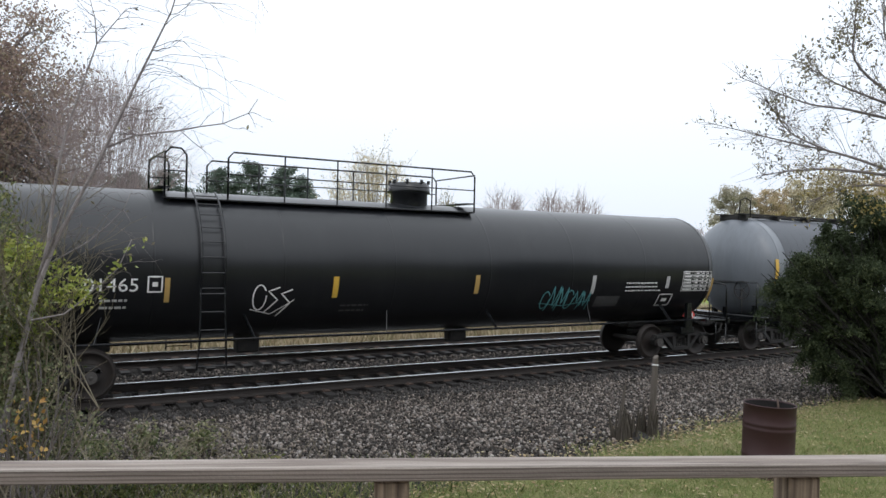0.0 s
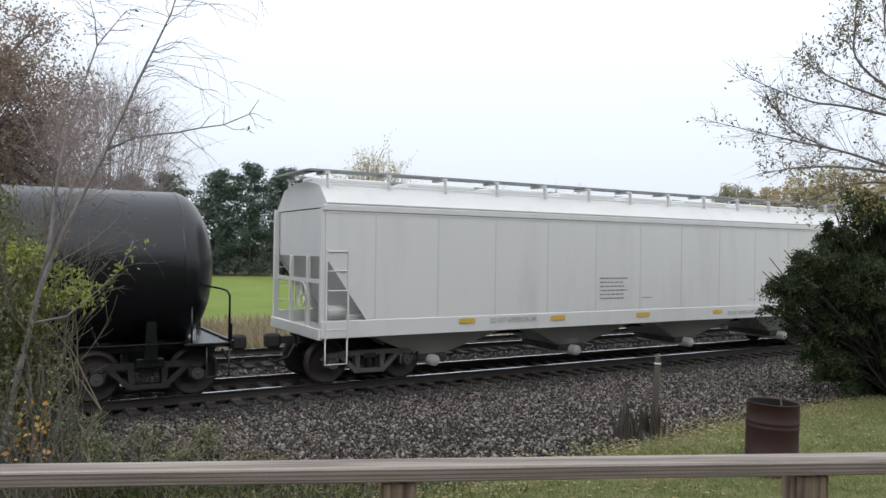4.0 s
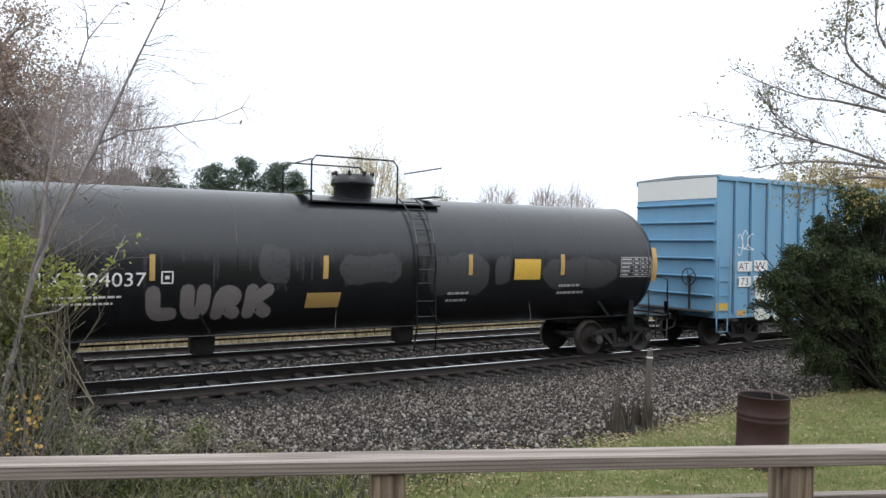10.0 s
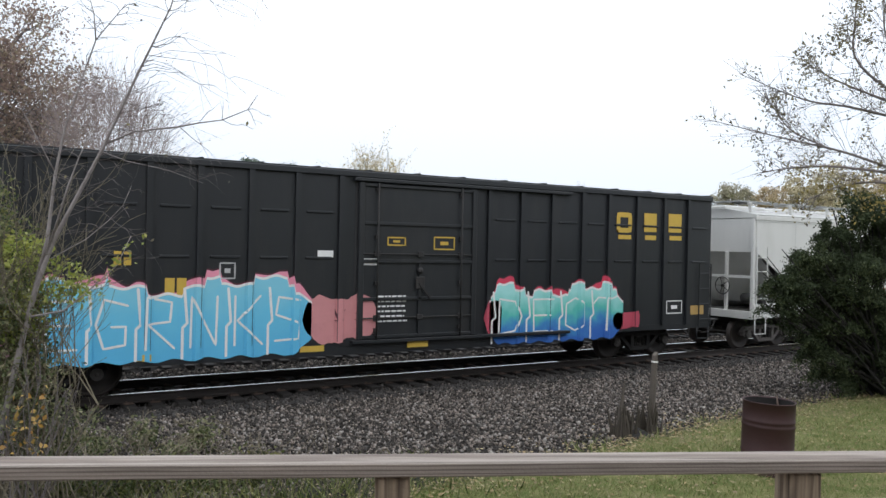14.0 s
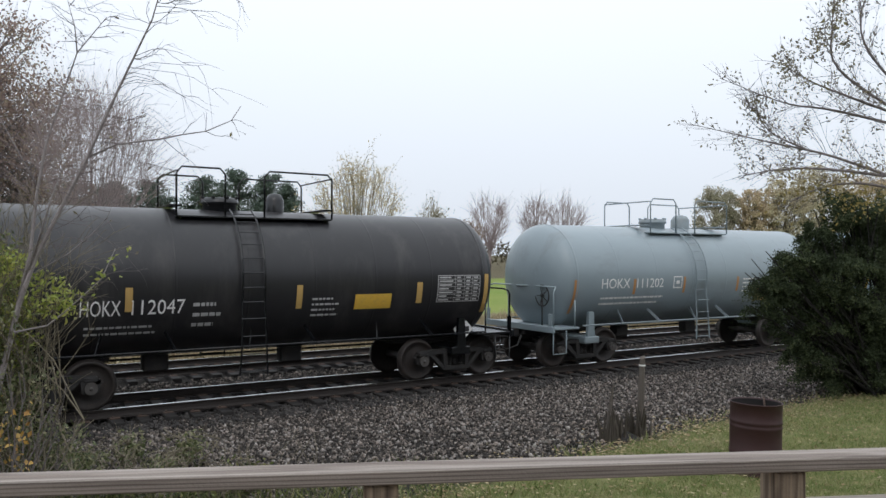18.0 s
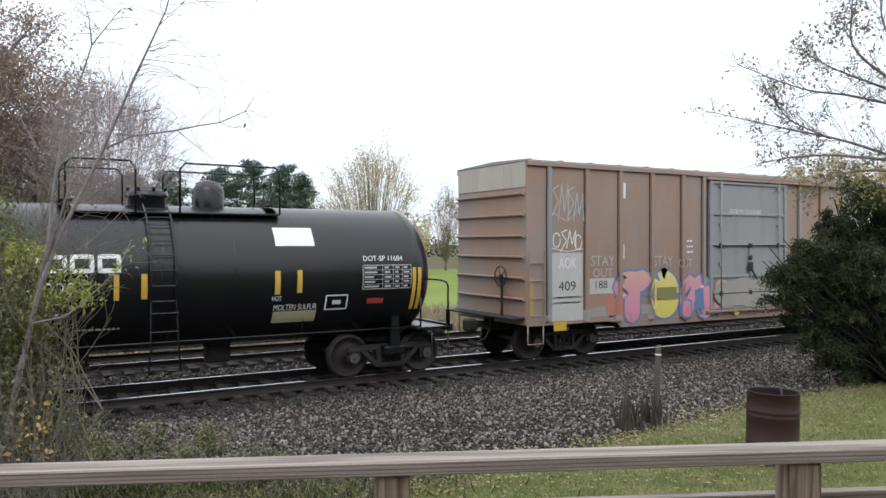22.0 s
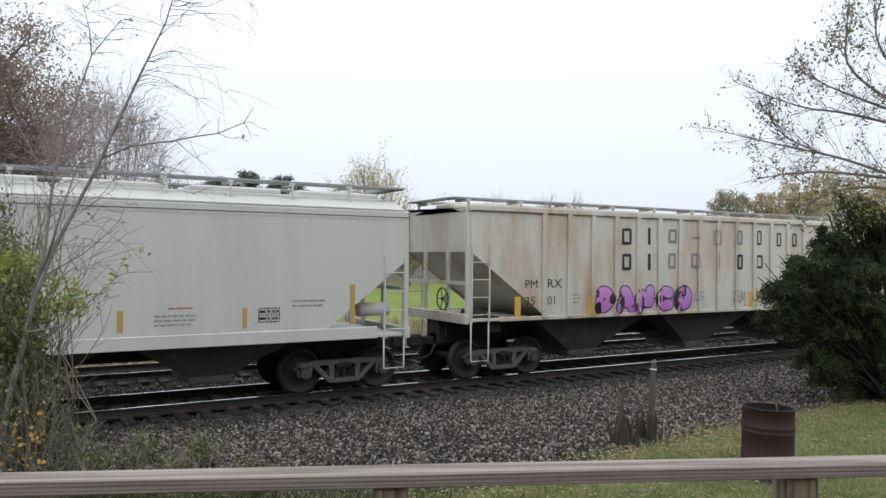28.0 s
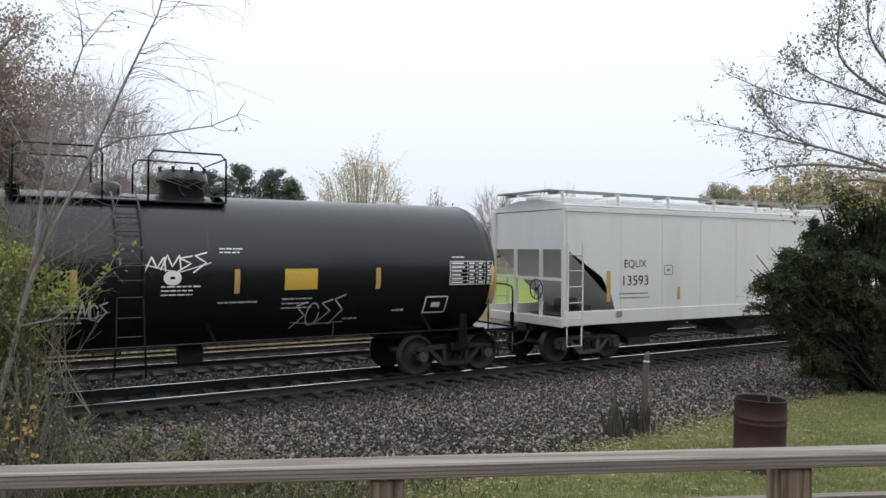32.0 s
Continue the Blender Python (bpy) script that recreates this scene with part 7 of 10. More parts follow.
plate("I", "W", -6.1, -5.55, 2.24, 2.55)
plate("I", "173", -6.87, -6.3, 1.78, 2.08)
plate("I", "714", -6.12, -5.56, 1.79, 2.09)
sheet("I", "notice_sheet", -7.69, -7.19, 1.09, 1.32, "Y")
sheet("I", "painted_patch", -6.8, -6.39, 0.92, 1.1, "O")
mural("I", -6.05, -1.7, 0.74, 2.02, "white", 13, "SAINE")
ragged("I", 0.9, 6.9, 0.78, 1.12, "peachy", 31, name="overspray_patch")
mural("I", 1.61, 6.42, 0.64, 2.0, "peach", 14, "KARE")
scrawl("I", -6.84, -6.11, 2.61, 3.51, "W", 15)
sheet("I", "painted_patch", -2.36, -1.84, 1.48, 1.9, "K")
sheet("I", "painted_patch", -4.51, -4.05, 1.12, 1.24, "O")
sheet("I", "painted_patch", -2.92, -2.44, 1.09, 1.23, "O")
sheet("I", "painted_patch", -0.22, 0.27, 0.88, 0.99, "O")
sheet("I", "painted_patch", 2.69, 3.15, 1.2, 1.35, "O")
scrawl("I", 7.1, 7.68, 2.79, 3.62, "W", 16)
lettering("J", "TR", -6.88, -6.53, 2.82, 3.08, "W")
lettering("J", "15", -6.8, -6.49, 2.38, 2.64, "W")
lettering("J", "01", -6.25, -5.88, 2.38, 2.65, "W")
lettering("J", "71", -5.44, -5.09, 2.39, 2.66, "W")
outline("J", -4.74, -4.44, 2.32, 2.61, "W")
stencil("J", -6.92, -6.59, 2.02, 2.28, "W", 2)
mural("J", -7.85, -1.15, 0.62, 2.18, "magenta", 17, "KSDE")
mural("J", 1.22, 6.56, 0.54, 2.16, "lime", 18, "NOTSE")
rings("J", -1.0, -0.5, 1.86, 4.46, "chalk", "BSGR")
lettering("J", "CLOSE AND LOCK", 0.39, 1.18, 4.34, 4.42, "D")
lettering("J", "DOORS BEFORE", 0.41, 1.17, 4.24, 4.33, "D")
lettering("J", "MOVING CAR", 0.45, 1.15, 4.14, 4.22, "D")
scrawl("J", -1.79, -1.16, 1.42, 2.06, "W", 19)
sheet("J", "reflector_strip", -7.53, -7.38, 1.48, 1.95, "O")
sheet("J", "reflector_strip", -0.48, -0.29, 1.39, 1.72, "O")
stencil("J", 6.37, 6.88, 1.91, 2.39, "W", 4)
outline("J", 6.38, 6.89, 1.47, 1.84, "W")
scrawl("J", -0.46, 0.19, 1.65, 2.31, "D", 20)
stencil("J", -1.6, -1.3, 3.05, 3.23, "D", 2)
bars("K", -6.12, -5.79, 2.45, 2.7, "gold", 2)
bars("K", -5.25, -4.83, 1.9, 2.22, "gold", 2)
block("K", 5.77, 6.3, 3.36, 3.88, "gold", True)
block("K", 6.74, 7.19, 3.4, 3.89, "gold", False)
block("K", 7.64, 8.13, 3.41, 3.91, "gold", False)
sheet("K", "painted_patch", 5.84, 6.29, 3.19, 3.3, "gold")
sheet("K", "painted_patch", 6.79, 7.19, 3.19, 3.31, "gold")
sheet("K", "painted_patch", 7.69, 8.15, 3.2, 3.32, "gold")
ragged("K", -9.1, -7.2, 0.85, 1.98, "pinky2", 5, 0.008, "graffiti_patch")
mural("K", -7.32, -2.49, 0.69, 2.2, "sky", 21, "EGRNKS")
ragged("K", -2.6, -0.95, 0.85, 1.9, "salmon2", 7, 0.008, "graffiti_patch")
scrawl("K", -2.3, -1.2, 1.25, 1.65, "maroon", 22, 0.03)
ragged("K", 1.75, 2.3, 0.85, 1.7, "crimson2", 3, 0.008, "graffiti_patch")
ragged("K", 5.7, 6.7, 0.85, 1.35, "crimson2", 9, 0.008, "graffiti_patch")
mural("K", 1.98, 5.95, 0.65, 2.03, "turq", 23, "DEOT")
stencil("K", -0.96, -0.23, 1.25, 1.88, "W", 6)
sheet("K", "painted_patch", -2.3, -1.96, 2.63, 2.77, "W")
sheet("K", "painted_patch", -1.32, -0.97, 2.48, 2.62, "W")
sheet("K", "painted_patch", -5.73, -5.25, 0.72, 0.84, "gold")
sheet("K", "painted_patch", -2.63, -2.12, 0.72, 0.84, "gold")
sheet("K", "painted_patch", -0.24, 0.27, 0.71, 0.84, "gold")
sheet("K", "painted_patch", 8.56, 9.08, 1.17, 1.42, "O")
outline("K", 7.64, 8.21, 1.23, 1.56, "W")
outline("K", -4.24, -3.96, 2.21, 2.5, "D")
outline("K", -0.75, -0.34, 2.91, 3.07, "gold")
outline("K", 0.38, 0.89, 2.84, 3.1, "gold")
lettering("L", "ACFX", -6.25, -5.48, 2.39, 2.61, "S")
lettering("L", "59084", -6.33, -5.11, 1.96, 2.18, "S")
sheet("L", "reflector_strip", -6.89, -6.66, 1.46, 2.23, "brown")
sheet("L", "reflector_strip", -4.6, -4.43, 1.46, 1.82, "brown")
sheet("L", "reflector_strip", -1.58, -1.41, 1.47, 1.83, "brown")
stencil("L", -6.41, -4.93, 1.68, 1.84, "S", 2)
block("M", -6.6, -6.08, 2.46, 2.89, "K", True)
block("M", -6.01, -5.51, 2.46, 2.9, "K", True)
block("M", -5.37, -4.82, 2.46, 2.89, "K", True)
block("M", -4.73, -4.2, 2.46, 2.88, "K", True)
block("M", -4.1, -3.56, 2.46, 2.88, "K", True)
block("M", -3.48, -2.95, 2.46, 2.87, "K", True)
lettering("M", "PROX", -6.23, -5.59, 2.08, 2.26, "K")
lettering("M", "23344", -5.44, -4.6, 2.08, 2.28, "K")
lettering("M", "LD LMT 189900 LB 86 150 KG", -6.26, -4.43, 1.81, 1.91, "K")
lettering("M", "LT WT  73100 LB 33 150 KG", -6.24, -4.4, 1.67, 1.76, "K")
outline("M", -3.61, -3.36, 2.06, 2.32, "S")
sheet("M", "reflector_strip", -7.26, -7.1, 1.57, 2.4, "brown")
sheet("M", "reflector_strip", -4.04, -3.91, 1.93, 2.39, "brown")
sheet("M", "reflector_strip", -1.61, -1.48, 1.94, 2.38, "brown")
sheet("M", "reflector_strip", 1.44, 1.6, 1.95, 2.39, "brown")
sheet("M", "reflector_strip", 3.75, 3.92, 1.93, 2.38, "brown")
sheet("M", "notice_sheet", 2.04, 2.82, 1.95, 2.21, "O")
sheet("M", "painted_patch", 5.1, 5.52, 1.69, 1.93, "K")
stencil("M", -1.43, -0.24, 1.31, 1.54, "K", 2)
stencil("M", -2.64, -2.19, 3.01, 3.25, "S", 4)
placard("M", 6.25, 6.72, 1.08, 1.59, "dull")
panel("M", 5.68, 6.73, 2.07, 2.51, "K", 6)
stencil("M", 5.71, 6.31, 1.8, 1.9, "S", 2)
sheet("M", "reflector_strip", 6.98, 7.13, 1.56, 2.39, "brown")
lettering("N", "HOKX", -3.68, -3.01, 1.77, 2.05, "W")
lettering("N", "112047", -2.83, -1.89, 1.78, 2.05, "W")
sheet("N", "reflector_strip", -4.94, -4.72, 1.59, 2.48, "O")
sheet("N", "reflector_strip", -2.97, -2.79, 1.84, 2.28, "O")
sheet("N", "reflector_strip", 0.26, 0.44, 1.79, 2.27, "O")
sheet("N", "reflector_strip", 3.04, 3.24, 1.82, 2.28, "O")
sheet("N", "notice_sheet", 1.59, 2.45, 1.73, 2.05, "Y")
stencil("N", -3.6, -2.1, 1.38, 1.62, "D", 2)
stencil("N", -1.74, -1.21, 1.46, 2.05, "D", 3)
stencil("N", 0.63, 1.24, 1.59, 2.04, "D", 4)
panel("N", 3.61, 4.74, 1.83, 2.42, "D", 7)
sheet("N", "reflector_strip", 4.84, 5.0, 1.55, 2.45, "O")
placard("N", 4.34, 4.73, 0.87, 1.42, "white")
lettering("O", "HOKX", -4.19, -3.18, 2.02, 2.28, "W")
lettering("O", "111202", -2.92, -1.91, 2.02, 2.27, "W")
stencil("O", -4.16, -1.84, 1.55, 1.85, "W", 2)
outline("O", -1.5, -1.18, 2.0, 2.3, "W")
sheet("O", "reflector_strip", -5.16, -4.97, 1.39, 2.26, "R")
sheet("O", "reflector_strip", -3.07, -2.94, 1.85, 2.26, "R")
sheet("O", "reflector_strip", -1.12, -1.01, 1.85, 2.3, "R")
sheet("O", "reflector_strip", 1.17, 1.3, 1.85, 2.28, "R")
sheet("O", "reflector_strip", 3.12, 3.29, 1.89, 2.29, "R")
stencil("O", 1.48, 2.17, 1.8, 2.27, "W", 4)
sheet("O", "painted_patch", 2.15, 2.95, 1.53, 1.93, "O")
panel("O", 4.12, 5.3, 1.76, 2.31, "W", 6)
outline("O", 3.49, 4.03, 1.54, 1.86, "W")
placard("O", 3.56, 4.02, 0.83, 1.38, "white")
stencil("O", 2.94, 3.5, 1.37, 1.83, "D", 4)
sheet("P", "reflector_strip", -5.65, -5.48, 1.74, 2.63, "Y")
lettering("P", "TILX", -4.6, -3.92, 1.84, 2.08, "W")
lettering("P", "161255", -3.72, -2.6, 1.88, 2.16, "W")
stencil("P", -4.52, -2.76, 1.51, 1.74, "W", 2)
sheet("P", "reflector_strip", -2.45, -2.3, 2.04, 2.48, "Y")
sheet("P", "reflector_strip", -0.79, -0.63, 2.11, 2.54, "Y")
sheet("P", "reflector_strip", 1.9, 2.06, 2.17, 2.61, "Y")
sheet("P", "reflector_strip", 5.43, 5.63, 2.17, 2.99, "Y")
sheet("P", "notice_sheet", 2.44, 3.2, 2.1, 2.55, "Y")
stencil("P", -1.57, -0.51, 1.54, 1.77, "W", 2)
stencil("P", 1.35, 2.08, 1.46, 1.89, "W", 4)
panel("P", 4.3, 5.41, 2.19, 2.69, "W", 6)
outline("P", 3.91, 4.41, 1.66, 1.93, "W")
sheet("Q", "reflector_strip", -5.05, -4.83, 1.45, 2.35, "Y")
lettering("Q", "HOKX", -4.05, -3.07, 2.08, 2.34, "W")
lettering("Q", "111707", -2.85, -1.94, 2.1, 2.36, "W")
stencil("Q", -4.07, -2.34, 1.67, 1.93, "W", 2)
sheet("Q", "reflector_strip", -2.99, -2.86, 1.8, 2.31, "R")
sheet("Q", "reflector_strip", -1.29, -1.12, 1.89, 2.36, "Y")
sheet("Q", "reflector_strip", 4.87, 5.14, 1.6, 2.36, "Y")
stencil("Q", 1.44, 2.59, 2.12, 2.42, "W", 3)
stencil("Q", 1.48, 2.73, 1.87, 2.08, "W", 2)
panel("Q", 3.77, 5.02, 1.85, 2.4, "D", 6)
sheet("Q", "painted_patch", 1.45, 2.26, 1.63, 1.89, "O")
stencil("Q", -4.89, -3.9, 2.63, 2.73, "D", 2)
sheet("R", "painted_patch", -4.34, -3.91, 2.41, 2.89, "W")
block("R", -3.87, -3.52, 2.41, 2.71, "W", True)
block("R", -3.47, -3.1, 2.4, 2.71, "W", True)
block("R", -3.06, -2.69, 2.4, 2.71, "W", True)
block("R", -2.64, -2.27, 2.4, 2.71, "W", True)
block("R", -2.23, -1.84, 2.39, 2.72, "W", True)
block("R", -1.79, -1.4, 2.39, 2.72, "W", True)
lettering("R", "PROX", -3.76, -3.11, 1.99, 2.24, "W")
lettering("R", "61222", -2.97, -2.12, 1.97, 2.24, "W")
stencil("R", -3.75, -2.15, 1.62, 1.86, "W", 2)
sheet("R", "reflector_strip", -4.76, -4.58, 1.48, 2.37, "Y")
sheet("R", "reflector_strip", -1.55, -1.42, 1.89, 2.36, "Y")
sheet("R", "reflector_strip", -1.09, -0.94, 1.9, 2.36, "Y")
sheet("R", "reflector_strip", 1.39, 1.55, 1.9, 2.37, "Y")
sheet("R", "reflector_strip", 1.85, 2.0, 1.92, 2.38, "Y")
sheet("R", "reflector_strip", 4.44, 4.75, 1.47, 2.39, "Y")
sheet("R", "painted_patch", 1.47, 2.29, 2.86, 3.23, "W")
panel("R", 3.31, 4.45, 1.95, 2.45, "D", 5)
lettering("R", "DOT-SP 11684", 3.33, 4.25, 2.54, 2.65, "W")
sheet("R", "painted_patch", 1.42, 2.33, 1.31, 1.55, "cream")
lettering("R", "HOT", 1.37, 1.56, 1.77, 1.87, "W")
sheet("R", "notice_sheet", 3.43, 3.82, 1.64, 1.75, "red")
lettering("R", "MOLTEN SULFUR", 1.42, 2.32, 1.57, 1.69, "W")
outline("R", 2.51, 2.98, 1.55, 1.84, "W")
stencil("R", -2.13, -1.3, 1.32, 1.43, "D", 1)
sheet("S", "painted_patch", -7.0, -6.02, 1.01, 2.68, "pale")
lettering("S", "AOK", -6.78, -6.23, 2.3, 2.56, "W")
lettering("S", "409", -6.79, -6.25, 1.75, 1.98, "K")
sheet("S", "painted_patch", -5.86, -4.88, 1.64, 2.03, "pale")
lettering("S", "188", -5.61, -5.21, 1.77, 1.97, "K")
stencil("S", -6.94, -6.08, 1.4, 1.66, "S", 2)
ragged("S", -7.6, 7.6, 0.9, 1.34, "wash", 4, 0.003, "faded_wash")
ragged("S", -5.3, -4.4, 0.98, 1.75, "orangepale", 6, 0.005, "graffiti_patch")
mural("S", -4.95, -1.45, 0.75, 2.26, "candy", 24, "TOM")
sheet("S", "painted_patch", -3.5, -2.75, 1.42, 1.74, "olivepatch", 0.034)
mural("S", 2.35, 5.9, 0.75, 1.62, "ice", 25, "LSANE")
ragged("S", -1.4, 1.7, 1.05, 1.95, "wash", 14, 0.060, "faded_wash")
mural("S", -1.35, 0.35, 0.85, 1.95, "worn", 26, "DP")
scrawl("S", -7.0, -6.05, 3.38, 4.4, "D", 27)
scrawl("S", -6.96, -6.06, 2.65, 3.27, "W", 28)
lettering("S", "STAY", -5.77, -4.98, 2.34, 2.6, "D", 0.02)
lettering("S", "OUT", -5.7, -5.05, 2.06, 2.28, "D", 0.02)
lettering("S", "STAY", -3.6, -2.9, 2.3, 2.58, "D", 0.02)
lettering("S", "OUT", -2.68, -2.15, 2.27, 2.48, "D", 0.02)
sheet("S", "painted_patch", 5.07, 5.64, 3.29, 3.97, "W")
sheet("S", "painted_patch", 6.09, 6.82, 3.25, 4.24, "W")
sheet("S", "reflector_strip", -7.7, -7.51, 1.16, 2.09, "O")
sheet("S", "notice_sheet", -6.94, -6.54, 0.78, 1.02, "Y")
sheet("S", "painted_patch", -4.71, -4.59, 4.07, 4.47, "W")
sheet("S", "painted_patch", -4.73, -4.63, 2.51, 2.88, "W")
lettering("S", "CLOSE AND LOCK DOORS", -0.65, 0.68, 3.77, 3.88, "W")
lettering("S", "BEFORE MOVING CAR", -0.55, 0.59, 3.64, 3.75, "W")
stencil("S", -2.34, -2.06, 2.61, 3.06, "W", 3)
stencil("S", 4.98, 5.21, 2.0, 2.5, "D", 3)
outline("S", 6.19, 6.7, 1.4, 1.81, "W")
lettering("T", "next", -6.95, -6.47, 3.55, 3.73, "K")
lettering("T", "load", -6.89, -6.39, 3.37, 3.55, "K")
lettering("T", "any", -4.4, -4.0, 3.52, 3.73, "K")
lettering("T", "road", -4.45, -3.92, 3.36, 3.54, "K")
crossed_bands("T", -6.09, -4.76, 2.94, 4.02)
lettering("T", "FB", -6.93, -6.45, 2.4, 2.68, "K")
lettering("T", "OX", -6.11, -5.6, 2.42, 2.69, "K")
plate("T", "50", -6.95, -6.49, 1.98, 2.23)
plate("T", "45", -6.1, -5.65, 1.98, 2.24)
plate("T", "07", -5.23, -4.82, 1.99, 2.26)
sheet("T", "painted_patch", 3.72, 6.33, 3.5, 4.09, "K")
block("T", 3.87, 4.57, 3.58, 3.97, "W", False)
block("T", 4.61, 5.32, 3.59, 3.99, "W", False)
block("T", 5.38, 6.16, 3.59, 4.0, "W", False)
lettering("T", "Railcar Pooling", 3.32, 6.49, 3.0, 3.35, "K")
ragged("T", -7.7, -6.2, 0.85, 2.0, "greeny", 3, 0.008, "graffiti_patch")
mural("T", -6.9, -0.35, 0.79, 2.1, "tealblue", 30, "LASZE")
star("T", -1.95, 1.98, 0.42)
ragged("T", -0.6, 2.1, 0.95, 2.1, "greeny", 8, 0.058, "graffiti_patch")
scrawl("T", 0.95, 1.75, 1.35, 1.9, "K", 31, 0.04)
mural("T", -0.3, 0.75, 0.82, 1.95, "tealblue", 41, "A")
ragged("T", 2.35, 3.1, 1.0, 1.75, "pale2", 2, 0.008, "graffiti_patch")
mural("T", 2.5, 6.05, 0.72, 2.6, "blackwhite", 32, "USO")
lettering("T", "CLOSE AND LOCK", -1.4, -0.33, 4.03, 4.11, "W")
lettering("T", "BOTH DOORS BEFORE", -1.49, -0.33, 3.91, 4.0, "W")
lettering("T", "MOVING CAR", -1.35, -0.33, 3.81, 3.89, "W")
scrawl("T", 0.05, 1.01, 3.9, 4.43, "D", 33)
scrawl("T", -0.91, -0.24, 2.37, 3.44, "D", 34)
scrawl("T", 0.07, 0.86, 2.62, 3.41, "D", 35)
stencil("T", 0.79, 1.61, 2.42, 2.62, "W", 2)
outline("T", -4.31, -4.08, 2.23, 2.48, "S")
sheet("T", "painted_patch", -6.93, -6.62, 1.11, 1.31, "Y")
sheet("U", "reflector_strip", -7.59, -7.39, 1.62, 2.5, "Y")
lettering("U", "CRGX", -7.25, -6.22, 1.96, 2.21, "W")
lettering("U", "290028", -6.01, -4.54, 1.96, 2.23, "W")
stencil("U", -6.37, -4.6, 1.68, 1.9, "W", 2)
outline("U", -4.02, -3.71, 1.96, 2.25, "W")
sheet("U", "reflector_strip", -4.43, -4.28, 2.03, 2.48, "Y")
sheet("U", "reflector_strip", -1.27, -1.09, 2.04, 2.49, "Y")
sheet("U", "reflector_strip", 1.58, 1.75, 2.02, 2.48, "Y")
sheet("U", "reflector_strip", 4.64, 4.83, 2.04, 2.5, "Y")
stencil("U", -1.14, -0.62, 2.58, 2.71, "W", 2)
stencil("U", -2.5, -1.62, 1.73, 1.93, "D", 2)
stencil("U", 2.2, 3.2, 1.6, 1.92, "D", 3)
stencil("U", -5.87, -4.84, 1.2, 1.47, "slate", 3)
panel("U", 6.56, 7.69, 2.12, 2.63, "W", 6)
sheet("U", "reflector_strip", 7.75, 8.0, 1.63, 2.51, "O")
lettering("W", "AOKX", -4.11, -2.98, 3.03, 3.31, "K")
lettering("W", "499320", -4.13, -2.52, 2.51, 2.81, "K")
outline("W", -2.15, -1.91, 2.8, 3.04, "S")
sheet("W", "reflector_strip", -4.55, -4.39, 1.5, 2.35, "O")
sheet("W", "reflector_strip", -2.33, -2.19, 1.5, 1.9, "O")
sheet("W", "reflector_strip", -0.1, 0.05, 1.5, 1.89, "O")
sheet("W", "reflector_strip", 2.13, 2.26, 1.49, 1.89, "O")
sheet("W", "reflector_strip", 4.35, 4.52, 1.49, 2.31, "O")
stencil("W", -4.25, -3.28, 1.55, 1.79, "K", 2)
stencil("W", 0.79, 1.27, 1.88, 1.95, "red", 1)
stencil("W", 0.55, 1.31, 1.57, 1.82, "S", 3)
panel("W", 2.47, 2.88, 1.6, 1.87, "K", 2)
stencil("W", 3.13, 3.85, 1.86, 2.05, "S", 2)
stencil("W", -2.88, -2.66, 1.55, 1.68, "K", 2)
stencil("W", -1.71, -1.32, 1.57, 1.67, "S", 1)
lettering("V", "GNAX", -4.05, -3.29, 2.34, 2.61, "S")
bars("X", -3.7, -3.32, 3.25, 3.68, "K", 1)
bars("X", -2.77, -2.64, 3.27, 3.71, "K", 1)
bars("X", -2.01, -1.65, 3.32, 3.7, "S", 1)
bars("X", -1.1, -0.79, 3.44, 3.5, "S", 1)
bars("X", -0.21, 0.07, 3.28, 3.71, "S", 1)
bars("X", 0.7, 1.06, 3.31, 3.74, "S", 1)
bars("X", 1.66, 1.9, 3.33, 3.74, "K", 1)
bars("X", 2.57, 2.82, 3.3, 3.7, "K", 1)
bars("X", 3.3, 3.57, 3.3, 3.7, "K", 1)
bars("X", -3.69, -3.33, 2.59, 3.02, "K", 1)
bars("X", -2.77, -2.63, 2.59, 3.03, "K", 1)
bars("X", -2.01, -1.69, 2.64, 3.05, "S", 1)
bars("X", -1.12, -0.8, 2.65, 3.05, "S", 1)
bars("X", -0.09, 0.0, 2.6, 3.04, "S", 1)
bars("X", 0.71, 1.07, 2.6, 3.04, "K", 1)
bars("X", 1.62, 1.96, 2.63, 3.03, "K", 1)
bars("X", 3.28, 3.61, 2.64, 3.03, "K", 1)
bars("X", 4.07, 4.43, 2.64, 3.04, "K", 1)
lettering("X", "PM", -6.76, -6.4, 2.17, 2.36, "K")
lettering("X", "RX", -6.09, -5.65, 2.17, 2.38, "K")
lettering("X", "35", -6.75, -6.47, 1.77, 1.96, "K")
lettering("X", "01", -6.09, -5.86, 1.76, 1.97, "K")
mural("X", -4.62, -1.08, 1.44, 2.21, "purple", 36, "DANCO")
sheet("X", "painted_patch", -7.07, -6.89, 1.51, 1.97, "Y")
sheet("X", "painted_patch", -4.8, -4.67, 1.51, 1.94, "Y")
sheet("X", "painted_patch", 1.3, 1.47, 1.51, 1.95, "Y")
sheet("X", "painted_patch", 4.68, 4.84, 1.55, 2.01, "Y")
sheet("X", "painted_patch", 6.91, 7.13, 1.49, 2.38, "Y")
panel("X", 4.84, 5.33, 1.81, 2.05, "K", 2)
scrawl("X", -1.03, -0.59, 1.64, 2.08, "S", 37)
scrawl("X", 0.64, 1.13, 1.59, 2.09, "S", 38)
stencil("X", -5.3, -5.04, 1.76, 2.04, "S", 3)
lettering("Y", "MBKX", -7.91, -7.02, 2.46, 2.68, "K")
lettering("Y", "170047", -7.92, -6.87, 2.01, 2.23, "K")
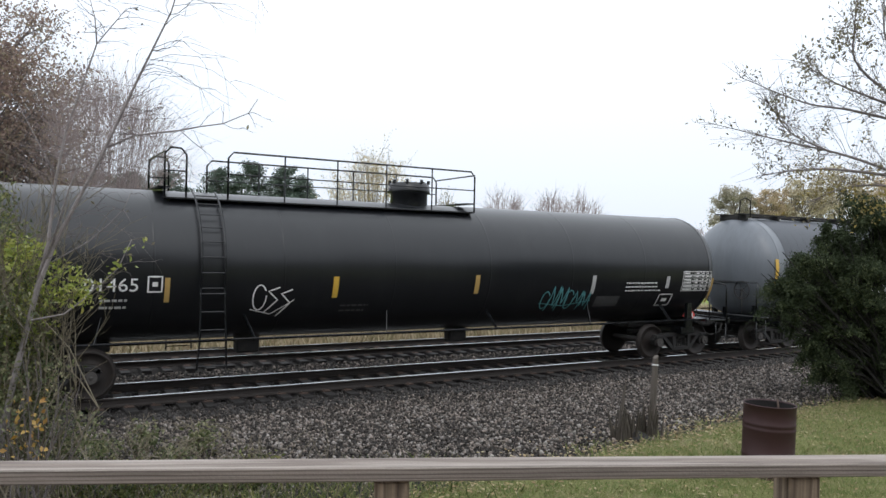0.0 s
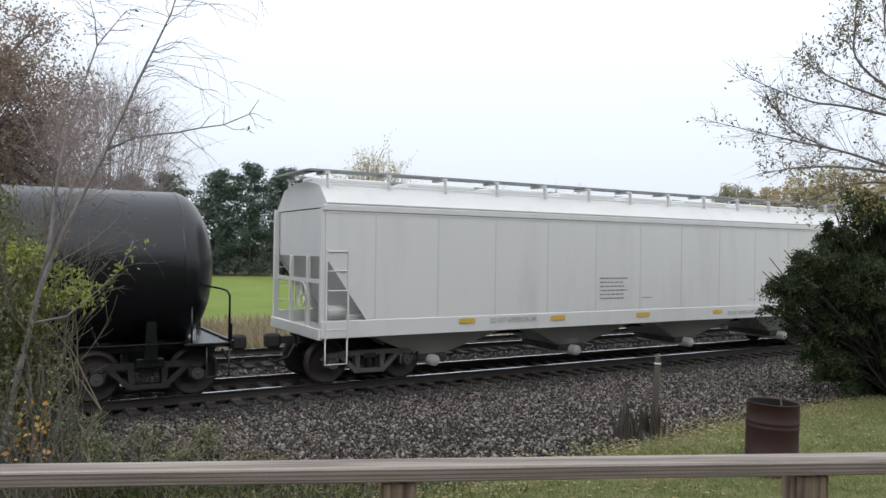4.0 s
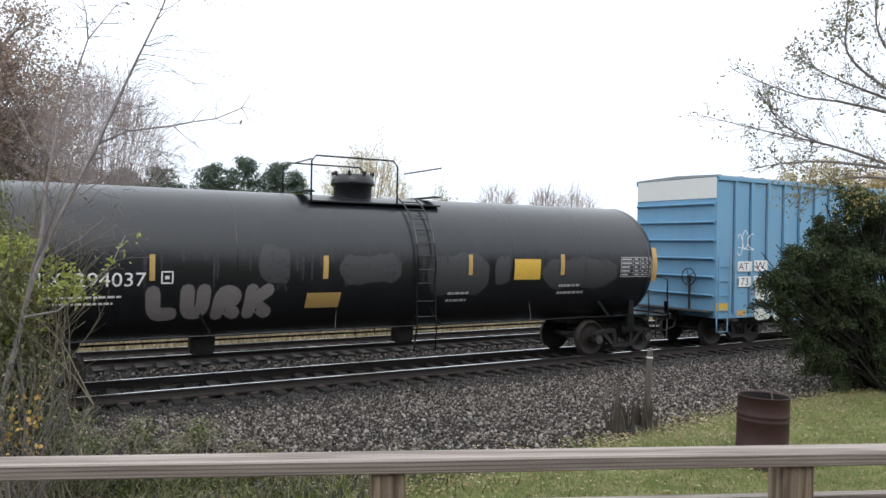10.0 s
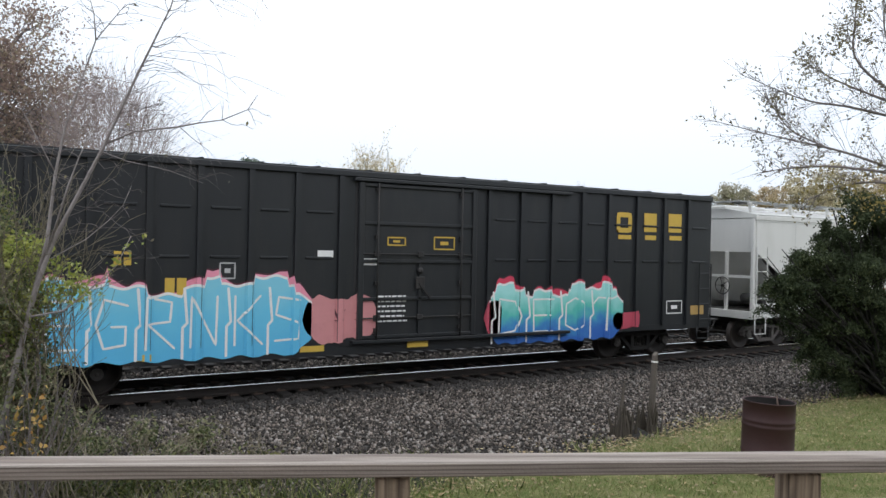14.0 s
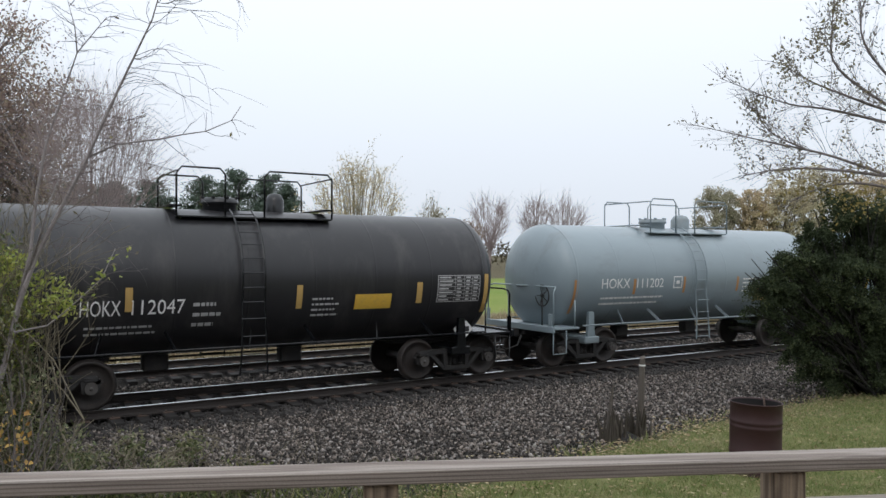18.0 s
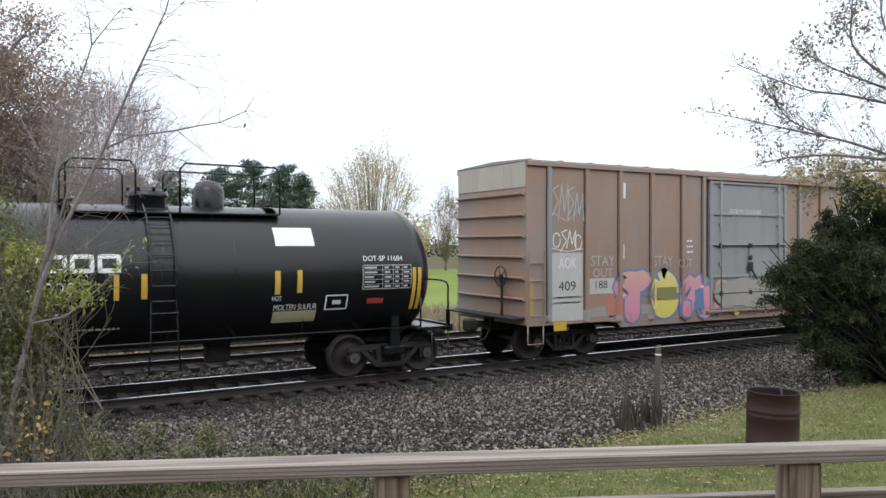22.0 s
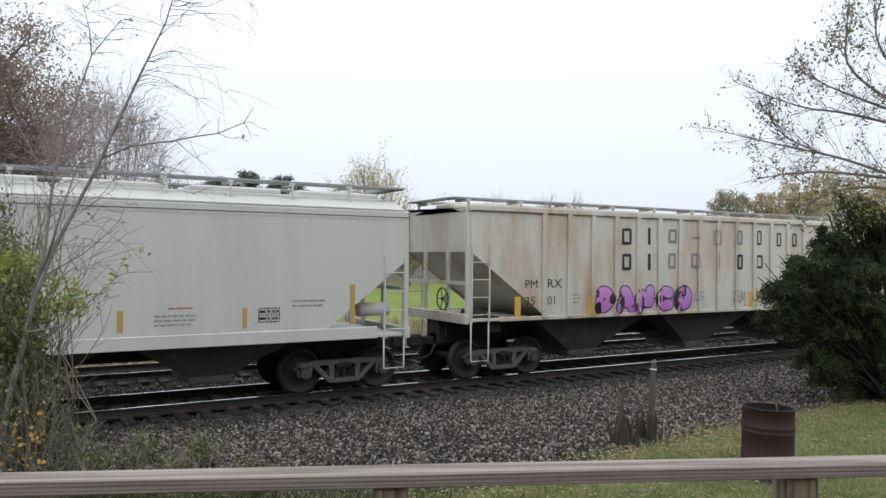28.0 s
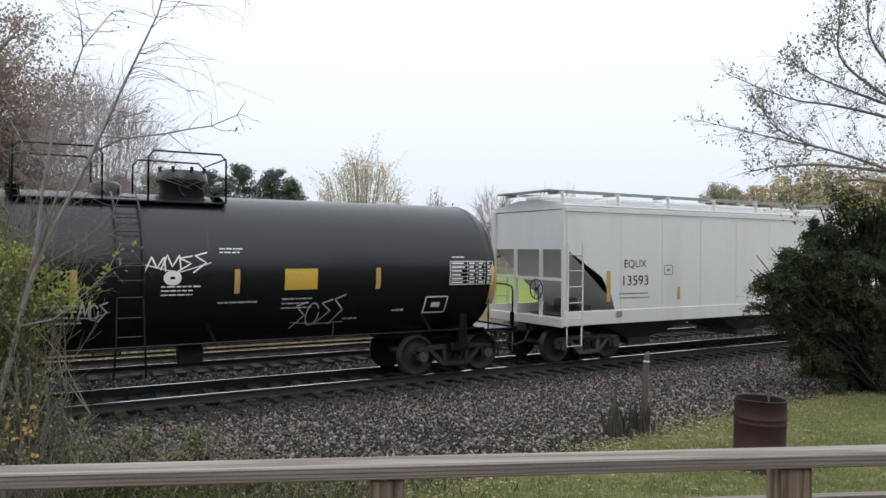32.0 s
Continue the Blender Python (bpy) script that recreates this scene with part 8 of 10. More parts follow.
lettering("Y", "LD LMT 219000 LBS", -7.96, -6.77, 1.7, 1.79, "K")
lettering("Y", "LT  WT  67000 LBS", -7.95, -6.77, 1.59, 1.68, "K")
sheet("Y", "reflector_strip", -8.13, -7.97, 1.37, 2.25, "Y")
sheet("Y", "reflector_strip", -5.66, -5.54, 1.38, 1.81, "Y")
sheet("Y", "reflector_strip", -3.17, -3.02, 1.38, 1.83, "Y")
sheet("Y", "reflector_strip", -0.01, 0.14, 1.39, 1.85, "Y")
outline("Y", -6.13, -5.87, 2.2, 2.45, "S")
lettering("Y", "DO NOT HAMMER ON SIDES OF CAR", -1.21, 1.26, 1.86, 1.99, "red")
scrawl("Y", -2.67, -1.76, 1.39, 1.76, "S", 39)
sheet("Y", "reflector_strip", 3.07, 3.19, 1.41, 1.83, "Y")
sheet("Y", "reflector_strip", 5.57, 5.7, 1.41, 1.83, "Y")
sheet("Y", "reflector_strip", 8.02, 8.2, 1.41, 2.3, "Y")
stencil("Y", 6.48, 7.27, 2.47, 2.7, "S", 3)
stencil("Y", 6.49, 7.4, 1.89, 2.24, "S", 4)
sheet("Y", "sill_mark", -4.64, -3.76, 1.04, 1.17, "S", 0.04)
sheet("Y", "sill_mark", -0.81, 0.75, 1.02, 1.16, "S", 0.04)
sheet("Z", "reflector_strip", -7.4, -7.16, 1.64, 2.52, "O")
lettering("Z", "CTCX", -6.98, -6.06, 2.01, 2.25, "W")
lettering("Z", "718950", -5.85, -4.47, 2.0, 2.25, "W")
stencil("Z", -6.38, -4.56, 1.71, 1.94, "W", 2)
sheet("Z", "reflector_strip", -4.34, -4.19, 2.04, 2.52, "O")
sheet("Z", "reflector_strip", -1.35, -1.19, 2.03, 2.51, "O")
outline("Z", -3.99, -3.7, 1.98, 2.27, "W")
stencil("Z", -3.23, -2.41, 2.38, 2.55, "W", 2)
stencil("Z", -3.25, -2.63, 1.91, 2.25, "W", 4)
stencil("Z", -1.95, -1.05, 1.52, 1.94, "D", 4)
scrawl("Z", -1.17, -0.71, 1.53, 2.02, "D", 40)
panel("Z", 6.36, 7.52, 2.12, 2.64, "W", 6)
outline("Z", 5.8, 6.36, 1.49, 1.85, "W")
sheet("Z", "reflector_strip", 7.43, 7.67, 1.64, 2.54, "O")
scrawl("Z", -0.08, 1.01, 2.42, 2.84, "W", 41)
scrawl("Z", 2.77, 3.86, 1.21, 1.96, "D", 42)
rings("Z", 0.23, 0.51, 2.24, 2.46, "W", "O")
sheet("Z", "notice_sheet", 2.51, 3.2, 2.08, 2.5, "Y")
sheet("Z", "reflector_strip", 1.49, 1.64, 2.03, 2.5, "O")
sheet("Z", "reflector_strip", 4.49, 4.65, 2.06, 2.51, "O")
stencil("Z", 0.17, 0.9, 2.0, 2.23, "W", 3)
stencil("Z", 1.23, 1.73, 2.79, 2.93, "W", 2)
stencil("Z", 2.48, 3.22, 1.67, 1.95, "D", 3)
stencil("Z", 1.21, 2.09, 1.82, 1.91, "D", 1)
stencil("Z", 6.42, 6.82, 2.7, 2.78, "W", 1)
stencil("Z", 3.88, 4.28, 1.38, 1.5, "D", 1)
stencil("Z", 5.01, 5.33, 1.53, 1.64, "W", 1)
lettering("AA", "EQUX", -5.98, -5.18, 2.43, 2.67, "K")
lettering("AA", "13593", -6.02, -5.11, 2.0, 2.26, "K")
outline("AA", -4.5, -4.19, 2.27, 2.52, "S")
sheet("AA", "reflector_strip", -6.63, -6.43, 1.59, 2.38, "O")
sheet("AA", "reflector_strip", -4.03, -3.86, 1.59, 1.93, "O")
stencil("AA", -6.17, -4.9, 1.63, 1.85, "S", 2)
sheet("AA", "sill_mark", -6.28, -6.08, 1.19, 1.34, "S", 0.04)

# ---- plants ----
def sprout(k, p, d, length, r, depth, rnd, tips, sides=5, spread=0.6, rise=0.15, ratio=0.62, kids=(2, 4), segs=4, wob=0.16, rmin=0.003):
    """A limb with smaller limbs on it."""
    p, d = Vector(p), Vector(d).normalized()
    pts = [p.copy()]
    for i in range(segs):
        d = (d + Vector((rnd.gauss(0, wob), rnd.gauss(0, wob), rnd.gauss(0, wob) + rise * 0.25))).normalized()
        p = p + d * (length / segs)
        pts.append(p.copy())
    k.tube(pts, r, max(3, sides), max(rmin, r * 0.45), caps=False)
    if depth == 0:
        tips += pts[1:]
        return
    n = rnd.randint(*kids)
    for i in range(n + 1):
        f = 1.0 if i == n else rnd.uniform(0.25, 0.95)
        j = min(segs - 1, int(f * segs))
        at = pts[j].lerp(pts[j + 1], min(1, f * segs - j))
        side = Vector((rnd.gauss(0, 1), rnd.gauss(0, 1), rnd.gauss(0, 0.7))).normalized()
        nd = (d + side * (spread if i < n else spread * 0.3) + Vector((0, 0, rise))).normalized()
        sprout(k, at, nd, length * ratio * rnd.uniform(0.75, 1.2), max(rmin, r * (0.5 if i < n else 0.6)), depth - 1, rnd, tips, sides - 1, spread, rise, ratio, kids, segs if depth > 1 else max(2, segs - 1), wob, rmin)


def leaf_cloud(name, pts, size, mat, parent, label="", seed=1, jitter=0.1, per=1, flat=0.0, narrow=0.5):
    """Small leaves, each a bent blade of four corners, at and round the points."""
    r = np.random.default_rng(seed)
    p = np.repeat(np.array([tuple(q) for q in pts], float), per, 0)
    p += r.normal(0, jitter, p.shape)
    n = len(p)
    a = r.normal(0, 1, (n, 3))
    a /= np.linalg.norm(a, axis=1)[:, None]
    b = np.cross(a, r.normal(0, 1, (n, 3)))
    b /= np.linalg.norm(b, axis=1)[:, None] + 1e-9
    if flat:
        a[:, 2] *= 1 - flat
        b[:, 2] *= 1 - flat
    c = np.cross(a, b)
    s = (size * r.uniform(0.6, 1.3, n))[:, None]
    v = np.stack([p - a * s, p + b * s * narrow + c * s * 0.15, p + a * s, p - b * s * narrow + c * s * 0.15], 1).reshape(-1, 3)
    f = np.arange(n * 4).reshape(-1, 4)
    me = raw(name, v, f, mat)
    ob = new(name, me)
    if parent is not None:
        ob.parent = parent
    return tagged(ob, label)


GREENS = leafy("green_shrub_leaves", [(0.04, 0.062, 0.018), (0.08, 0.11, 0.034), (0.15, 0.175, 0.052), (0.28, 0.265, 0.10)], 0.5, 0.35)
WEEDY = leafy("dull_weed_leaves", [(0.06, 0.078, 0.03), (0.115, 0.14, 0.055), (0.20, 0.215, 0.10), (0.30, 0.275, 0.165)], 0.6, 0.3)
LIME = leafy("yellow_green_leaves", [(0.20, 0.26, 0.05), (0.33, 0.38, 0.08), (0.44, 0.42, 0.12)], 0.5, 0.4)
DARKGREEN = leafy("dark_bush_leaves", [(0.021, 0.031, 0.013), (0.032, 0.047, 0.019), (0.045, 0.063, 0.026), (0.06, 0.08, 0.034)], 0.85, 0.3)
BROWNS = leafy("brown_autumn_leaves", [(0.20, 0.14, 0.13), (0.30, 0.215, 0.18), (0.40, 0.30, 0.24), (0.29, 0.255, 0.155)], 0.6, 0.45)
SPARSE = leafy("dry_olive_leaves", [(0.12, 0.105, 0.095), (0.18, 0.16, 0.105), (0.30, 0.265, 0.12), (0.13, 0.115, 0.105)], 0.6, 0.35)
YELLOWOLIVE = leafy("yellow_olive_leaves", [(0.24, 0.19, 0.06), (0.36, 0.28, 0.08), (0.18, 0.15, 0.07), (0.42, 0.34, 0.12)], 0.6, 0.45)
ORANGE = leafy("orange_leaves", [(0.48, 0.27, 0.05), (0.55, 0.38, 0.12), (0.36, 0.19, 0.05)])
OLIVETIP = leafy("olive_spray_tips", [(0.044, 0.062, 0.026), (0.068, 0.09, 0.037), (0.105, 0.126, 0.055), (0.05, 0.068, 0.029)], 0.8, 0.35)
WILLOW = leafy("pale_yellow_leaves", [(0.54, 0.44, 0.25), (0.62, 0.51, 0.30), (0.46, 0.38, 0.22)])
# far needles and autumn crowns are coloured paler to stand in for haze
NEEDLES = leafy("pine_needles", [(0.045, 0.07, 0.052), (0.08, 0.115, 0.087), (0.14, 0.18, 0.145)], 0.7, 0.15)
OLIVE = leafy("olive_autumn_crown", [(0.27, 0.25, 0.18), (0.34, 0.315, 0.23), (0.41, 0.375, 0.28), (0.30, 0.285, 0.20)])
GOLDEN = leafy("golden_autumn_crown", [(0.50, 0.44, 0.29), (0.58, 0.52, 0.36), (0.44, 0.39, 0.27)])
RUSSET = leafy("russet_autumn_crown", [(0.47, 0.37, 0.24), (0.56, 0.45, 0.30), (0.44, 0.37, 0.24)])
THICKET = leafy("brown_thicket_leaves", [(0.05, 0.045, 0.025), (0.085, 0.07, 0.04), (0.11, 0.10, 0.05)])
GRASS = leafy("lawn_grass", [(0.085, 0.115, 0.028), (0.16, 0.215, 0.055), (0.33, 0.31, 0.15), (0.135, 0.17, 0.045)], 0.7, 0.3)
FALLEN = leafy("fallen_leaves", [(0.34, 0.26, 0.13), (0.24, 0.16, 0.085), (0.42, 0.36, 0.21), (0.17, 0.115, 0.07)], 0.8, 0.1)


def whip(k, p, d, length, droop, r, rnd, tips, forks=2):
    """A thin twig that bends over under its own weight, with a few finer ones on it."""
    p, d = Vector(p), Vector(d).normalized()
    bend = Vector((rnd.gauss(0, 0.12), rnd.gauss(0, 0.12), -droop))
    curl = Vector((rnd.gauss(0, 0.055), rnd.gauss(0, 0.055), rnd.gauss(0, 0.06)))
    pts = [p + d * (length * f) + bend * (length * f * f) + curl * (length * math.sin(f * 6.0)) for f in (0, 0.2, 0.42, 0.66, 0.85, 1.0)]
    k.tube(pts, r, 4, r * 0.35, caps=False)
    tips += pts[2:]
    for i in range(forks):
        j = rnd.randint(1, 4)
        nd = (pts[j + 1] - pts[j]).normalized() + Vector((rnd.gauss(0, 0.45), rnd.gauss(0, 0.45), rnd.gauss(0.1, 0.45)))
        whip(k, pts[j], nd, length * rnd.uniform(0.3, 0.55), droop * 0.6, r * 0.6, rnd, tips, 0)


def slender_tree():
    """Bare leaning stems with long thin twigs."""
    t = thing("bare_sapling", "leaning bare grey sapling with long thin twigs", "tree", pose(0, 0, 0))
    r = random.Random(11)
    tw, tips = Mesh(), []
    one = [(-0.16, 7.95, 0.25), (0.09, 7.80, 1.69), (0.25, 7.70, 2.47), (0.38, 7.63, 2.89), (0.74, 7.41, 3.71), (1.01, 7.26, 4.41), (1.25, 7.11, 5.00), (1.37, 7.04, 5.50)]
    two = [(0.22, 7.72, 2.36), (0.33, 7.71, 2.89), (0.38, 7.68, 3.47), (0.45, 7.64, 3.91), (0.68, 7.50, 4.71), (0.91, 7.37, 5.04)]
    three = [(0.30, 7.67, 2.65), (0.48, 7.51, 3.38), (0.56, 7.46, 3.64), (0.69, 7.38, 3.97)]
    four = [(0.38, 7.68, 3.50), (0.19, 7.79, 3.90), (0.07, 7.86, 4.15)]
    fork = [(0.68, 7.50, 4.71), (0.66, 7.51, 4.95), (0.60, 7.55, 5.2)]
    for name, line, r0, r1 in (("stem", one, 0.030, 0.003), ("stem", two, 0.019, 0.003), ("stem", three, 0.010, 0.003), ("branch", four, 0.007, 0.002), ("branch", fork, 0.007, 0.002)):
        part(name, Mesh().tube(line, r0, 8, r1), M_BARK, t)
    reach = [(0.76, 7.41, 3.76), (0.99, 7.27, 3.88), (1.33, 7.07, 3.93), (1.49, 6.98, 3.97), (1.67, 6.87, 4.00), (1.87, 6.76, 4.10), (1.94, 6.71, 4.23)]
    drop = [(1.34, 7.06, 3.93), (1.44, 7.00, 3.83), (1.57, 6.93, 3.72), (1.67, 6.87, 3.60)]
    low = [(0.72, 7.43, 3.70), (0.94, 7.30, 3.61), (1.25, 7.12, 3.54), (1.53, 6.96, 3.43)]
    leafy_one = [(0.20, 7.50, 2.21), (0.45, 7.35, 2.27), (0.58, 7.28, 2.39), (0.74, 7.19, 2.56), (0.85, 7.12, 2.68), (0.95, 7.06, 2.94)]
    thin = [(0.36, 7.62, 2.72), (0.62, 7.37, 2.90), (0.79, 7.27, 3.07), (0.90, 7.21, 3.21), (0.96, 7.17, 3.38)]
    for line, r0 in ((reach, 0.0095), (drop, 0.004), (low, 0.005), (leafy_one, 0.009), (thin, 0.006)):
        part("branch", Mesh().tube(line, r0, 6, r0 * 0.3), M_BARK, t)
    side = Vector((0.864, -0.504, 0))
    for a, q, ln in ((4, (0.8, -0.45, -0.15), 0.34), (4, (0.1, 0, 1), 0.2), (5, (0.8, -0.4, -0.1), 0.2), (3, (0.5, -0.3, 0.8), 0.26), (2, (0.6, -0.3, 0.5), 0.22), (5, (0.5, -0.3, -0.8), 0.16)):
        whip(tw, reach[a], q, ln, 0.1, 0.0034, r, tips, 1)
    for line, lo, n in ((one, 3, 10), (two, 2, 9), (three, 1, 4), (four, 0, 4), (fork, 0, 5), (leafy_one, 2, 3), (thin, 1, 2), (low, 1, 1)):
        for i in range(lo, len(line) - 1):
            for j in range(n):
                p = Vector(line[i]).lerp(Vector(line[i + 1]), r.random())
                s = r.choice((1, 1, -1)) if line is one else r.choice((1, -1))
                d = side * (s * r.uniform(0.6, 1.0)) + Vector((r.gauss(0, 0.25), r.gauss(0, 0.4), r.uniform(0.15, 0.9) if s < 0 else r.uniform(-0.05, 0.7)))
                whip(tw, p, d, r.uniform(0.16, 0.62) * (1.0 if line in (one, two) else 0.6), r.uniform(0.1, 0.45) if s > 0 else 0.1, 0.0034, r, tips, 2)
    for i in range(20):
        j = r.randint(3, 6)
        p = Vector(one[j]).lerp(Vector(one[j + 1]), r.random())
        whip(tw, p, side * r.uniform(0.7, 1.0) + Vector((0, r.gauss(0, 0.3), r.uniform(0.1, 0.6))), r.uniform(0.6, 1.0), r.uniform(0.3, 0.6), 0.0034, r, tips, 2)
    tagged(part("twig_tangle", tw, M_TWIG, t), kind="stuff")
    tagged(leaf_cloud("foliage", [p for i, p in enumerate(tips) if i % 47 == 0], 0.022, SPARSE, t, "few dry hanging leaves", 3, 0.03), kind="stuff")
    green = [Vector(leafy_one[i]).lerp(Vector(leafy_one[i + 1]), r.random()) for i in (2, 3, 4) for j in range(16)]
    tagged(leaf_cloud("leaf_spray", green, 0.026, LIME, t, "last green leaves on a low branch", 5, 0.06), kind="stuff")
    return t


slender_tree()


def shrub(name, label, blobs, n, size, leaf, stems, seed, category="shrub", mat=None, extra=None, twiggy=0.0, hollow=0.55):
    """A shrub: arching stems and a crown of leaves in uneven lumps (x, y, z, rx, ry, rz)."""
    t = thing(name, label, category)
    r = np.random.default_rng(seed)
    rd = random.Random(seed)
    k, tips = Mesh(), []
    for bx, by, bz, rx, ry, rz in blobs:
        for i in range(stems):
            g = Vector((bx + rd.gauss(0, rx * 0.35), by + rd.gauss(0, ry * 0.35), float(ground_z(bx, by))))
            top = Vector((bx + rd.gauss(0, rx * 0.6), by + rd.gauss(0, ry * 0.6), bz + rd.uniform(-0.3, 0.9) * rz))
            mid = g.lerp(top, 0.5) + Vector((rd.gauss(0, 0.22), rd.gauss(0, 0.22), 0.15))
            k.tube([g, g.lerp(mid, 0.5) + Vector((rd.gauss(0, 0.06), rd.gauss(0, 0.06), 0.03)), mid, mid.lerp(top, 0.5) + Vector((rd.gauss(0, 0.08), rd.gauss(0, 0.08), 0.06)), top], 0.010, 5, 0.003)
            sprout(k, mid, top - mid, (top - g).length * 0.45, 0.008, 2, rd, tips, 4, 0.75, 0.1, 0.6, (2, 3), 3, 0.2, 0.0025)
    tagged(part("branchwork", k, mat or M_TWIG, t), kind="stuff")
    pts = []
    for b in blobs:
        m = int(n * b[3] * b[4] * b[5] / sum(q[3] * q[4] * q[5] for q in blobs))
        d = r.normal(0, 1, (m, 3))
        d /= np.linalg.norm(d, axis=1)[:, None]
        rad = r.uniform(hollow, 1.0, m) ** 0.6
        lump = 0.78 + 0.28 * np.sin(d[:, 0] * 7 + b[0]) * np.cos(d[:, 1] * 6 + b[1]) + 0.18 * np.sin(d[:, 2] * 11 + b[2] * 3)
        q = np.array(b[:3]) + d * (rad * lump)[:, None] * np.array(b[3:])
        pts.append(q[q[:, 2] > 0.15])
    leaf_cloud("crown", np.concatenate(pts), size, leaf, t, "", seed, 0.05)
    if extra:
        for nm, sel, sz, mt, lb in extra:
            leaf_cloud(nm, sel, sz, mt, t, lb, seed + 5, 0.08)
    return t


# shrubs in front of the track at the near side
shrub("leafy_shrub", "tangled green shrub with yellowing leaves", [(-0.25, 8.7, 3.15, 0.36, 0.6, 0.5), (-0.15, 8.6, 2.65, 0.55, 0.7, 0.6), (0.0, 8.5, 1.75, 0.5, 0.7, 0.75), (-0.85, 8.8, 2.3, 0.8, 0.8, 1.7)], 26000, 0.026, GREENS, 4, 3, mat=M_STRAW, hollow=0.3)
shrub("young_shrub", "thin shrub with bright yellow-green leaves", [(0.42, 8.0, 2.50, 0.26, 0.35, 0.20), (0.60, 7.95, 2.42, 0.20, 0.3, 0.12), (0.12, 8.1, 2.75, 0.3, 0.4, 0.25), (0.15, 8.1, 2.2, 0.3, 0.4, 0.4)], 1700, 0.030, LIME, 4, 4, hollow=0.2, mat=M_STRAW)
shrub("bare_thicket", "tangle of bare twigs with a few orange leaves", [(0.12, 8.05, 1.5, 0.45, 0.6, 0.8), (0.5, 8.3, 0.9, 0.5, 0.5, 0.55), (0.05, 7.9, 2.3, 0.35, 0.5, 0.5)], 6500, 0.022, WEEDY, 8, 6, mat=M_STRAW, hollow=0.15)
t = thing("orange_sapling", "small sapling with orange autumn leaves", "shrub")
rr = random.Random(9)
k, tp = Mesh(), []
for i in range(5):
    sprout(k, (0.08 + 0.06 * i, 7.2, 0.3), (rr.gauss(0, 0.2), rr.gauss(0, 0.2), 1), 0.9, 0.008, 2, rr, tp, 4, 0.5, 0.3, 0.6, (2, 3), 3, 0.12, 0.003)
tagged(part("branchwork", k, M_TWIG, t), kind="stuff")
leaf_cloud("foliage", [(0.19 + rr.gauss(0, 0.07), 7.2 + rr.gauss(0, 0.1), 1.28 + rr.gauss(0, 0.2)) for i in range(60)], 0.030, ORANGE, t, "yellow-orange leaves", 2, 0.02, narrow=0.6)
shrub("weeds", "low green weeds growing through the gravel", [(1.2, 8.6, 0.35, 0.6, 0.4, 0.32), (1.9, 8.3, 0.3, 0.5, 0.35, 0.3), (2.4, 8.2, 0.4, 0.3, 0.3, 0.35), (0.6, 8.9, 0.3, 0.6, 0.5, 0.25)], 3600, 0.026, GREENS, 9, 8, "weeds", hollow=0.1, mat=M_STRAW)
shrub("weeds", "leafy pale green weeds standing in the ballast", [(1.62, 10.4, 0.33, 0.22, 0.3, 0.36), (2.3, 10.3, 0.28, 0.30, 0.3, 0.32), (1.95, 10.0, 0.2, 0.35, 0.3, 0.18), (1.1, 10.6, 0.2, 0.45, 0.35, 0.22)], 1500, 0.034, WEEDY, 7, 18, "weeds", hollow=0.1, mat=M_STRAW)
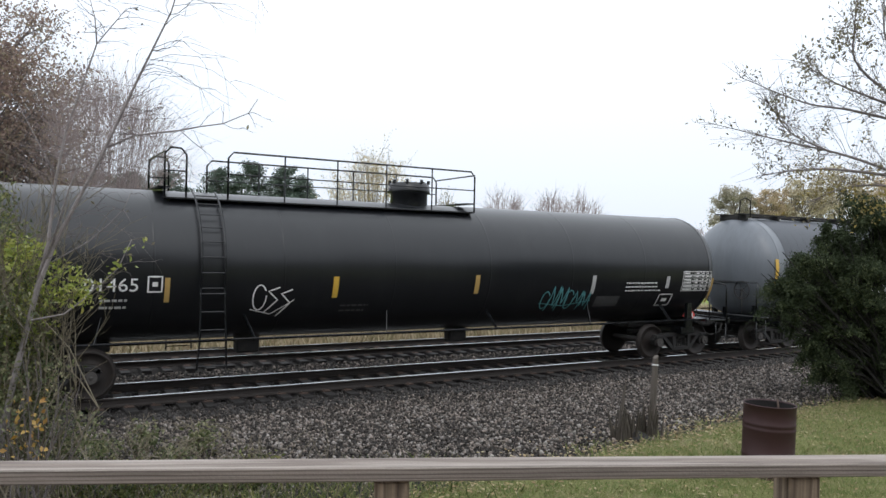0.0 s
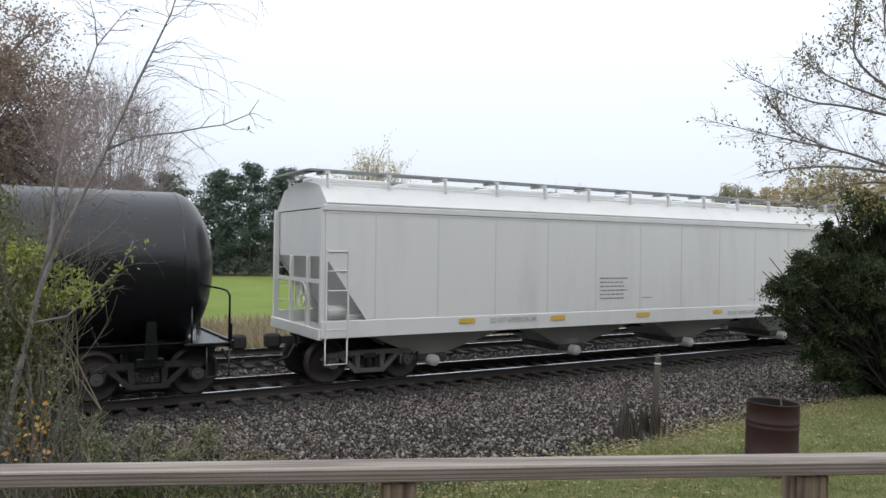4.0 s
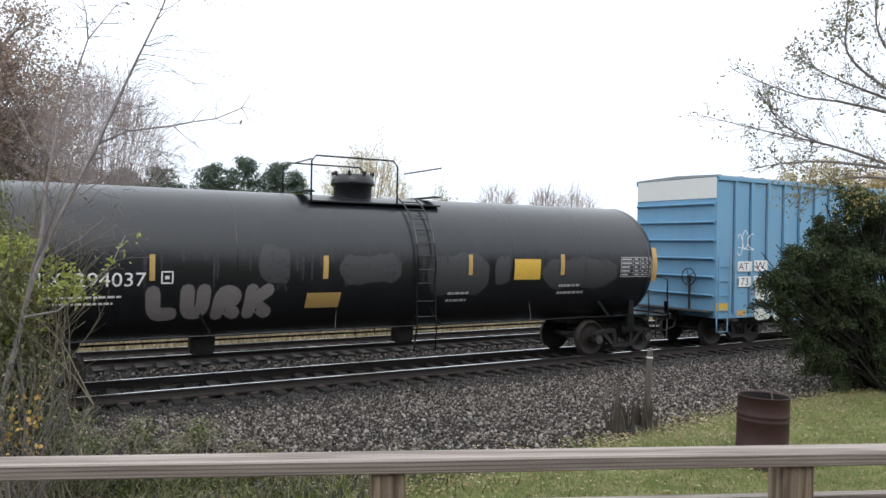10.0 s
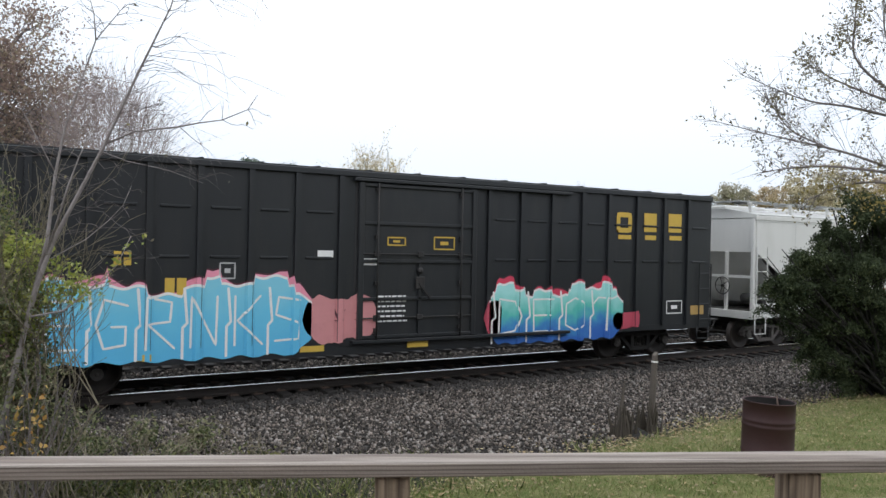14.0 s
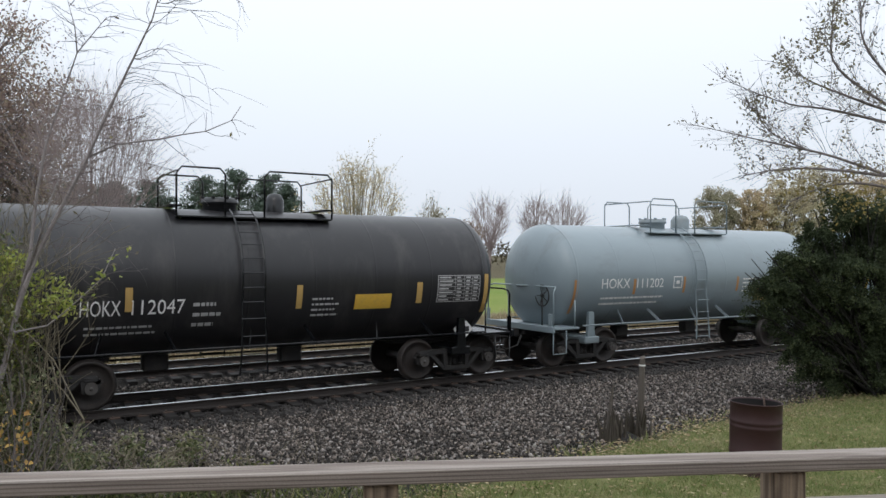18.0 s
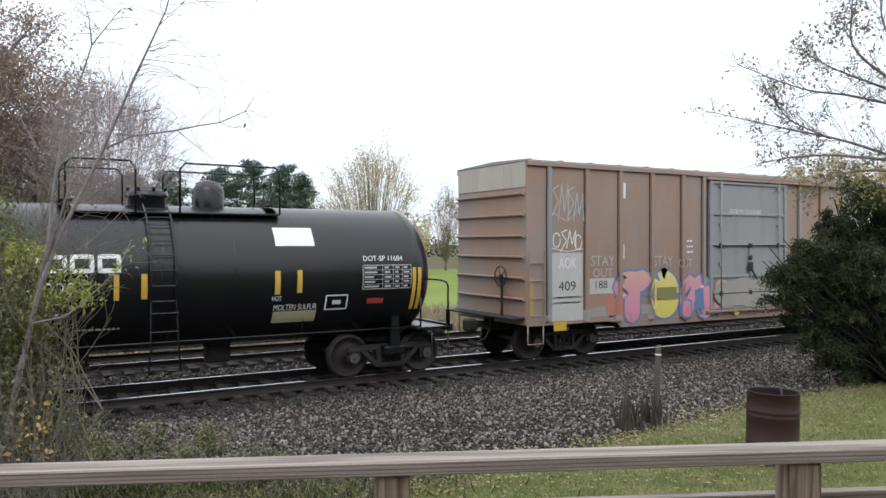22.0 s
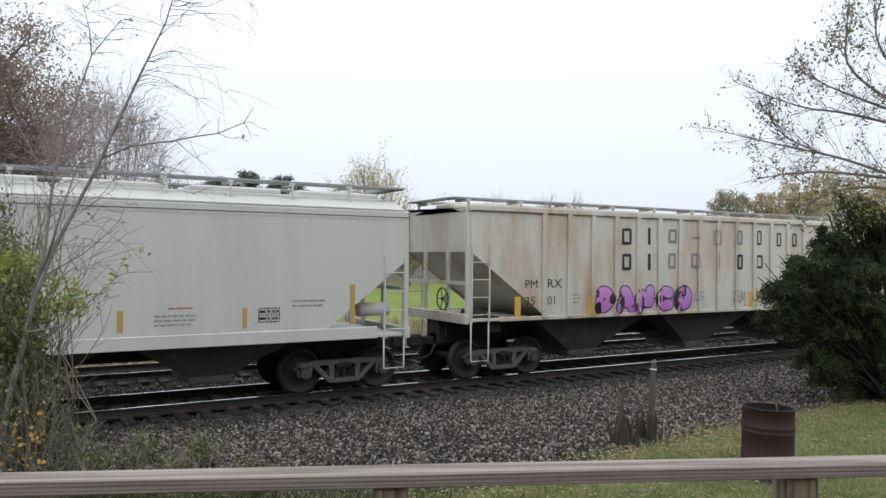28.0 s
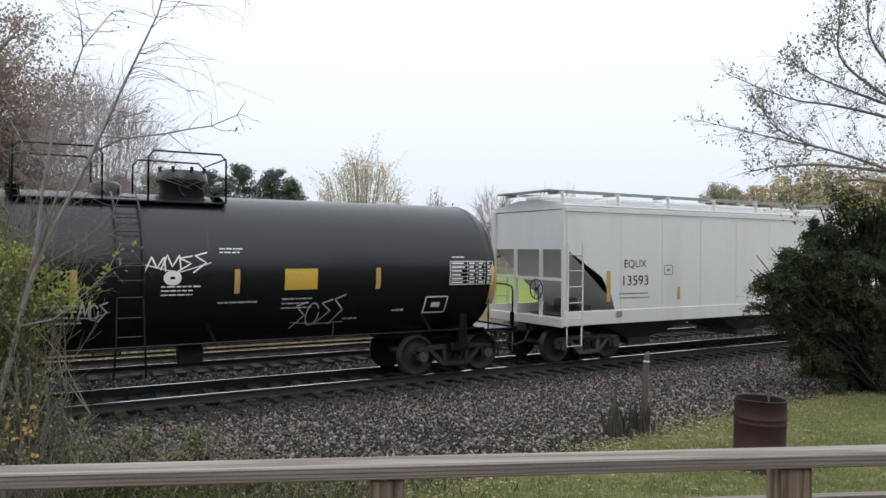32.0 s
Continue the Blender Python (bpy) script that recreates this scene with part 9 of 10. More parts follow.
def spray_bush(name, label, blobs, sprays, leaf, seed):
    """A dense evergreen: drooping sprays of narrow leaves on stems, lump by lump."""
    t = thing(name, label, "bush")
    r = np.random.default_rng(seed)
    rd = random.Random(seed)
    k = Mesh()
    for bx, by, bz, rx, ry, rz in blobs:
        for i in range(9):
            g = Vector((15.2 + rd.gauss(0, 0.3), 8.2 + rd.gauss(0, 0.3), float(ground_z(bx, by)) - 0.05))
            e = Vector((bx + rd.gauss(0, rx * 0.6), by + rd.gauss(0, ry * 0.6), bz + rd.uniform(0.1, 0.9) * rz))
            k.tube([g, g.lerp(e, 0.5) + Vector((0, 0, 0.15)), e], 0.028, 5, 0.008)
    tagged(part("branchwork", k, M_TIE, t), kind="stuff")
    vol = sum((b[3] * b[4] * b[5]) ** 0.7 for b in blobs)
    pts, tips = [], []
    for b in blobs:
        # boughs that reach out of each lump, unlike in length, with a flat fan of sprays along each
        nb = max(4, int(sprays / 26 * (b[3] * b[4] * b[5]) ** 0.7 / vol))
        d = r.normal(0, 1, (nb, 3))
        d /= np.linalg.norm(d, axis=1)[:, None]
        d = np.repeat(d, 26, 0)
        reach = np.repeat(r.uniform(0.65, 1.4, nb), 26)
        m = nb * 26
        f = r.uniform(0.15, 1.0, m)
        q = np.array(b[:3]) + d * (reach * f)[:, None] * np.array(b[3:])
        q[:, 2] += 0.22 * reach * f * (1.2 - f)
        side = np.stack([-d[:, 1], d[:, 0], 0 * f], 1) * r.choice((-1.0, 1.0), m)[:, None]
        out = side * r.uniform(0.2, 0.9, m)[:, None] + d * np.array((0.8, 0.8, 0.3)) + r.normal(0, 0.2, d.shape)
        ln = r.uniform(0.14, 0.42, m) * (1.25 - 0.6 * f)
        sag = r.uniform(0.3, 1.0, m)
        for g in np.linspace(0, 1, 20):
            p = q + out * (ln * g)[:, None]
            p[:, 2] -= sag * ln * g * g
            (tips if g > 0.6 else pts).append((p + r.normal(0, 0.012 + 0.02 * (1 - g), p.shape))[f > (0.62 if g > 0.6 else 0.0)])
            if g > 0.6:
                pts.append(p[f <= 0.62])
    pts = np.concatenate(pts)
    # inner leaves are coloured darker than the tips, painting shade inside the bush
    leaf_cloud("crown", pts[pts[:, 2] > 0.12], 0.029, leaf, t, "", seed, 0.03, narrow=0.42)
    tips = np.concatenate(tips)
    leaf_cloud("spray_tip_foliage", tips[(tips[:, 2] > 0.12) & (np.sin(tips[:, 0] * 2.3) * np.sin(tips[:, 2] * 2.9 + tips[:, 1]) > -0.35)], 0.027, OLIVETIP, t, "paler green tips of the sprays", seed + 1, 0.02, narrow=0.42)
    return t


spray_bush("dense_bush", "dense dark green bush with drooping paler sprays", [(14.3, 8.75, 2.85, 0.9, 0.9, 0.75), (14.1, 8.9, 2.05, 0.8, 0.9, 0.7), (15.5, 8.3, 3.0, 1.2, 1.2, 1.0), (15.2, 8.4, 3.6, 0.6, 0.6, 0.4), (15.0, 8.1, 1.5, 1.1, 0.9, 1.0), (17.0, 8.2, 2.7, 1.6, 1.5, 1.9), (13.6, 8.95, 2.45, 0.6, 0.6, 0.5), (15.2, 8.1, 0.75, 0.9, 0.7, 0.7), (16.4, 7.6, 0.75, 1.4, 0.8, 0.75), (14.5, 8.4, 1.0, 0.7, 0.6, 0.6), (14.1, 8.6, 1.5, 0.6, 0.6, 0.45), (13.0, 9.0, 2.8, 0.3, 0.35, 0.22), (12.95, 9.05, 2.15, 0.32, 0.35, 0.2), (13.2, 9.0, 1.65, 0.3, 0.3, 0.2), (13.7, 8.9, 3.2, 0.3, 0.4, 0.22), (14.6, 8.6, 3.75, 0.6, 0.6, 0.35), (13.5, 8.9, 1.15, 0.55, 0.55, 0.4), (13.9, 8.7, 0.7, 0.55, 0.5, 0.45), (12.75, 9.1, 1.8, 0.35, 0.35, 0.22), (12.65, 9.1, 2.4, 0.35, 0.35, 0.22), (13.2, 9.0, 2.2, 0.5, 0.5, 0.4)], 15500, DARKGREEN, 12)


# where each limb leaves the trunk side, two places on its way, and its tip
BOUGHS = [
    ((11.67, 5.79, 3.93), (10.53, 6.45, 4.37), (9.77, 6.90, 4.56), (8.80, 7.46, 4.81)),
    ((11.66, 5.79, 4.75), (10.61, 6.41, 5.03), (9.95, 6.79, 5.14), (9.13, 7.26, 5.49)),
    ((10.32, 6.58, 4.42), (9.82, 6.87, 4.68), (9.60, 6.99, 4.97), (9.46, 7.08, 5.19)),
    ((11.58, 5.84, 4.88), (10.65, 6.38, 5.64), (10.57, 6.43, 6.24), (10.61, 6.40, 6.75)),
    ((11.65, 5.80, 4.88), (10.84, 6.27, 5.21), (10.30, 6.58, 5.45), (9.89, 6.82, 5.73)),
    ((11.67, 5.79, 4.02), (10.48, 6.48, 4.17), (9.94, 6.79, 4.16), (9.44, 7.09, 4.08)),
    ((11.67, 5.79, 3.81), (10.96, 6.20, 3.96), (10.45, 6.50, 3.90), (10.04, 6.74, 3.70)),
    ((11.58, 5.84, 5.16), (11.04, 6.15, 5.89), (10.93, 6.22, 6.38), (11.03, 6.16, 6.79)),
]


# paled bark puts the bright sky's glare into the limb colour
M_LIMB = material("grey_limb_bark", (0.20, 0.175, 0.175), 0.9, 0.0, 0.3, 16, 0.4, (0.11, 0.095, 0.09), 0.6)


def side_tree():
    """A tree beyond the picture's edge whose limbs reach in."""
    t = thing("half_bare_tree", "half-bare tree with arching limbs and sparse dry leaves", "tree")
    r = random.Random(21)
    root = Vector((12.6, 4.9, 0.3))
    part("trunk", Mesh().tube([root, root + Vector((0.05, 0, 1.5)), root + Vector((-0.1, 0.05, 3.0)), root + Vector((0, 0, 4.4)), root + Vector((0.1, 0, 5.8))], 0.15, 9, 0.07), M_BARK, t)
    for n, limb in enumerate(BOUGHS):
        k, tips = Mesh(), []
        a, b, c, e = [Vector(p) for p in limb]
        pts = []
        for p0, p1, p2, p3 in ((a * 2 - b, a, b, c), (a, b, c, e), (b, c, e, e * 2 - c)):
            for q in range(5):
                f = q / 5
                pts.append(0.5 * ((2 * p1) + (p2 - p0) * f + (2 * p0 - 5 * p1 + 4 * p2 - p3) * f * f + (3 * p1 - p0 - 3 * p2 + p3) * f ** 3))
        pts.append(e)
        foot = [root + Vector((-0.1, 0.1, min(4.6, max(1.6, a.z - 1.1))))] if a.x > 11 else []
        k.tube(foot + pts, 0.026 if foot else 0.014, 6, 0.004)
        for i in range(1, len(pts)):
            d = (pts[i] - pts[i - 1]).normalized()
            out = i / len(pts)
            for m in range(3):
                p = pts[i - 1].lerp(pts[i], r.random())
                nd = d * 0.9 + Vector((r.gauss(0, 0.4), r.gauss(0, 0.5), r.gauss(0.12, 0.5)))
                sprout(k, p, nd, r.uniform(0.22, 0.75) * (1.1 - 0.75 * out), 0.0045, 1 if out > 0.5 or m else 2, r, tips, 4, 0.6, 0.06, 0.6, (1, 3), 3, 0.14, 0.0016)
        part("limb", k, M_LIMB, t)
        clump = 0.9 if n in (3, 4) else 0.6
        held = [p for p in tips if math.sin(p.x * 5.3 + n) * math.sin(p.z * 6.1 + p.y * 4) > -0.1 and r.random() < clump]
        tagged(leaf_cloud("leaf_spray", held, 0.030, SPARSE, t, "sparse dry olive and brown leaves", 22 + n, 0.05, per=2, narrow=0.42), kind="stuff")
    for x, y, z, w in ((10.0, 6.75, 5.6, 0.13), (10.58, 6.42, 6.2, 0.16), (10.35, 6.55, 5.95, 0.12)):
        tagged(leaf_cloud("foliage", [(x + r.gauss(0, w), y + r.gauss(0, w), z + r.gauss(0, w)) for i in range(170)], 0.03, OLIVE if x < 10.2 else SPARSE, t, "denser olive clump of leaves", int(x * 40), 0.02), kind="stuff")
    low = [(r.uniform(9.9, 12.2), 0, r.gauss(3.85, 0.2)) for i in range(1500)]
    tagged(leaf_cloud("foliage", [(x, 12.55 - 0.58 * x + r.gauss(0, 0.25), z) for x, y, z in low if math.sin(x * 4.1) * math.sin(z * 9) > -0.3], 0.028, YELLOWOLIVE, t, "thin yellow-olive leaves on the lowest twigs", 47, 0.03), kind="stuff")
    return t


side_tree()


def crown_tree(name, label, x, y, height, width, leaf, n, size, seed, trunk=0.18, bare=0.35, rise=0.35, depth=4, twig=None, spread=0.6, z0=None, base_h=0.25, fine=0.014, patchy=-1.0):
    t = thing(name, label, "tree", pose(x, y, float(ground_z(x, y)) if z0 is None else z0))
    r = random.Random(seed)
    k, tips = Mesh(), []
    h0 = height * base_h
    k.tube([(0, 0, 0), (r.gauss(0, 0.1), 0, h0 * 0.6), (r.gauss(0, 0.15), 0, h0)], trunk, 6, trunk * 0.7)
    for i in range(6):
        a = i * 1.05 + r.uniform(-0.3, 0.3)
        sprout(k, (0, 0, h0 * r.uniform(0.7, 1.0)), (math.cos(a) * width / height * 1.1, math.sin(a) * width / height * 1.1, 1.0), height * 0.36, trunk * 0.5, depth - 1, r, tips, 5, spread, rise, 0.66, (2, 3), 3, 0.13, fine)
    zs = [p.z for p in tips]
    f = height / max(zs)
    ws = sorted(math.hypot(p.x, p.y) for p in tips)
    g = (width / 2) / ws[int(len(ws) * 0.93)]
    k.v = [(a * g, b * g, c * f) for a, b, c in k.v]
    tips = [Vector((p.x * g, p.y * g, p.z * f)) for p in tips]
    tagged(part("branchwork", k, twig or M_TWIG, t), kind="stuff")
    if n:
        held = [p for p in tips if math.sin(p.x * 1.9 + seed) * math.sin(p.y * 1.7) + math.sin(p.z * 2.3 + seed) * 0.6 > patchy]
        pick = [held[r.randrange(len(held))] for i in range(n)]
        leaf_cloud("crown", pick, size, leaf, t, "", seed, width * 0.035)
    return t


def clump_tree(name, label, x, y, height, width, low, leaf, clumps, per, size, seed, trunk=0.2, twig=None, group="", loose=0.045):
    """A leafy tree: limbs that fork towards many leaf clumps spread through a rounded, uneven crown."""
    t = thing(name, label, "tree", pose(x, y, float(ground_z(x, y))), group=group)
    r = random.Random(seed)
    k, pts = Mesh(), []
    k.tube([(0, 0, -0.1), (0.1, 0, height * 0.25), (-0.1, 0.1, height * 0.55), (0, 0, height * 0.85)], trunk, 7, trunk * 0.25)
    ph = [r.uniform(0, 6.28) for i in range(4)]
    mid, rz = height * (1 + low) / 2, height * (1 - low) / 2
    for i in range(clumps):
        d = Vector((r.gauss(0, 1), r.gauss(0, 1), r.gauss(0, 1))).normalized()
        lump = 0.86 + 0.12 * math.sin(3 * math.atan2(d.y, d.x) + ph[0]) + 0.1 * math.sin(d.z * 6 + ph[1]) + 0.07 * math.sin(d.x * 11 + d.z * 7 + ph[2])
        q = d * (lump * r.uniform(0.25, 1.0) ** 0.45)
        c = Vector((q.x * width / 2, q.y * width / 2, mid + q.z * rz))
        foot = Vector((0, 0, max(height * 0.12, c.z - height * r.uniform(0.15, 0.35))))
        bend = foot.lerp(c, 0.5) + Vector((r.gauss(0, 0.2), r.gauss(0, 0.2), -0.04 * height))
        k.tube([foot, bend, c], trunk * 0.22, 4, 0.012, caps=False)
        s = width * loose * r.uniform(0.6, 1.35)
        for j in range(5):
            e = c + Vector((r.gauss(0, 1.3), r.gauss(0, 1.3), r.gauss(0.3, 1.1))) * s
            k.tube([bend.lerp(c, r.uniform(0.5, 1)), e], 0.014, 3, 0.006, caps=False)
        pts += [c + Vector((r.gauss(0, 1), r.gauss(0, 1), r.gauss(0, 0.75))) * s for j in range(int(per * r.uniform(0.4, 1.5)))]
    tagged(part("branchwork", k, twig or M_TWIG, t), kind="stuff")
    leaf_cloud("crown", pts, size, leaf, t, "", seed, 0.02, narrow=0.6)
    return t


def pine(x, y, height, width, seed, label="tall dark pine with uneven tufted branches"):
    t = thing("pine_tree", label, "tree", pose(x, y, float(ground_z(x, y))), group="pines across the field")
    r = random.Random(seed)
    k, pts = Mesh(), []
    k.tube([(0, 0, 0), (0.05, 0, height * 0.5), (0, 0, height)], 0.16, 7, 0.03)
    z = height * 0.03
    width *= 1.3
    while z < height * 0.98:
        f = z / height
        rad = width / 2 * min(1.0, (1.02 - f) / 0.32) ** 0.6 * r.uniform(0.7, 1.15)
        for i in range(6 if f < 0.8 else 4):
            a = r.uniform(0, 6.28)
            L = rad * r.uniform(0.65, 1.15)
            e = Vector((math.cos(a) * L, math.sin(a) * L, z + L * r.uniform(-0.05, 0.35)))
            k.tube([(0, 0, z), e * 0.5 + Vector((0, 0, z * 0.5 - 0.05)), e], 0.035, 4, 0.01)
            for j in range(48):
                g = r.uniform(0.2, 1.05)
                q = Vector((0, 0, z)).lerp(e, g)
                pts.append(q + Vector((r.gauss(0, 0.2), r.gauss(0, 0.2), r.gauss(0.05, 0.15))))
        z += height * 0.042
    part("trunk", k, M_TWIG, t)
    leaf_cloud("needles", pts, 0.19, NEEDLES, t, "dark blue-green needle tufts", seed, 0.16, per=2, narrow=0.3)
    return t


for i, (x, y, h, w) in enumerate(((21.9, 77.7, 11.6, 5.2), (25.3, 76.9, 11.3, 4.0), (19.1, 79.4, 10.9, 3.6), (27.0, 76.1, 10.3, 3.0), (14.6, 80.9, 10.4, 4.6), (11.1, 83.0, 10.2, 5.0), (7.6, 85.0, 10.1, 5.0), (3.2, 84.5, 9.6, 5.0))):
    pine(x, y, h, w, 1 + i, "tall dark pine with uneven tufted branches" if i != 2 else "pale blue-green pine among darker ones")


def fan_tree(name, label, x, y, height, width, twig, seed, stems, leaf=None, n=0, size=0.1, thick=0.05, low=0.2, group="", fork=3, ball=False):
    """A broad tree whose many limbs fan out from a short trunk to a rounded crown."""
    t = thing(name, label, "tree", pose(x, y, float(ground_z(x, y))), group=group)
    r = random.Random(seed)
    part("trunk", Mesh().tube([(0, 0, -0.1), (0.05, 0, height * low * 0.6), (0, 0.05, height * low)], thick * 4, 8, thick * 2.6), twig, t)
    k, tips = Mesh(), []
    for i in range(stems):
        a, u = r.uniform(0, 6.283), r.random() ** 0.6
        rx = width / 2 * u * r.uniform(0.85, 1.08)
        top = Vector((math.cos(a) * rx, math.sin(a) * rx, height * (low + (1 - low) * math.sqrt(max(0.03, 1 - u * u * 0.92))) * r.uniform(0.9, 1.02)))
        foot = Vector((0, 0, height * low * r.uniform(0.5, 1.0)))
        if ball:
            v = Vector((r.gauss(0, 1), r.gauss(0, 1), r.gauss(0.25, 0.9))).normalized() * r.uniform(0.7, 1.0)
            top = Vector((v.x * width / 2, v.y * width / 2, height * (0.66 + 0.33 * v.z)))
        mid = foot.lerp(top, 0.5) + Vector((math.cos(a) * rx * 0.12, math.sin(a) * rx * 0.12, -height * 0.03))
        k.tube([foot, mid, top], thick, 4, thick * 0.2)
        for j in range(fork):
            f = r.uniform(0.35, 0.95)
            p = mid.lerp(top, f) if f > 0.5 else foot.lerp(mid, f * 2)
            e = p + (top - foot).normalized() * height * 0.12 + Vector((r.gauss(0, 1), r.gauss(0, 1), r.gauss(0.2, 0.7))) * height * 0.065
            k.tube([p, p.lerp(e, 0.5) + Vector((0, 0, 0.05)), e], thick * 0.45, 3, thick * 0.15)
            tips += [p.lerp(e, g) for g in (0.3, 0.6, 1.0)]
        tips.append(top)
    tagged(part("branchwork", k, twig, t), kind="stuff")
    if n:
        leaf_cloud("crown", [tips[r.randrange(len(tips))] for i in range(n)], size, leaf, t, "", seed, width * 0.02)
    return t


fan_tree("willow_tree", "pale yellow half-bare willow with a fanned crown", 30.4, 65.9, 12.2, 9.6, M_STRAW, 31, 170, WILLOW, 5600, 0.10, 0.042, 0.22)
clump_tree("oak_tree", "large tree with dull purple-brown autumn leaves", -2.3, 37.2, 15.4, 11.6, 0.10, BROWNS, 360, 150, 0.072, 41, 0.3, loose=0.05)
clump_tree("oak_tree", "young oak with thinning brown leaves", 1.2, 37.0, 9.8, 6.6, 0.2, BROWNS, 130, 95, 0.065, 44, 0.14, loose=0.06)
fan_tree("bare_tree", "grey-pink bare tree with a fuzzy crown of fine twigs", 3.3, 30.7, 9.7, 5.4, M_TWIGRED, 42, 150, BROWNS, 500, 0.05, 0.016, 0.42, fork=12)
for i, (x, y, h, w) in enumerate(((86, 123.5, 15.6, 9.0), (94, 118.8, 15.4, 7.0), (99, 115.8, 15.1, 8.5), (112, 108, 9.5, 9), (121, 103, 8.5, 10), (46, 112, 9.0, 9))):
    fan_tree("bare_tree", "distant bare tree with a rounded crown", x, y, h, w, M_TWIGRED, 50 + i, 75, BROWNS, 120, 0.12, 0.065, 0.3, "bare trees in the distance", 9, True)
for i, (x, y, h, w, low, lf) in enumerate(((77.9, 62.3, 12.9, 6.6, 0.1, OLIVE), (82.0, 60.2, 12.2, 6.0, 0.1, RUSSET), (85.6, 58.2, 14.4, 6.5, 0.15, GOLDEN), (89.5, 55.7, 15.4, 8.0, 0.1, GOLDEN), (94.0, 52.5, 14.6, 9.0, 0.1, RUSSET))):
    clump_tree("autumn_tree", ("rounded olive-brown tree across the field", "tan autumn tree with thinning leaves", "yellow-tan autumn tree with feathery twigs")[0 if lf is OLIVE else 1 if lf is RUSSET else 2], x, y, h, w, low, lf, 150, 130 if lf is OLIVE else 105, 0.115, 60 + i, 0.22, M_STRAW, "autumn trees across the field")
fan_tree("field_tree", "small olive-yellow tree behind the field", 43.0, 73.5, 9.0, 5.0, M_STRAW, 77, 70, OLIVE, 1300, 0.12, 0.035, 0.15, fork=4)
fan_tree("russet_tree", "small russet tree beside the white house", 74.0, 113.0, 9.0, 5.5, M_TWIG, 78, 60, BROWNS, 2600, 0.16, 0.04, 0.2, fork=4)
for i, (x, y, h, w) in enumerate(((34, 72, 5.2, 5), (38.5, 74, 4.6, 5), (36.0, 68.0, 6.0, 5.0))):
    crown_tree("field_bush", "yellowish leafy bush at the field's edge", x, y, h, w, WILLOW, 900, 0.2, 70 + i, 0.1, depth=3, base_h=0.1)


def hedge(name, label, x0, y0, x1, y1, h, n, leaf, size, seed):
    """A belt of undergrowth between two places."""
    r = np.random.default_rng(seed)
    f = r.random(n)
    top = h * (0.65 + 0.25 * np.sin(f * 37 + seed) * np.sin(f * 91) + 0.2 * r.random(n))
    p = np.stack([x0 + (x1 - x0) * f + r.normal(0, 0.6, n), y0 + (y1 - y0) * f + r.normal(0, 1.4, n), top * r.random(n) ** 0.7 - 0.1], 1)
    t = thing(name, label, "thicket", kind="stuff")
    leaf_cloud("foliage", p, size, leaf, t, "", seed, 0.2)
    k, rd = Mesh(), random.Random(seed)
    for i in range(90):
        g = rd.random()
        x, y = x0 + (x1 - x0) * g, y0 + (y1 - y0) * g + rd.gauss(0, 1)
        k.tube([(x, y, -0.2), (x + rd.gauss(0, 0.3), y, h * 0.5), (x + rd.gauss(0, 0.6), y, h * rd.uniform(0.7, 1.05))], 0.05, 4, 0.015)
    tagged(part("undergrowth", k, M_TWIG, t), kind="stuff")
    return t


hedge("tree_belt", "dark belt of undergrowth along the field's far side", -70, 84, 33, 84, 6.5, 9000, THICKET, 0.28, 81)
# unseen belt, added to cut the low sky's light on the cars
hedge("unseen_rear_belt", "unseen leafy belt added behind the house to block low sky", -90, -34, 100, -34, 11.0, 9000, THICKET, 0.9, 83)
hedge("distant_tree_belt", "low distant belt of trees on the horizon", 30, 175, 230, 90, 6.0, 7000, THICKET, 0.5, 82)


def house():
    """A low white house beyond the trees."""
    h = thing("house", "low white house with a grey roof beyond the field", "house", pose(39.5, 98, 0.0, 0, 0, -20))
    part("wall", Mesh().box(-6, 6, -4, 4, 0, 2.6), material("white_siding", (0.7, 0.7, 0.69), 0.7, 0, 0.06, 3, 0.05), h)
    part("roof", Mesh().loft([[(-6.5, -4.6, 2.55), (-6.5, 0, 4.6), (-6.5, 4.6, 2.55)], [(6.5, -4.6, 2.55), (6.5, 0, 4.6), (6.5, 4.6, 2.55)]]), material("grey_shingle_roof", (0.20, 0.20, 0.20), 0.85, 0, 0.2, 5, 0.1), h)
    for x in (-3.6, 0.4, 3.4):
        w = part("window", Mesh().box(x - 0.55, x + 0.55, -4.04, -3.98, 0.95, 2.1), M_WHITE, h)
        part("pane", Mesh().box(x - 0.47, x + 0.47, -4.06, -4.045, 1.03, 2.02), material("dark_pane", (0.03, 0.035, 0.04), 0.1, 0, 0.1, 3, 0), w)
    return h


house()

# grass, fallen leaves, dry stems
def blades(name, n, x0, x1, y0, y1, h, mat, label, keep, seed, lean=0.4):
    r = np.random.default_rng(seed)
    x, y = r.uniform(x0, x1, n), r.uniform(y0, y1, n)
    k = keep(x, y) > r.random(n)
    x, y = x[k], y[k]
    n = len(x)
    a = r.uniform(0, math.pi * 2, n)
    hh = h * r.uniform(0.5, 1.3, n)
    w = np.maximum(0.003, hh * 0.07)
    z = ground_z(x, y) - 0.005
    dx, dy = np.cos(a), np.sin(a)
    lx, ly = r.normal(0, lean, n) * hh, r.normal(0, lean, n) * hh
    v = np.stack([np.stack([x - dx * w, y - dy * w, z], 1), np.stack([x + dx * w, y + dy * w, z], 1), np.stack([x + lx, y + ly, z + hh], 1)], 1).reshape(-1, 3)
    return tagged(new(name, raw(name, v, np.arange(n * 3).reshape(-1, 3), mat)), label, "grass", kind="stuff")


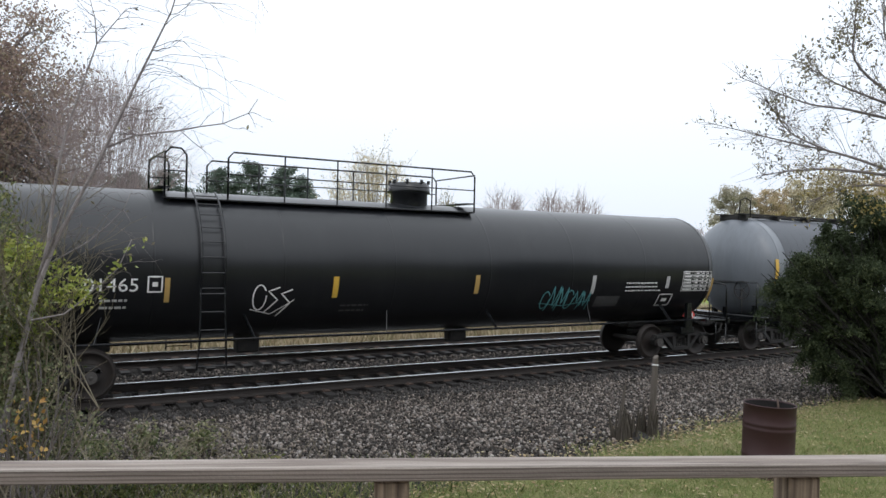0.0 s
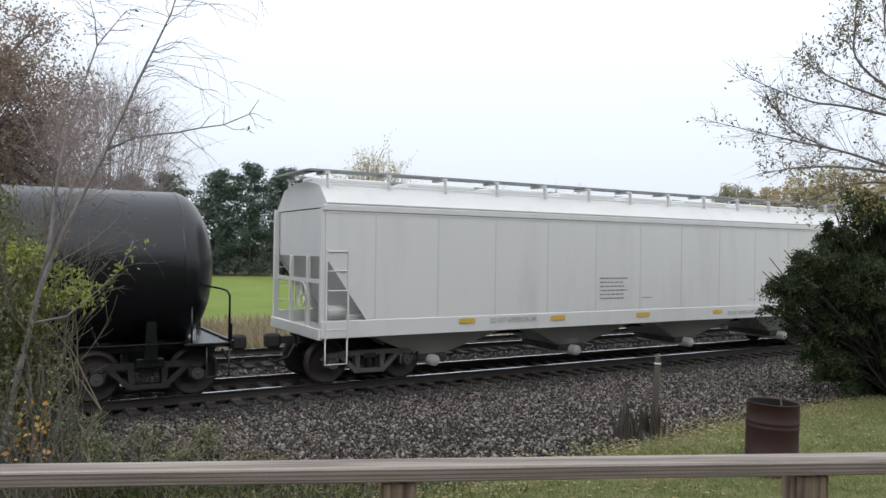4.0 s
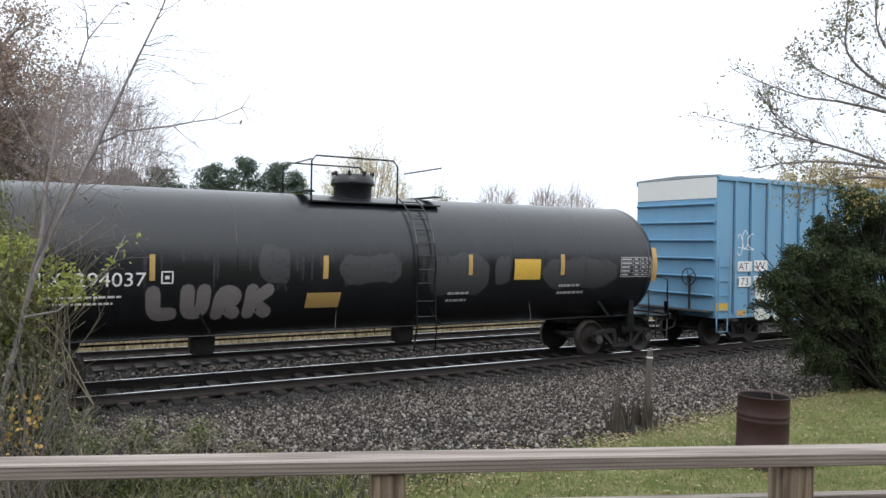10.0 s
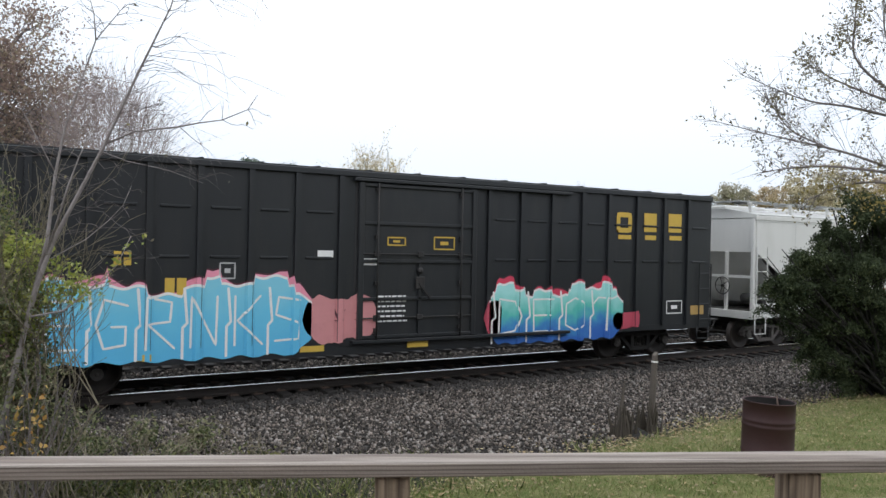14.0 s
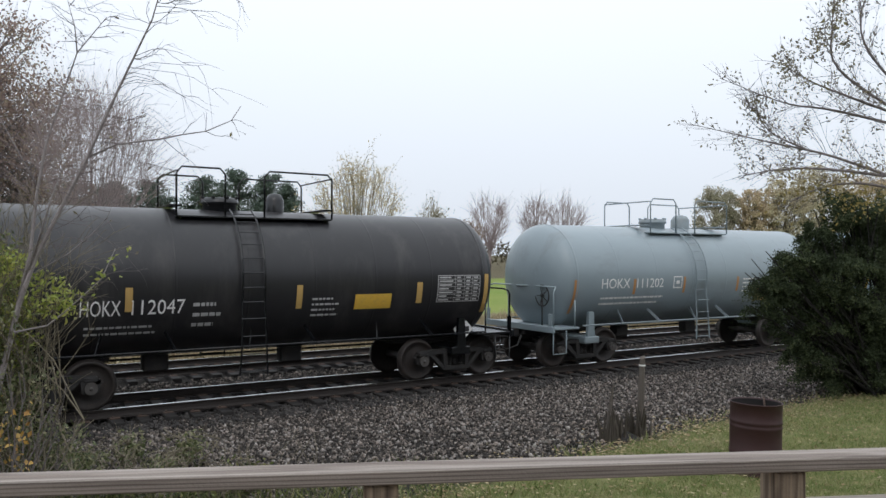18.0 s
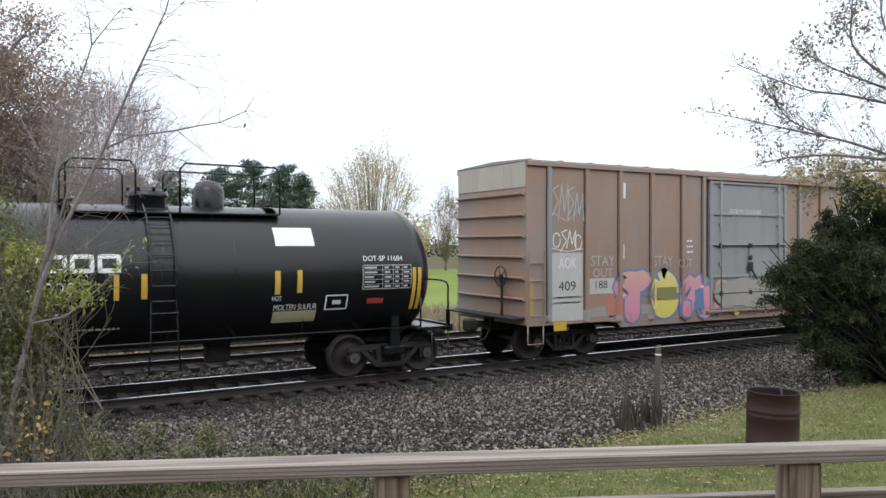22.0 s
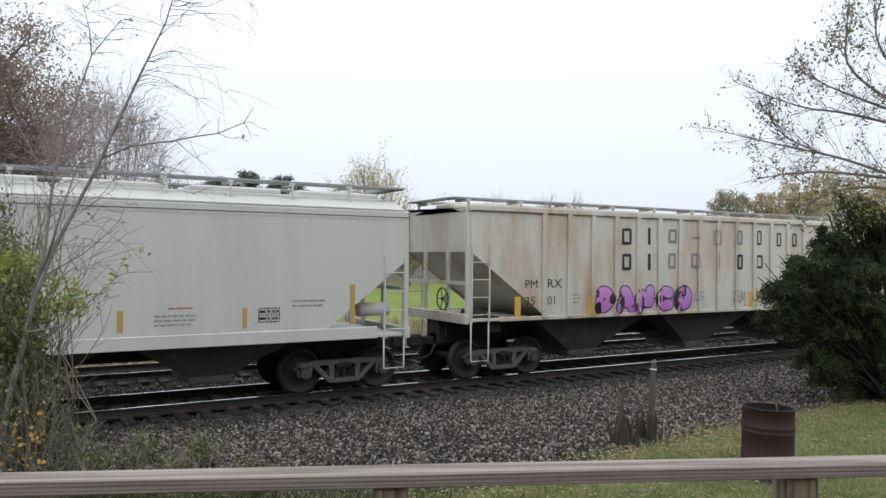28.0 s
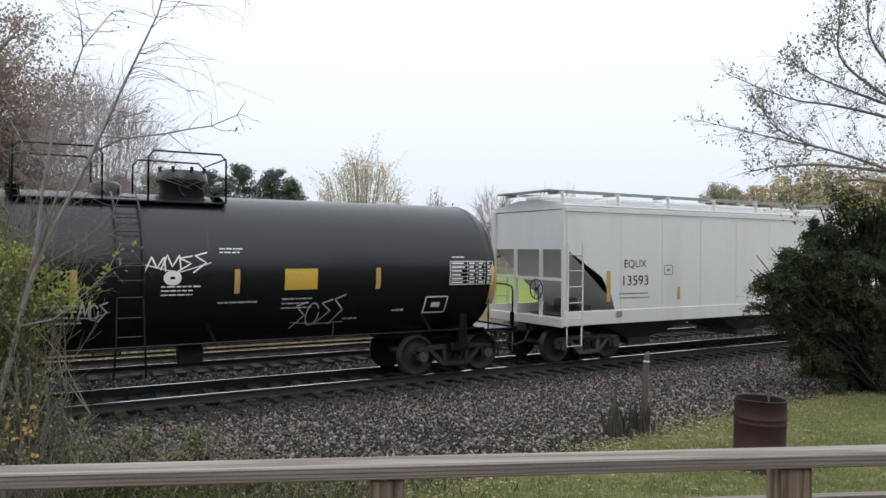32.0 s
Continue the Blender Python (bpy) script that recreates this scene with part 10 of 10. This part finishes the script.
blades("lawn_grass", 190000, 2.6, 22, 2.0, 9.0, 0.06, GRASS, "short mown lawn grass", lambda x, y: np.clip((lawn_edge(x) - y) / 0.5, 0, 1) * np.clip((x - 2.8) / 1.5, 0, 1) * np.clip(1.35 - 0.05 * x, 0.3, 1) * np.clip(0.75 + 0.6 * np.sin(x * 2.7 + y) * np.sin(y * 3.1 - x), 0.1, 1), 5, 0.6)
blades("ragged_lawn_edge", 16000, 3.0, 18, 5.5, 9.2, 0.11, GRASS, "longer ragged grass along the gravel", lambda x, y: np.clip(1 - np.abs(y - lawn_edge(x) - 0.05) / 0.4, 0, 1) * np.clip(0.5 + np.sin(x * 3.1) * np.sin(x * 7.7), 0, 1), 25, 0.6)
DRYGRASS = leafy("dry_grass", [(0.30, 0.245, 0.15), (0.40, 0.335, 0.22), (0.22, 0.175, 0.105), (0.24, 0.225, 0.12)], 0.8, 0.2)
blades("dry_verge_grass", 60000, -6, 60, 24.2, 33.0, 0.5, DRYGRASS, "tall dry tan grass beyond the tracks", lambda x, y: np.clip((y - 24.2) / 1.5, 0, 1) * np.clip((34 - y) / 6, 0, 1), 6, 0.35)
blades("straw_thatch", 60000, 2.6, 20, 2.0, 9.0, 0.05, DRYGRASS, "pale dead grass mixed into the lawn", lambda x, y: np.clip((lawn_edge(x) - y) / 0.4 + 0.3, 0, 1) * np.clip((x - 2.8) / 1.5, 0.2, 1) * np.clip(np.sin(x * 1.9 + 0.6 * y) * np.sin(y * 2.3 + 1.3 * x) * 1.1 + 0.1, 0.05, 1), 35, 0.9)
r9 = np.random.default_rng(9)
fx, fy = r9.uniform(0.5, 18, 15000), r9.uniform(1.5, 9.0, 15000)
fy[:3500] = lawn_edge(fx[:3500]) + r9.normal(-0.15, 0.35, 3500)
gap = lawn_edge(fx) - fy
sel = (np.abs(gap) < r9.exponential(0.8, 15000)) | ((gap > 0) & (r9.random(15000) < 0.6)) | ((fx < 4.5) & (r9.random(15000) < 0.35))
fl = np.stack([fx, fy, ground_z(fx, fy) + 0.025], 1)[sel]
tagged(leaf_cloud("leaf_litter", fl, 0.03, FALLEN, None, "", 10, 0.01, flat=0.75, narrow=0.7), "tan and brown fallen leaves scattered over the lawn's edge", "leaves", kind="stuff")
blades("rough_weeds", 9000, 0.3, 5.2, 5.6, 8.8, 0.13, GREENS, "thin green and yellow weeds among leaves and gravel", lambda x, y: np.clip(1.25 - np.abs(y - 7.6) / 1.5, 0, 1) * np.clip((5.2 - x) / 3, 0.1, 1), 15, 0.6)
dr = random.Random(33)
k = Mesh()
for i in range(70):
    x, y = dr.uniform(0.3, 3.4), dr.uniform(6.6, 8.6)
    z = float(ground_z(x, y))
    a, L = dr.uniform(-0.6, 0.9), dr.uniform(0.25, 0.75)
    k.tube([(x, y, z), (x + a * L * 0.4, y, z + L * 0.6), (x + a * L, y + dr.gauss(0, 0.1), z + L)], 0.005, 4, 0.002)
solid("dry_stalks", k, M_STRAW, "thin pale dry stalks leaning out of the gravel", "stalks", "stuff")

# ---- what moves ----
def travel(t):
    """How far the train has gone, in metres, from its place at 16 s, with a short slack run-in after 11 s."""
    q = (t - 16) / 16
    lag = min(1.0, max(0.0, (t - 11.1) / 0.6))
    return 16 * (13.6316 * q - 0.2347 * q * q - 0.0359 * q ** 3 + 0.0907 * q ** 4) - 0.44 * lag


def motions():
    times = [0.0, 1 / 30] + [i * 0.2 for i in range(1, 160)] + [32 - 1 / 30, 32.0]
    for car in CARS.values():
        walk(car, [(t, pose(car["u"] - travel(t), YC, 0)) for t in times])
    for wheel, x, u in WHEELS:
        rows, last = [], None
        for i in range(0, 961):
            t = i / 30
            if i in (0, 960) or -7 < u - travel(t) < 36:
                rows.append((t, math.degrees(travel(t) / 0.457)))
        turn, keyed = rows[0][1], []
        for k, (t, a) in enumerate(rows):
            if k and t - rows[k - 1][0] < 0.05:
                turn -= a - rows[k - 1][1]
            keyed.append((t, pose(x, 0, 0.457, 0, turn % 360, 0)))
        walk(wheel, keyed)


motions()
